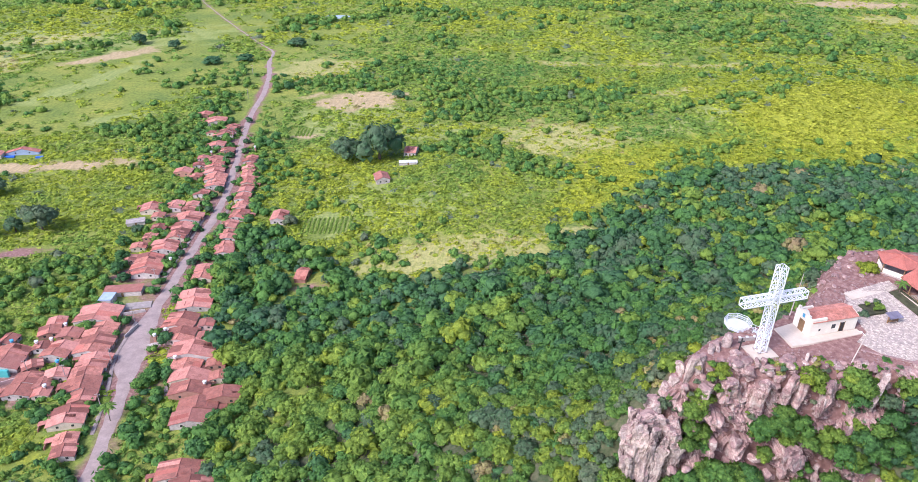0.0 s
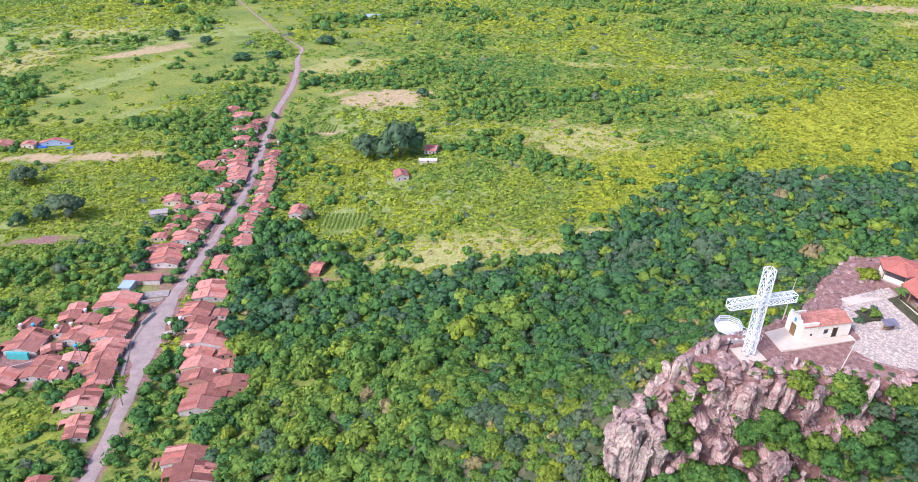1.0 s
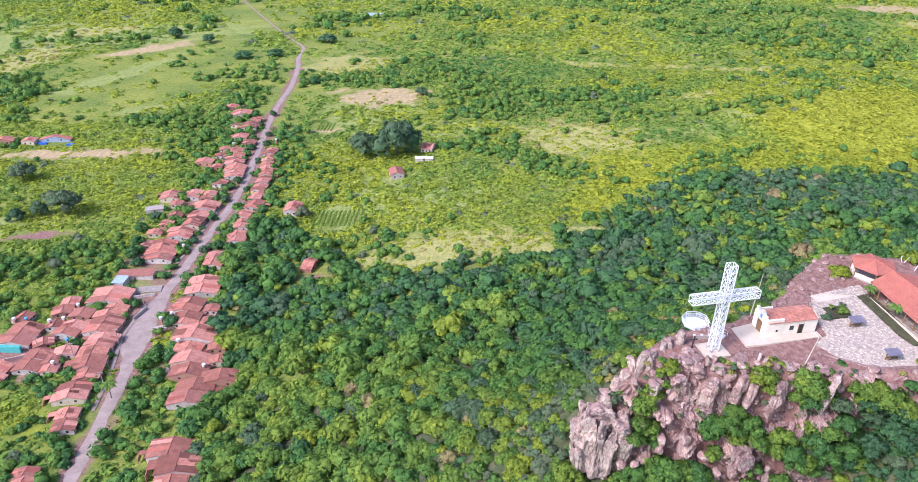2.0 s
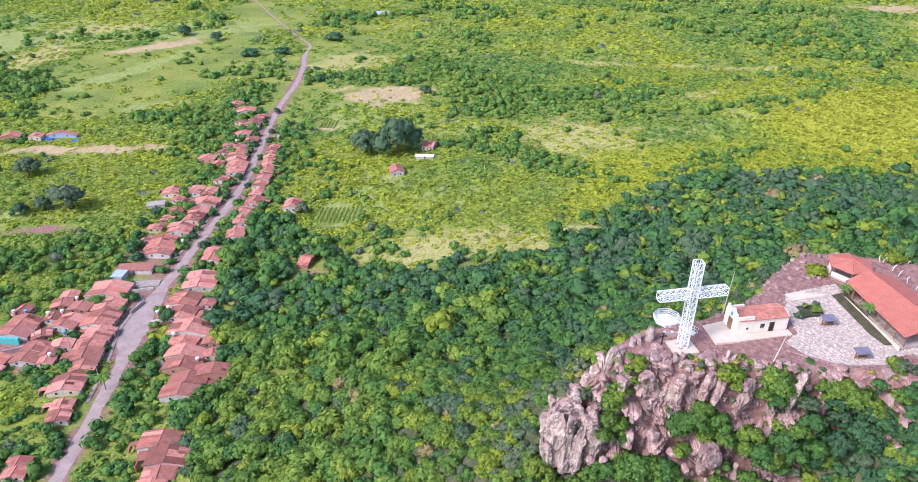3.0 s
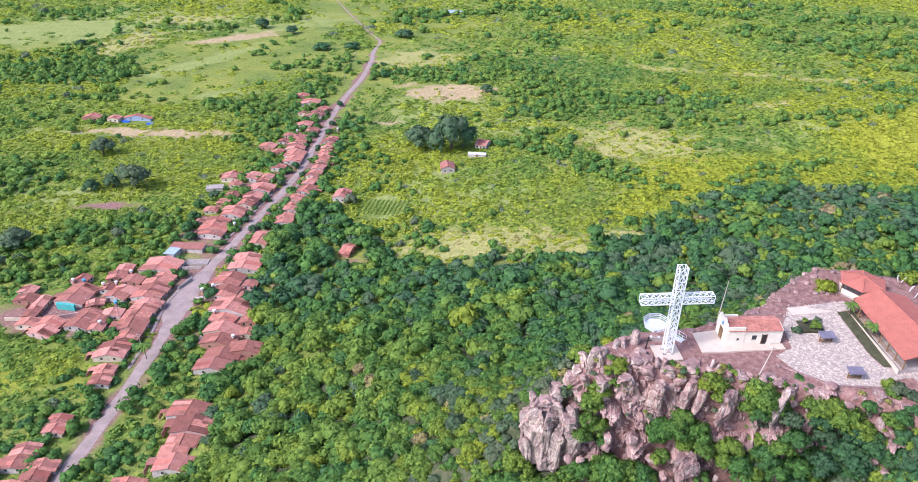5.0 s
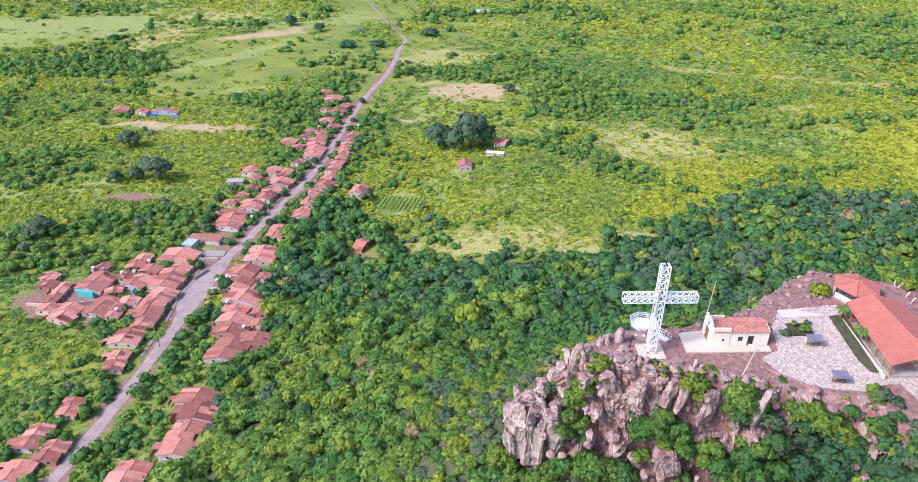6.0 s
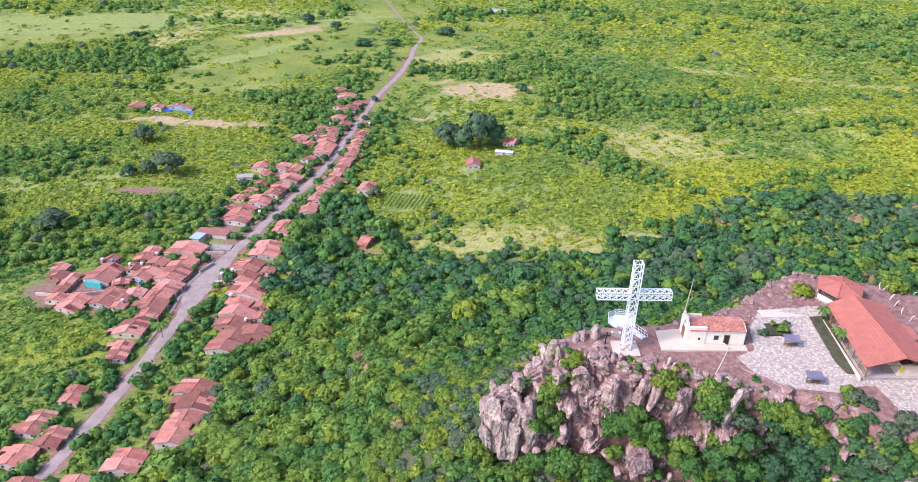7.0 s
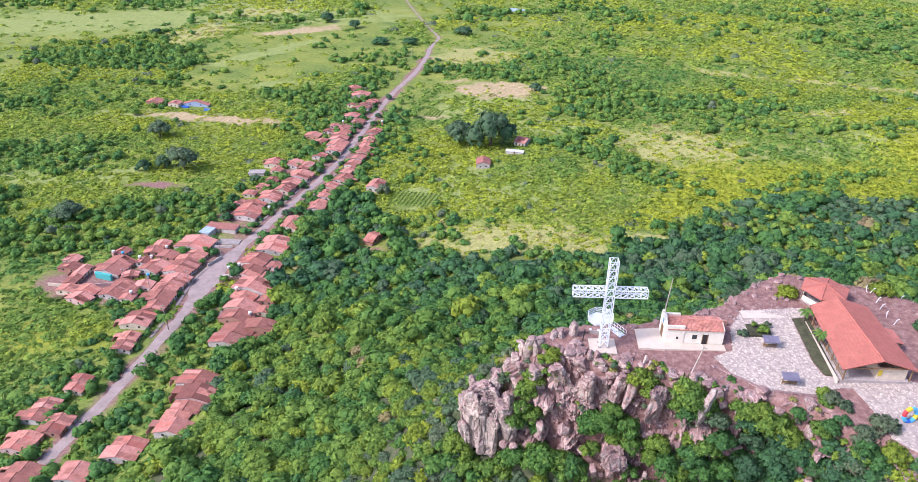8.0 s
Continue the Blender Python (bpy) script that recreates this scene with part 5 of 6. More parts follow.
# raised pavements before the house rows
for line, label in (([(-124.5, 184), (-128, 205), (-134, 226), (-134.5, 250)], "pale raised pavement before the white house fronts"), ([(-134.5, 283), (-134, 310), (-134, 345)], "pale raised pavement before the village houses"),
                    ([(-108, 228), (-109.5, 215), (-106, 204)], "pale raised pavement before the village houses"), ([(-123, 310), (-123.5, 340), (-124.5, 372)], "pale raised pavement before the village houses"), ([(-141, 388), (-144, 415)], "pale raised pavement before the village houses")):
    draped("pavement", line, lambda y: 0.7, 0.3, DUSTY, label, "pavement", 3.0)
slab("yard_wall", -137.5, 256, 9, 0.25, 1.5, 20, P, "white plastered garden wall by the street", "wall", 0, "structure")
slab("yard_wall", -133.5, 243, 9, 0.25, 1.5, 76, P, "white plastered garden wall by the street", "wall", 0, "structure")
slab("yard_wall", -107.5, 233, 7, 0.25, 1.6, 25, P, "white plastered garden wall by the street", "wall", 0, "structure")


# ---- plants ----
def unit(v):
    return v / (np.linalg.norm(v, axis=-1, keepdims=True) + 1e-9)


def leaf_tris(rng, centres, radii, per, size, flat=0.8):
    """Small leaf sprays over the surface of each clump; they take the light as the rounded clump would."""
    n = len(centres) * per
    c, r = np.repeat(centres, per, 0), np.repeat(radii, per)
    d = rng.normal(size=(n, 3))
    d[:, 2] = d[:, 2] * 0.9 + 0.4
    d = unit(d)
    p = c + d * (r * rng.uniform(0.86, 1.12, n))[:, None] * np.array([1, 1, flat])
    nrm = unit(d + rng.normal(0, 0.35, (n, 3)))
    u = unit(np.cross(nrm, rng.normal(size=(n, 3))))
    w = np.cross(nrm, u)
    s = (r * size * rng.uniform(0.6, 1.4, n))[:, None]
    V = np.stack([p - u * s - w * s * 0.6, p + u * s - w * s * 0.6, p + w * s * 1.1], 1).reshape(-1, 3)
    out = unit(p - np.array([0, 0, 0.2]))
    N = unit(0.7 * d + 0.35 * out + rng.normal(0, 0.3, (n, 3)))
    return V, np.arange(3 * n).reshape(-1, 3), np.repeat(N, 3, 0)


def ico():
    bm = bmesh.new()
    bmesh.ops.create_icosphere(bm, subdivisions=1, radius=1.0)
    bm.verts.ensure_lookup_table()
    v, t = np.array([q.co for q in bm.verts]), np.array([[q.index for q in f.verts] for f in bm.faces])
    bm.free()
    return v, t


ICO_V, ICO_T = ico()
OCTA_V = np.array([(1, 0, 0), (-1, 0, 0), (0, 1, 0), (0, -1, 0), (0, 0, 1), (0, 0, -1)], float)
OCTA_T = np.array([(0, 2, 4), (2, 1, 4), (1, 3, 4), (3, 0, 4), (2, 0, 5), (1, 2, 5), (3, 1, 5), (0, 3, 5)])


DOME_T = ICO_T[(ICO_V[ICO_T].mean(1)[:, 2] > -0.45)]


def crown(seed, clumps, per, leaf, spread=0.36, tall=0.3, body=0.86, swell=1.0):
    """A crown about 1 wide with its foot at z = 0: uneven rounded clumps of leaf sprays round denser cores."""
    rng = np.random.default_rng(seed)
    ang, rad = np.arange(clumps) * 2.4 + rng.uniform(-0.6, 0.6, clumps), np.sqrt((np.arange(clumps) + 0.3) / clumps) * spread * rng.uniform(0.75, 1.15, clumps)
    cz = 0.34 + tall * (1 - (rad / spread) ** 2) * rng.uniform(0.5, 1.0, clumps) - 0.12 * rng.uniform(0, 1, clumps)
    c = np.stack([rad * np.cos(ang), rad * np.sin(ang), cz], -1)
    r = rng.uniform(0.12, 0.23, clumps) * swell
    V, T, N = leaf_tris(rng, c, r, per, leaf)
    cv = c[:, None] + ICO_V[None] * (r * body)[:, None, None] * np.array([1, 1, 0.82]) * rng.uniform(0.86, 1.08, (clumps, len(ICO_V), 1))
    ct = (DOME_T[None] + len(ICO_V) * np.arange(clumps)[:, None, None]).reshape(-1, 3) + len(V)
    cn = unit(0.75 * ICO_V[None] + 0.4 * unit(cv - np.array([0, 0, 0.2])) + rng.normal(0, 0.16, cv.shape))
    return np.concatenate([V, cv.reshape(-1, 3)]), np.concatenate([T, ct]), np.concatenate([N, cn.reshape(-1, 3)])


def tuft(seed, sprays=22):
    """A low bush about 1 wide: a loose uneven mound of leaf sprays over a small core."""
    rng = np.random.default_rng(seed)
    a, rho = rng.uniform(0, math.tau, sprays), np.sqrt(rng.uniform(0, 1, sprays)) * 0.56
    lump = 1 + 0.35 * np.sin(3 * a + rng.uniform(0, 6)) * rho / 0.56
    p = np.stack([rho * np.cos(a) * lump, rho * np.sin(a) * lump, 0.16 + 0.34 * (1 - (rho / 0.58) ** 2) + rng.normal(0, 0.06, sprays)], -1)
    d = unit(np.stack([p[:, 0], p[:, 1], np.full(sprays, 0.42)], -1) + rng.normal(0, 0.25, (sprays, 3)))
    u = unit(np.cross(d, rng.normal(size=(sprays, 3))))
    w, s = np.cross(d, u), rng.uniform(0.08, 0.19, sprays)[:, None]
    V = np.stack([p - u * s - w * s * 0.6, p + u * s - w * s * 0.6, p + w * s * 1.1], 1).reshape(-1, 3)
    N = np.repeat(unit(d + np.array([0, 0, 0.5])), 3, 0)
    cv = ICO_V * np.array([0.4, 0.4, 0.3]) * rng.uniform(0.75, 1.15, (len(ICO_V), 1)) + np.array([0, 0, 0.14])
    cn = unit(ICO_V + np.array([0, 0, 0.7]) + rng.normal(0, 0.2, ICO_V.shape))
    return np.concatenate([V, cv]), np.concatenate([np.arange(3 * sprays).reshape(-1, 3), DOME_T + 3 * sprays]), np.concatenate([N, cn])


def trunk(seed, h, r, limbs=4):
    rng = random.Random(seed)
    bm = bmesh.new()
    bend = Vector((rng.uniform(-0.06, 0.06), rng.uniform(-0.06, 0.06), h * 0.55))
    tube(bm, (0, 0, -0.05), bend, r, r * 0.7, 6)
    for k in range(limbs):
        a = k * math.tau / limbs + rng.uniform(-0.4, 0.4)
        tube(bm, bend, (bend.x + 0.24 * math.cos(a), bend.y + 0.24 * math.sin(a), h * rng.uniform(0.85, 1.1)), r * 0.55, r * 0.2, 5)
    return bm


def scatter(protos, xyz, size, squash, tint, seed):
    """Copies of crowns joined into arrays."""
    rng = np.random.default_rng(seed)
    pick = rng.integers(0, len(protos), len(xyz))
    Vs, Ts, Ns, As, off = [], [], [], [], 0
    for k, (PV, PT, PN) in enumerate(protos):
        m = pick == k
        n = int(m.sum())
        if not n:
            continue
        a = rng.uniform(0, math.tau, n)
        ca, sa = np.cos(a)[:, None], np.sin(a)[:, None]
        v = np.stack([PV[None, :, 0] * ca - PV[None, :, 1] * sa, PV[None, :, 0] * sa + PV[None, :, 1] * ca, np.repeat(PV[None, :, 2], n, 0) * squash[m][:, None]], -1)
        v = v * size[m][:, None, None] + xyz[m][:, None]
        Vs.append(v.reshape(-1, 3))
        Ns.append(np.stack([PN[None, :, 0] * ca - PN[None, :, 1] * sa, PN[None, :, 0] * sa + PN[None, :, 1] * ca, np.repeat(PN[None, :, 2], n, 0)], -1).reshape(-1, 3))
        Ts.append((PT[None] + (np.arange(n) * len(PV))[:, None, None]).reshape(-1, 3) + off)
        As.append(np.repeat(tint[m], len(PV)))
        off += n * len(PV)
    return np.concatenate(Vs), np.concatenate(Ts), np.concatenate(Ns), np.concatenate(As)


def jitter(x0, x1, y0, y1, cell, seed, amount=0.9):
    rng = np.random.default_rng(seed)
    X, Y = np.meshgrid(np.arange(x0, x1, cell), np.arange(y0, y1, cell))
    X, Y = X.ravel(), Y.ravel()
    return X + rng.uniform(-0.5, 0.5, X.size) * cell * amount, Y + rng.uniform(-0.5, 0.5, X.size) * cell * amount


def blotch(x, y, s, seed=0):
    """Smooth random patches, about 0 to 1."""
    rng = np.random.default_rng(seed)
    out = np.zeros(np.shape(x))
    for k in range(7):
        a, ph = rng.uniform(0, math.tau), rng.uniform(0, math.tau)
        f = (0.6 + 0.35 * k) / s
        out = out + np.sin((x * math.cos(a) + y * math.sin(a)) * f + ph + 0.9 * np.sin((x * math.sin(a) - y * math.cos(a)) * f * 0.7 + ph)) / (1 + 0.3 * k)
    return np.clip(0.5 + out / 4.2, 0, 1)


def free(x, y, margin=0.0):
    ok = street_distance(x, y) > np.where(y < 206, 4.2, np.where(y < 270, 6.6, np.where(y < 460, 5.0, 3.8))) + margin
    for hx, hy, r in HOUSES + [(-66, 337, 14.0), (-103, 474, 9.0), (-69, 279, 9.0), (-44, 384, 7.0), (-52, 200, 5.0)]:
        ok &= np.hypot(x - hx, y - hy) > r + margin
    return ok


def forest_weight(x, y):
    return sstep(12, -10, y - np.interp(x, *FOREST_EDGE)) * sstep(-112, -92, x + 0.25 * (y - 250))


def open_ground(x, y):
    return np.maximum.reduce([field_mask("dry", x, y), field_mask("straw", x, y), field_mask("soil", x, y), 0.9 * field_mask("lush", x, y) * sstep(-60, -140, x)])


big = [crown(100 + k, 15, 38, 0.235, 0.38, 0.34, 0.86) for k in range(8)]
mid = [crown(200 + k, 10, 20, 0.3, 0.37, 0.34, 0.87, 1.14) for k in range(10)]
lite = [crown(250 + k, 8, 12, 0.32, 0.36, 0.34, 0.9, 1.24) for k in range(10)]
low = [crown(300 + k, 3, 11, 0.33, 0.27, 0.14, 0.86, 1.5) for k in range(10)]
mound = [tuft(400 + k) for k in range(14)]
shrub = [crown(500 + k, 22, 44, 0.27, 0.42, 0.3, 0.7, 0.98) for k in range(8)]

# forest on the flanks of the hill
x, y = jitter(-135, 430, 60, 440, 5.1, 11)
rng = np.random.default_rng(12)
d = plateau_distance(x, y)
keep = (rng.uniform(0, 1, len(x)) < forest_weight(x, y)) & (d > 2.2) & free(x, y, 1.0) & (field_mask("soil", x, y) < 0.3) & (field_mask("dry", x, y) < 0.5)
keep &= ~((y < 106) & (d < 6.5) & (x > 34) & (x < 84)) & ~((x > 31) & (x < 47) & (y > 99) & (y < 110)) & (x < 45 + 0.85 * y)
x, y, d = x[keep], y[keep], d[keep]
thin = sstep(55, 5, d)  # scrub near the top
size = rng.uniform(4.8, 9.2, len(x)) * (1 - 0.42 * thin) * np.where(rng.uniform(0, 1, len(x)) < 0.13, 1.5, 1.0)
sq = rng.uniform(0.75, 1.15, len(x))
tint = np.clip(0.36 + 0.1 * rng.normal(size=len(x)) + 0.28 * (blotch(x, y, 22, 3) - 0.5) + 0.2 * sstep(150, 30, d) * sstep(60, -20, x) + 0.22 * thin, 0.13, 0.68)
tint = np.where(rng.uniform(0, 1, len(x)) < 0.1, rng.uniform(0.45, 0.68, len(x)), tint)
tint = np.where(rng.uniform(0, 1, len(x)) < 0.06 + 0.42 * thin, rng.uniform(0.0, 0.08, len(x)), tint)
tint = np.where(rng.uniform(0, 1, len(x)) < 0.004, 0.97, tint)
# lower tint on the north-east flank imitates a cloud's shadow
tint = np.where(tint < 0.5, np.maximum(tint - 0.12 * sstep(10, 110, x) * sstep(165, 235, y), 0.1), tint)
z = height(x, y) - 0.12 * size
near = (y < 165) & (x > -18) & (x < 104) & (d < 62)
order = np.argsort(np.where(near, d, 1e9))[: min(260, int(near.sum()))]
pick = np.zeros(len(x), bool)
pick[order] = True

trunk_meshes, crown_meshes, shrub_meshes, tuft_meshes = [], [], [], []
for k, (PV, PT, PN) in enumerate(big):
    crown_meshes.append(fast_mesh("crown", PV, PT, LEAF, None, False, PN))
    tuft_meshes.append(fast_mesh("crown", mid[k][0], mid[k][1], LEAF, None, False, mid[k][2]))
    shrub_meshes.append(fast_mesh("crown", shrub[k][0], shrub[k][1], LEAF, None, False, shrub[k][2]))
    me = bpy.data.meshes.new("trunk")
    bm = trunk(k, 0.5, 0.035)
    bm.to_mesh(me)
    bm.free()
    me.materials.append(BARK)
    trunk_meshes.append(me)


def tone_words(t):
    return "grey green" if t < 0.1 else "dark green" if t < 0.3 else "mid green" if t < 0.5 else "bright yellow green" if t < 0.9 else "reddish brown"


def tree(x, y, z, size, squash, tint, k, label="", name="tree", category="tree"):
    ob = new(name)
    ob.empty_display_size = 0.3
    ob.matrix_basis = pose(x, y, z, 0, 0, (k * 77) % 360) @ Matrix.Diagonal((size, size, size * squash, 1))
    tagged(ob, label or f"{tone_words(tint)} scrub tree with uneven leafy crown", category, "hillside trees")
    for nm, me in (("trunk", trunk_meshes[k % 8]), ("crown", (crown_meshes if name != "bush" else shrub_meshes if size > 3 else tuft_meshes)[(k * 3 + 1) % 8])):
        o = new(nm, me)
        o.parent = ob
        if nm == "crown":
            o["tint"] = float(tint)
    return ob


for k, i in enumerate(np.flatnonzero(pick)):
    tree(x[i], y[i], z[i] , size[i], sq[i], tint[i], k)
Vs, Ts, Ns, As, off = [], [], [], [], 0
for kind, m in ((mid, ~pick & (y < 225)), (lite, ~pick & (y >= 225) & (y < 335)), (low, ~pick & (y >= 335))):
    V, T, N, A = scatter(kind, np.stack([x, y, z], -1)[m], size[m], sq[m], tint[m], 13)
    Vs.append(V)
    Ts.append(T + off)
    Ns.append(N)
    As.append(A)
    off += len(V)
V, T, N, A = np.concatenate(Vs), np.concatenate(Ts), np.concatenate(Ns), np.concatenate(As)
forest = new("forest", fast_mesh("forest", V, T, LEAF, {"tint": A}, False, N))
tagged(forest, "dense green forest canopy on the hill flank", "forest", kind="stuff")

# dense dry scrub on the steep upper slope
x, y = jitter(-25, 125, 74, 182, 3.1, 41)
rng = np.random.default_rng(42)
d = plateau_distance(x, y)
keep = (d > 1.2) & (d < 46) & (rng.uniform(0, 1, len(x)) < 0.85) & ~((y < 105.5) & (d < 6.0) & (x > 45) & (x < 86)) & ~((x > 34.5) & (x < 48) & (y > 100) & (y < 109))
x, y, d = x[keep], y[keep], d[keep]
size = rng.uniform(2.6, 5.2, len(x))
tint = np.clip(0.5 + 0.12 * rng.normal(size=len(x)) + 0.2 * (blotch(x, y, 12, 44) - 0.5), 0.1, 0.72)
tint = np.where(rng.uniform(0, 1, len(x)) < 0.4, rng.uniform(0.0, 0.09, len(x)), tint)
tint = np.where(rng.uniform(0, 1, len(x)) < 0.05, 0.94, tint)
V, T, N, A = scatter(mid, np.stack([x, y, height(x, y) - 0.2 * size], -1), size, rng.uniform(0.7, 1.1, len(x)), tint, 43)
slope = new("slope_scrub", fast_mesh("slope_scrub", V, T, LEAF, {"tint": A}, False, N))
tagged(slope, "dense dry grey green scrub on the steep slope", "scrub", kind="stuff")

# undergrowth below the forest
x, y = jitter(-120, 300, 110, 420, 4.8, 21)
rng = np.random.default_rng(22)
d = plateau_distance(x, y)
keep = (rng.uniform(0, 1, len(x)) < 0.4 * forest_weight(x, y)) & (d > 1.0) & free(x, y) & (field_mask("soil", x, y) < 0.4) & (x < 45 + 0.85 * y)
keep &= ~((y < 106) & (d < 6.5) & (x > 34) & (x < 84)) & ~((x > 31) & (x < 47) & (y > 98) & (y < 110))
x, y = x[keep], y[keep]
size = rng.uniform(2.2, 4.2, len(x))
tint = np.clip(0.36 + 0.14 * rng.normal(size=len(x)), 0.05, 0.75)
V, T, N, A = scatter(mound, np.stack([x, y, height(x, y) - 0.3], -1), size, rng.uniform(0.7, 1.1, len(x)), tint, 23)
under = new("undergrowth", fast_mesh("undergrowth", V, T, LEAF, {"tint": A}, False, N))
tagged(under, "green undergrowth between the forest trees", "undergrowth", kind="stuff")

# scrub of the plain, in three rings of growing coarseness
Vs, Ts, Ns, As, off = [], [], [], [], 0
for x0, x1, y0, y1, cell, seed in ((-560, 330, 100, 430, 3.9, 31), (-860, 480, 430, 650, 5.0, 32), (-1200, 760, 650, 1050, 8.2, 33)):
    x, y = jitter(x0, x1, y0, y1, cell, seed)
    rng = np.random.default_rng(seed + 50)
    ok = (x > np.where(y < 220, 60 - 1.75 * y, -10 - 1.3 * y)) & (x < 90 + 0.78 * y) & (rng.uniform(0, 1, len(x)) > forest_weight(x, y)) & free(x, y)
    x, y = x[ok], y[ok]
    op = open_ground(x, y)
    patch = blotch(x, y, 34, 7)
    fine = blotch(x, y, 11, 8)
    grassy = sstep(0.6, 0.72, blotch(x, y, 60, 9)) * 0.75 * sstep(-60, -160, x)
    ok = rng.uniform(0, 1, len(x)) < np.clip(0.95 - 0.22 * op * (0.4 + 0.9 * fine) - grassy - 0.9 * np.maximum(field_mask("soil", x, y), 0.6 * field_mask("straw", x, y)), 0.03, 1)
    x, y, patch, fine, op = x[ok], y[ok], patch[ok], fine[ok], op[ok]
    east = sstep(-60, 90, x) * sstep(330, 400, y)
    west = sstep(-110, -190, x)
    creek = np.abs(blotch(x, y, 95, 16) - 0.47)
    trees = (patch + 0.5 * (fine - 0.5) + 0.15 * rng.normal(size=len(x)) < 0.02 * west) | (rng.uniform(0, 1, len(x)) < 0.004) | ((creek + 0.03 * rng.normal(size=len(x)) < 0.016) & (rng.uniform(0, 1, len(x)) < 0.55))
    trees &= rng.uniform(0, 1, len(x)) > 0.9 * golden(x, y)
    gully = np.exp(-(((x - 150) * -0.57 + (y - 408) * 0.82) / 7) ** 2 - (((x - 150) * 0.82 + (y - 408) * 0.57) / 34) ** 2)
    trees |= (rng.uniform(0, 1, len(x)) < np.maximum.reduce([0.6 * gully, 0.88 * field_mask("trees", x, y)]))
    village_side = sstep(40, 15, street_distance(x, y)) * sstep(500, 470, y)
    trees |= rng.uniform(0, 1, len(x)) < 0.5 * village_side
    trees &= rng.uniform(0, 1, len(x)) > 0.8 * field_mask("lush", x, y) * sstep(-115, -100, x) * sstep(20, -10, x)
    dryness = np.maximum(field_mask("dry", x, y), field_mask("straw", x, y))
    size = np.where(trees, rng.uniform(4.4, 9.0, len(x)), rng.uniform(3.6, 8.4, len(x))) * (1 + 0.18 * (cell > 4) + 0.5 * (cell > 5.5)) * (1 - 0.4 * dryness * ~trees)
    lushness = field_mask("lush", x, y)
    # golden paints the ridge's sunlight; the 45 m blotch paints lit and shaded bands
    tint = 0.6 + 0.24 * golden(x, y) + 0.02 * east + 0.02 * west + 0.02 * sstep(560, 680, y) + 0.06 * lushness + 0.12 * field_mask("gold", x, y) + 0.3 * (blotch(x, y, 45, 15) - 0.5) + 0.16 * (fine - 0.5) + 0.02 * rng.normal(size=len(x))
    tint = np.where(trees, 0.46 - 0.07 * village_side + 0.06 * rng.normal(size=len(x)), tint)
    tint = np.where(rng.uniform(0, 1, len(x)) < 0.012, 0.03, tint)
    tint = np.where(~trees & (dryness > 0.4), rng.uniform(0.62, 0.95, len(x)), np.minimum(tint, 0.74 + 0.1 * golden(x, y)))
    spot, squash = np.stack([x, y, height(x, y) - 0.15 * size], -1), np.where(trees, 1.0, 0.6) * rng.uniform(0.7, 1.25, len(x))
    parts = [scatter(kind, spot[m], size[m], squash[m], np.clip(tint[m], 0.02, 0.95), seed) for kind, m in ((low, trees), (mound, ~trees))]
    V, T, N, A = (np.concatenate(c) for c in ((parts[0][0], parts[1][0]), (parts[0][1], parts[1][1] + len(parts[0][0])), (parts[0][2], parts[1][2]), (parts[0][3], parts[1][3])))
    Vs.append(V)
    Ts.append(T + off)
    Ns.append(N)
    As.append(A)
    off += len(V)
scrub = new("scrubland", fast_mesh("scrubland", np.concatenate(Vs), np.concatenate(Ts), LEAF, {"tint": np.concatenate(As)}, False, np.concatenate(Ns)))
tagged(scrub, "yellow green scrub and scattered trees of the plain", "scrubland", kind="stuff")

# woods on the hidden southern foot of the hill
x, y = jitter(-70, 150, -40, 72, 8.5, 51)
rng = np.random.default_rng(52)
V, T, N, A = scatter(low, np.stack([x, y, height(x, y) - 0.6], -1), rng.uniform(5, 9, len(x)), rng.uniform(0.8, 1.1, len(x)), np.clip(0.3 + 0.12 * rng.normal(size=len(x)), 0.1, 0.6), 53)
south = new("southern_wood", fast_mesh("southern_wood", V, T, LEAF, {"tint": A}, False, N))
tagged(south, "green wood on the southern foot of the hill", "forest", kind="stuff")

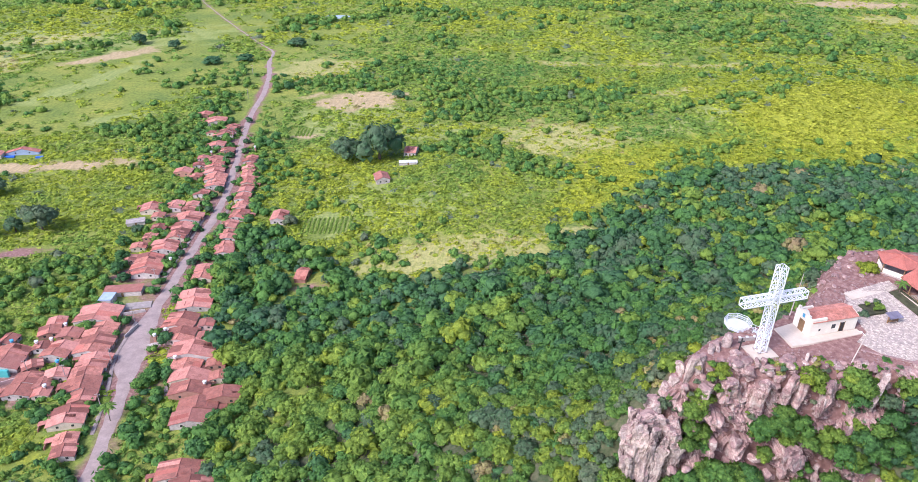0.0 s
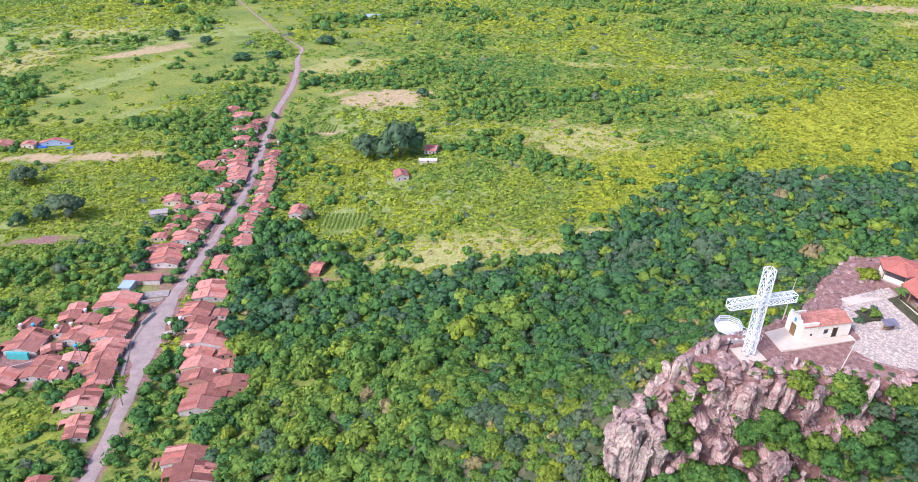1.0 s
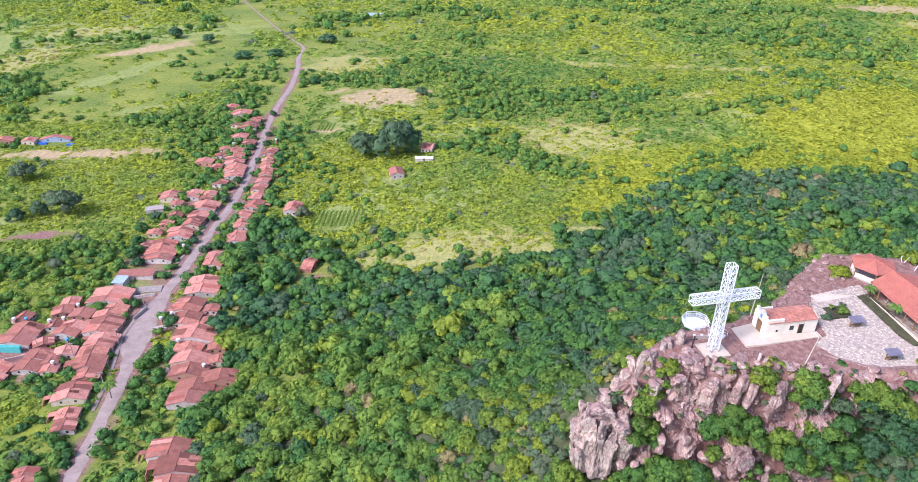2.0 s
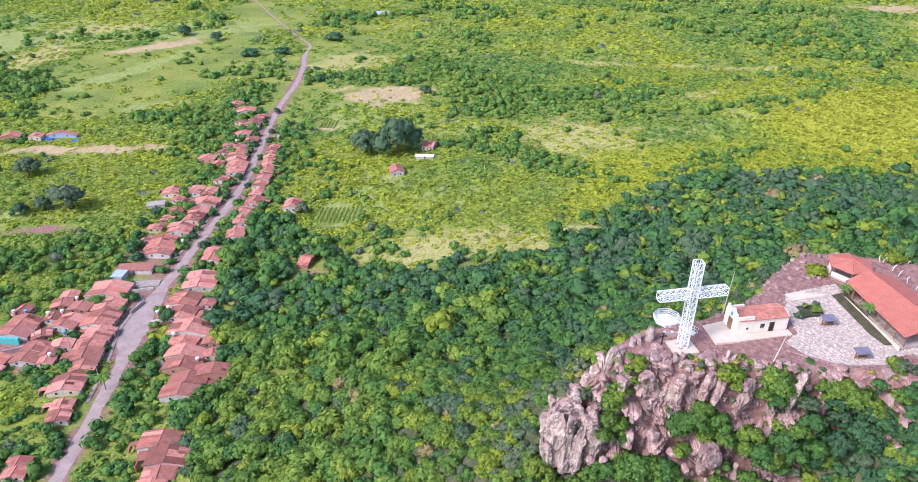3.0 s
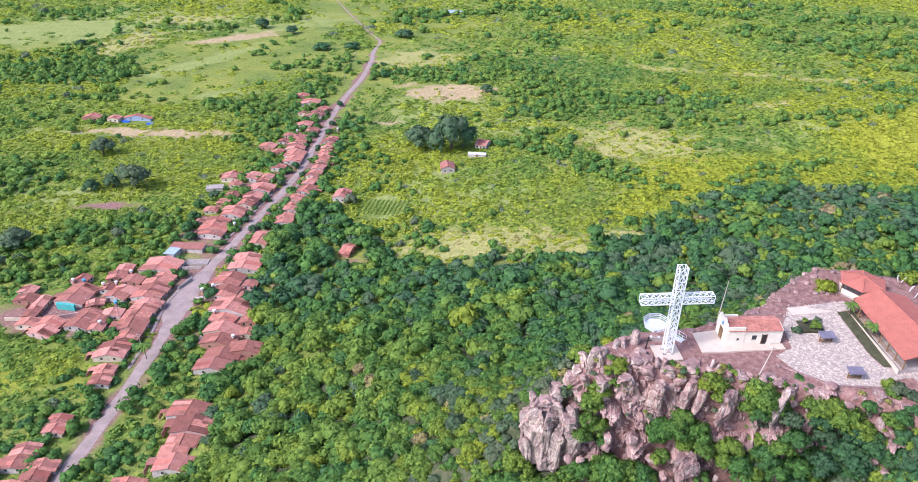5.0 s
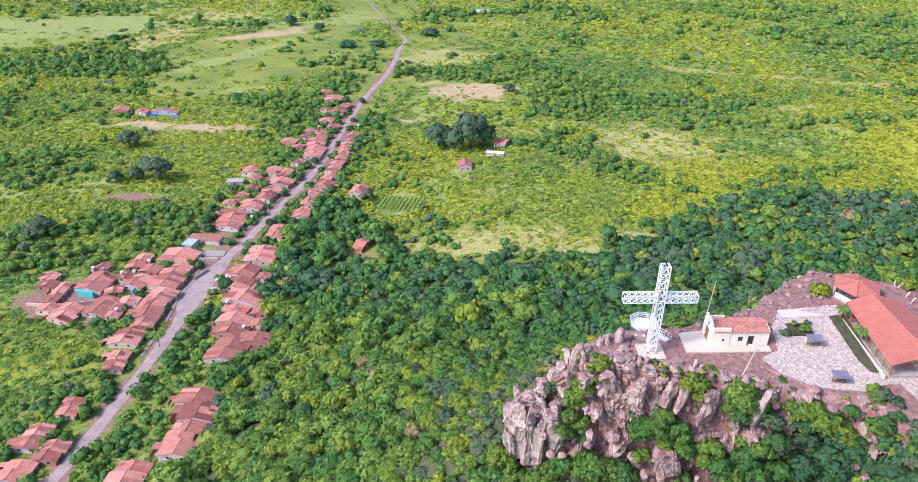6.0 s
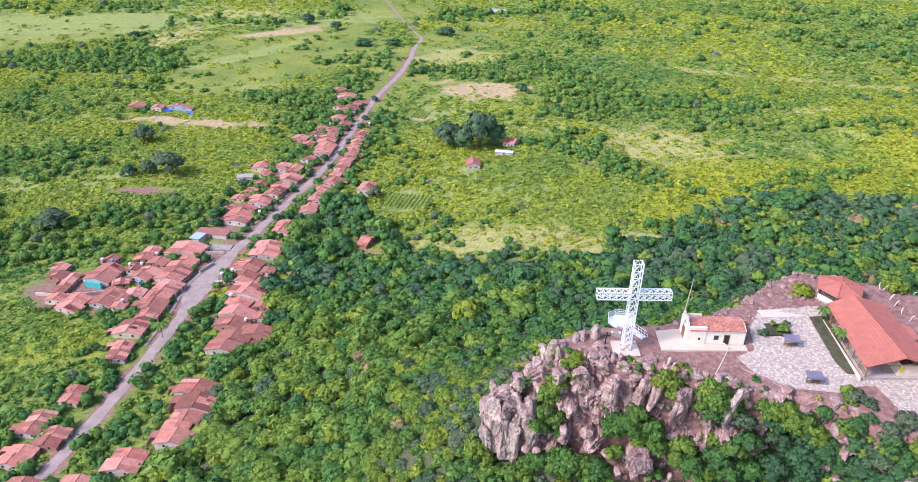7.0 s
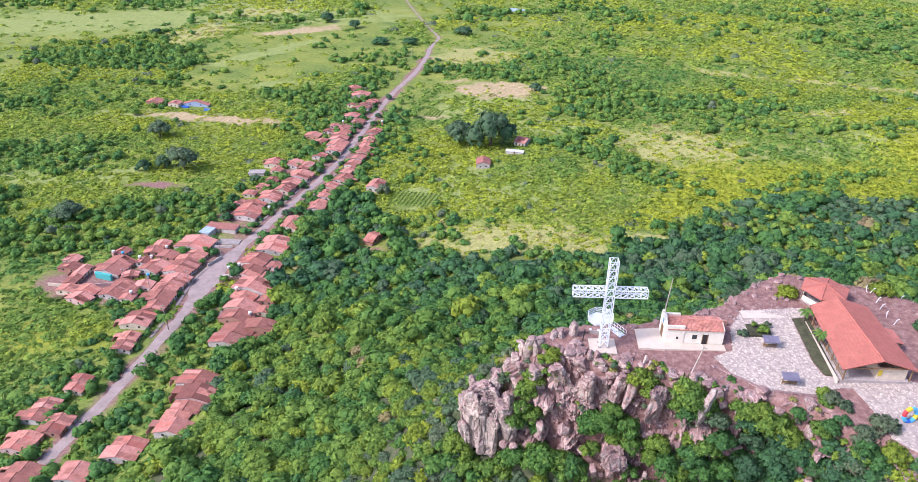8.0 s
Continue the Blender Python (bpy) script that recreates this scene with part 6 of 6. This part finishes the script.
# single great trees
for k, (x, y, s, q, t, words) in enumerate(((-47, 424, 31, 1.1, 0.12, "great dark grey green tree in the meadow"), (-68, 424, 24, 0.95, 0.1, "broad grey green tree in the meadow"), (-260, 369, 17, 1.0, 0.08, "large dark round tree in the scrub"),
                                    (-213, 330, 20, 1.1, 0.06, "large grey green tree in the scrub"), (-231, 256, 17, 0.8, 0.08, "large dark round tree in the scrub"), (-235, 321, 9, 1.2, 0.14, "dark green tree in the scrub"), (-226, 328, 10, 1.2, 0.12, "dark green tree in the scrub"), (-86, 338, 9, 1, 0.0, "grey half bare tree beside the white house"), (-160, 300, 9, 1, 0.3, "green tree behind the houses"), (-43, 545, 11, 0.9, 0.12, "dark single tree in the straw field"),
                                    (-305, 706, 17, 0.9, 0.15, "dark tree at the field's edge"), (-265, 690, 15, 0.8, 0.15, "dark tree at the field's edge"), (-152, 703, 20, 0.6, 0.14, "dark wide tree by the road bend"), (-216, 642, 19, 0.5, 0.2, "dark tree row by the road"),
                                    (-190, 651, 18, 0.5, 0.2, "dark tree row by the road"), (-440, 600, 10, 0.9, 0.15, "dark single tree in the pasture"), (-52.5, 201, 12, 1.25, 0.58, "bright green round tree in the forest"), (-43, 227, 6, 0.9, 0.82, "yellow green round tree"),
                                    *((sx, sy, ss, 0.95, 0.12 + 0.05 * (i % 5), "dark green street tree by the village road") for i, (sx, sy, ss) in enumerate(((-125.5, 297, 5.5), (-133.5, 305, 5), (-124.8, 318, 5), (-133, 330, 5.5), (-125.2, 345, 4.5), (-134, 352, 6), (-126, 366, 5), (-134.5, 376, 7), (-136, 369, 6), (-129.6, 388, 4.5), (-139, 398, 5), (-132, 408, 5), (-142, 428, 6), (-134.5, 436, 6), (-146.5, 445, 6), (-138, 452, 5.5), (-149.5, 470, 6), (-146, 492, 6.5), (-120, 300, 7), (-104, 297, 8), (-98, 305, 7), (-100, 330, 7), (-152, 282, 7), (-158, 290, 8), (-165, 315, 8), (-163, 328, 7)))),
                                    (-117, 236, 8.5, 0.85, 0.25, "dark green round street tree"), (-114.5, 213.5, 9, 0.8, 0.38, "green street tree by the road"), (-117, 209, 8, 0.8, 0.42, "green street tree by the road"), (-137, 296, 7, 0.8, 0.4, "green street tree by the road"))):
    tree(x, y, on(x, y, -0.3), s, q, t, k + 3, words)

# bushes that cling to the cliff, the rim and the plaza's edge
BUSHES = [(47.4, 104, 95, 1.9, 0.7), (45.6, 103, 91.3, 2.6, 0.55), (41, 105.9, 87.8, 2, 0.5), (50.6, 103.2, 92.4, 1.4, 0.5), (64.8, 103.2, 94.6, 3.2, 0.68), (67.2, 102.6, 93, 2.6, 0.6),
          (60.8, 100.6, 85.6, 5, 0.25), (63.4, 100, 83.6, 3.4, 0.55), (74.8, 101.4, 93.4, 5, 0.5), (72.9, 103, 95, 3, 0.62), (87.9, 102.4, 92, 7.5, 0.53), (84, 102.4, 93.5, 5, 0.55), (91.3, 101, 91, 5, 0.6),
          (69.6, 98.4, 81.6, 3.6, 0.55), (79.1, 98.8, 86, 5, 0.3), (43.9, 99.4, 81.4, 3.4, 0.3), (50.5, 97.6, 75.6, 6.5, 0.25)]
BUSHES += [(45.2, 103.2, 87.1, 4.4, 0.34), (44.9, 102.2, 83.4, 3.8, 0.3), (44.6, 101.6, 80.0, 3.4, 0.16), (48.6, 104, 94.8, 2.6, 0.64), (48.6, 103.5, 92.3, 2.4, 0.36), (75.0, 102, 94.3, 4.4, 0.3), (74.6, 100.9, 91.3, 3.6, 0.14), (79.9, 101, 90.9, 4.6, 0.08),
           (81.1, 99.4, 88.2, 4.8, 0.14), (83.1, 102, 94.0, 3.6, 0.34), (84.8, 101, 91.6, 4.2, 0.2), (90, 100.2, 90.4, 4.6, 0.18), (93.3, 99, 89.3, 4.8, 0.22), (45, 98.6, 73.6, 5.2, 0.22), (48.4, 98.2, 73.4, 5.4, 0.3), (53, 98.3, 75.4, 5.2, 0.34), (56, 98, 75.2, 4.8, 0.16),
           (66, 98.6, 83.4, 4.0, 0.3), (71.2, 99, 84.4, 3.6, 0.4), (72.5, 97.8, 81.6, 4.6, 0.18), (76.6, 98.6, 83.8, 4.8, 0.14), (78.6, 97.4, 81.8, 5.2, 0.2), (85.8, 97.6, 84.8, 5.2, 0.16), (61.6, 101.4, 87.0, 3.4, 0.12), (58.9, 100.9, 84.6, 3.2, 0.2)]
BUSHES += [(97.9, 106.7, 96.4, 3.6, 0.03), (105.4, 102.5, 96.3, 4.4, 0.02), (96.6, 108.0, 96.7, 2.4, 0.62), (101.5, 97.5, 90.9, 5, 0.03), (95.0, 99.9, 89.3, 4, 0.66), (102.6, 98.6, 94.2, 4, 0.3), (106.4, 97.6, 95.0, 4.5, 0.66), (96.1, 101.7, 93.4, 3.6, 0.5), (99.1, 102.0, 95.9, 3.0, 0.26), (105.4, 96.6, 91.8, 4.6, 0.2), (98.5, 97.4, 88.7, 4.6, 0.16)]
CLINGING = [(86.2, 102.6, 93.2, 5.6, 0.6), (89.6, 101.6, 91.6, 5.2, 0.62), (84.6, 102.2, 91.4, 4.6, 0.58), (92.4, 100.8, 90.2, 4.4, 0.6), (46.4, 103.5, 89.3, 4.4, 0.6), (45.6, 103, 86, 3.7, 0.4), (46.9, 102, 82.1, 4.4, 0.35), (48, 101.5, 79.1, 3.3, 0.2), (58.6, 101.8, 83.7, 5.8, 0.22), (61.7, 102, 87.4, 4.4, 0.3), (65, 101, 85.2, 5.1, 0.25), (62.6, 100.5, 81.9, 3.7, 0.58), (58, 101, 82.3, 2.9, 0.55), (66.1, 104.2, 94.4, 5.1, 0.6), (68.1, 103.5, 92.6, 4.4, 0.58), (74.3, 104, 93.6, 6.6, 0.5), (77.4, 103, 91.5, 5.8, 0.3), (73.4, 103, 90.5, 4.4, 0.5), (31.9, 101, 69.6, 6.6, 0.6), (34.8, 100, 66.9, 6.6, 0.5), (30.5, 100.5, 65.1, 5.1, 0.55), (42.9, 99.8, 70.6, 4.4, 0.45), (49.1, 99.6, 73.7, 6.6, 0.3), (53.1, 99, 73.3, 6.6, 0.25), (57, 99, 73.3, 4.4, 0.35), (49.4, 105.2, 95.5, 3.3, 0.66), (60.4, 106.2, 95.7, 2.6, 0.93), (67.9, 107, 96.3, 1.8, 0.9), (35.8, 106.5, 86.9, 2.9, 0.02), (40, 106, 86.2, 3.7, 0.05), (43.4, 105, 85.3, 3.3, 0.03), (40.1, 103.5, 79.5, 2.2, 0.35), (59.3, 100, 78.9, 3.3, 0.5), (70.4, 100.5, 83, 5.1, 0.4), (76.8, 99.5, 82.8, 5.1, 0.3), (73.7, 98.5, 79.8, 5.8, 0.2)]
BUSHES_LOW = [(56.4, 97.8, 74, 5.6, 0.3), (75, 97.4, 80, 4.4, 0.55), (90.8, 98.6, 86, 6.5, 0.2), (96, 98.6, 88, 5.5, 0.3), (102.5, 100.7, 95, 4.4, 0.05), (104.5, 97.4, 92.5, 5.5, 0.3), (100.7, 98, 91, 4.6, 0.2),
              (107.7, 96.2, 92, 5.5, 0.68), (39.7, 99, 68, 5, 0.3), (57.9, 98.6, 79.4, 2.6, 0.6), (86.1, 101, 88.6, 4.6, 0.12), (92.5, 103, 94.8, 2.8, 0.35), (97.6, 101.6, 94.4, 3.4, 0.3), (82.8, 98.4, 82.5, 5.5, 0.2), (66, 95.5, 74, 5, 0.3), (71, 95.6, 76, 5, 0.45), (60, 94.5, 71, 5, 0.22)]
BUSHES_TOP = [(97, 106.6, 95.9, 3.4, 0.5), (99.7, 106, 95.9, 3.2, 0.08), (96.2, 108.4, 96, 1.9, 0.72), (69, 107.6, 95.9, 1.9, 0.45), (60.8, 104.8, 95.7, 1.9, 0.1), (63.2, 105.2, 95.8, 1.5, 0.6), (81.4, 107.4, 95.8, 2.2, 0.2), (92.5, 137.5, 97.6, 4.6, 0.7),
              (111.6, 143.9, 98, 5, 0.66), (87.1, 122.3, 97.7, 2.6, 0.55), (83.4, 120.8, 97.1, 2.2, 0.1), (88, 124.6, 97.7, 1.8, 0.06), (60.6, 115.3, 95.2, 3.6, 0.3), (85.4, 123.8, 97.7, 1.4, 0.6), (117, 133, 97.5, 4, 0.25), (104, 147.5, 97.5, 5, 0.3), (120, 141, 97.8, 4.5, 0.35)]
rim_x, rim_y = [p[0] for p in RIM], [p[1] for p in RIM]
rng = random.Random(77)
WILD = []
while len(WILD) < 120:
    x, rise = 37 + 83 * rng.random() ** 0.75, rng.uniform(0.6, 13)
    if (x < 47 or 49 < x < 58) and rise < 7 or (x < 80 and rise < 6.5 and rng.random() < 0.6):
        continue
    y = float(np.interp(x, rim_x, rim_y)) - rise
    z = on(x, y)
    if x < 88 and rise < 6.5:
        z = max(z, 95.6 - 3.1 * rise)
    WILD.append((x, y, z + 0.3, rng.uniform(1.4, 4.6) if rise > 3 else rng.uniform(1.0, 2.4), rng.choice((0.06, 0.2, 0.28, 0.35, 0.45, 0.6, 0.66))))
FOOT = []
while len(FOOT) < 120:
    x = rng.uniform(40, 120)
    rise = rng.uniform(7 if x < 60 else 5, 16)
    y = float(np.interp(x, rim_x, rim_y)) - rise
    FOOT.append((x, y, max(on(x, y), 95.6 - 3.1 * rise if x < 86 and rise < 6.5 else 0) + 0.4, rng.uniform(2.8, 5.6), rng.choice((0.06, 0.14, 0.18, 0.22, 0.26, 0.32, 0.38, 0.58))))
DARKER = [(29, 101, 0, 4.8, 0.45), (31, 99, 0, 4.6, 0.3), (33.5, 98, 0, 4.2, 0.5), (27, 104, 0, 4.6, 0.05), (30, 104, 0, 4.4, 0.4), (36.5, 97.6, 0, 4.6, 0.26), (25, 100, 0, 5, 0.5), (28, 97.5, 0, 5, 0.34), (32, 95.5, 0, 5, 0.2), (36, 95, 0, 5, 0.4), (30, 107, 0, 4.6, 0.1), (32.5, 111, 0, 4, 0.45), (29, 114, 0, 4.5, 0.06), (34, 116, 0, 3.6, 0.5), (31, 119, 0, 4, 0.3), (36, 113, 0, 3.0, 0.05), (37.5, 109.5, 0, 2.6, 0.06), (27, 110, 0, 4.4, 0.4), (38, 117, 0, 3, 0.35), (33, 105, 0, 3.4, 0.3)]
DARKER = [(x, y, on(x, y, 0.5), s, t) for x, y, z, s, t in DARKER]
while len(DARKER) < 80:
    x, y = rng.uniform(22, 36.5), rng.uniform(96, 120)
    if x < 34 or y > 108 or y < 99.5:
        DARKER.append((x, y, on(x, y, 0.3), rng.uniform(2.2, 4.6), rng.choice((0.0, 0.02, 0.04, 0.06, 0.45, 0.55, 0.62))))
# the eastern bushes take dark tints that imitate the shade among them
while len(DARKER) < 140:
    x, y = rng.uniform(94, 122), rng.uniform(88, 99)
    if plateau_distance(x, y) > 0.8:
        DARKER.append((x, y, on(x, y, 0.3), rng.uniform(2.6, 5.0), rng.choice((0.04, 0.12, 0.14, 0.18, 0.2, 0.24, 0.3))))
while len(DARKER) < 295:
    x, rise = 74 + 48 * rng.random() ** 0.8, rng.uniform(2.0, 13)
    y = float(np.interp(x, rim_x, rim_y)) - rise
    DARKER.append((x, y, max(on(x, y), 95.6 - 3.1 * rise if x < 86 and rise < 6.5 else 0) + 0.4, rng.uniform(2.6, 5.2), rng.choice((0.12, 0.14, 0.18, 0.2, 0.24, 0.28) if x > 90 else (0.02, 0.04, 0.14, 0.2, 0.26, 0.32, 0.4, 0.5, 0.56, 0.62))))
TUFTS = []
while len(TUFTS) < 120:
    x, rise = rng.uniform(43, 100), rng.uniform(-0.8, 4.5)
    y = float(np.interp(x, rim_x, rim_y)) - rise
    TUFTS.append((x, y, max(on(x, y), 96 - 3.0 * max(0, rise)) + 0.1, rng.uniform(0.7, 1.9), rng.choice((0.0, 0.02, 0.05, 0.3, 0.45, 0.6, 0.93))))
FOOT, WILD = ([(x, y, z, s, t) for k, (x, y, z, s, t) in enumerate(group)] for group in (FOOT, WILD))
for k, (x, y, z, s, t) in enumerate(BUSHES + CLINGING + BUSHES_LOW + BUSHES_TOP + WILD + TUFTS):
    t = t + 0.17 if 0.1 < t < 0.45 and x < 84 else t
    tree(x, y, z - 0.22 * s, s, 0.95, t, k * 5 + 2, f"{tone_words(t)} bush growing on the rocky hill top", "bush", "bush")

thick = np.array(FOOT + DARKER)
thick[:, 4] += np.where((thick[:, 4] > 0.1) & (thick[:, 4] < 0.45) & (thick[:, 0] < 80), 0.1, 0.0)
# brighter tints east of x = 84 are cut, painting in deep shade
thick[:, 4] = np.where((thick[:, 4] > 0.3) & (thick[:, 0] > 84), 0.2, thick[:, 4])
V, T, N, A = scatter(mid, thick[:, :3] - np.array([0, 0, 0.22]) * thick[:, 3:4], thick[:, 3], np.full(len(thick), 0.95), thick[:, 4], 78)
thicket = new("thicket", fast_mesh("thicket", V, T, LEAF, {"tint": A}, False, N))
tagged(thicket, "green thicket below the rocky cliff, tinted dark for shade", "thicket", kind="stuff")


def palm(x, y, z, h, span, label):
    ob = thing("palm", pose(x, y, z), label, "palm tree", "palms")
    rng = random.Random(int(x * 10))
    part("trunk", tube(bmesh.new(), (0, 0, -0.3), (0.15, 0.1, h), 0.16, 0.11, 7), BARK, ob)
    for k in range(13):
        a, up = k * math.tau / 13 + rng.uniform(-0.15, 0.15), rng.uniform(0.1, 0.75)
        bm = bmesh.new()
        prev = None
        for j in range(7):
            f = j / 6
            r, zz = span * f, h + up * span * f - span * (0.55 + 0.4 * up) * f * f
            w = span * 0.17 * math.sin(math.pi * min(1, f * 0.85 + 0.12))
            c = Vector((0.15 + r * math.cos(a), 0.1 + r * math.sin(a), zz))
            s = Vector((-math.sin(a), math.cos(a), -0.5)) * w
            row = [bm.verts.new(c + s), bm.verts.new(c), bm.verts.new(c + Vector((-s.x, -s.y, s.z)))]
            if prev:
                bm.faces.new((prev[0], prev[1], row[1], row[0]))
                bm.faces.new((prev[1], prev[2], row[2], row[1]))
            prev = row
        part("frond", bm, LEAF, ob)["tint"] = 0.45 + 0.1 * rng.random()


for x, y, h, span in ((95.0, 128.8, 2.6, 1.7), (97.0, 121.8, 3.0, 2.0)):
    palm(x, y, on(x, y), h, span, "young palm in the garden strip by the hall")
for x, y, h, span in ((-121, 191, 7.0, 3.4), (-103.5, 286, 8.0, 3.6), (-186, 190, 7.0, 3.4), (-104, 277, 7.0, 3.2)):
    palm(x, y, on(x, y), h, span, "tall palm beside the village houses")

# loose paving stones of the plaza
rng = random.Random(9)
V, T = [], []
for n in range(7000):
    x, y = rng.uniform(78, 127), rng.uniform(97, 133)
    if not inside(x, y, PLAZA):
        continue
    r, a0, k = rng.uniform(0.14, 0.36), rng.uniform(0, 6), rng.choice((4, 5, 6))
    z, b = on(x, y, 0.10), len(V)
    h = rng.uniform(0.02, 0.07)
    ring = [(x + r * rng.uniform(0.7, 1.1) * math.cos(a0 + j * math.tau / k), y + r * rng.uniform(0.7, 1.1) * math.sin(a0 + j * math.tau / k)) for j in range(k)]
    V += [(u, w, z - 0.05) for u, w in ring] + [(x + (u - x) * 0.85, y + (w - y) * 0.85, z + h) for u, w in ring] + [(x, y, z + h * 1.1)]
    for j in range(k):
        i = (j + 1) % k
        T += [(b + j, b + i, b + k + i), (b + j, b + k + i, b + k + j), (b + k + j, b + k + i, b + 2 * k)]
stones = new("paving_stones", fast_mesh("paving_stones", np.array(V), np.array(T), STONE_SLAB))
tagged(stones, "rough pale pinkish paving stones of the plaza", "paving stones", kind="stuff")

# loose rubble on the bare hill top and down the face
rng2 = np.random.default_rng(91)
x, y = rng2.uniform(42, 124, 5200), rng2.uniform(92, 152, 5200)
d = plateau_distance(x, y)
keep = (d < 5) & ((d > -6) | (blotch(x, y, 4, 92) > 0.62) | (y > 128))
keep &= np.array([not inside(a, b, PLAZA) for a, b in zip(x, y)]) & ~((np.abs(x - 107) < 9) & (y > 104) & (y < 138)) & ~((x > 63) & (x < 81) & (y > 111) & (y < 121))
x, y = x[keep], y[keep]
r = rng2.uniform(0.08, 0.32, len(x)) * np.where(rng2.uniform(0, 1, len(x)) < 0.12, 1.8, 1.0)
corner = OCTA_V[None] * r[:, None, None] * rng2.uniform(0.6, 1.25, (len(x), 6, 1)) * np.array([1, 1, 0.6])
V = corner + np.stack([x, y, height(x, y) + r * 0.2], -1)[:, None]
T = (OCTA_T[None] + 6 * np.arange(len(x))[:, None, None]).reshape(-1, 3)
tagged(new("rubble", fast_mesh("rubble", V.reshape(-1, 3), T, ROCK_PALE)), "loose pale rubble stones on the bare hill top", "rubble", kind="stuff")

# planted rows in two small fields
rows = [(x0 + 2.4 * k + rng.uniform(-0.2, 0.2), y0 + j * 1.3) for x0, y0, n, m in ((-79, 328, 11, 14), (-108, 466, 5, 12)) for k in range(n) for j in range(m)]
x, y = np.array([p[0] for p in rows]), np.array([p[1] for p in rows])
V, T, N, A = scatter(mound, np.stack([x, y, height(x, y) - 0.1], -1), np.full(len(x), 1.6), np.full(len(x), 0.9), np.full(len(x), 0.58), 61)
crops = new("crop_rows", fast_mesh("crop_rows", V, T, LEAF, {"tint": A}, False, N))
tagged(crops, "light green planted crop rows in small fields", "crop rows", kind="stuff")
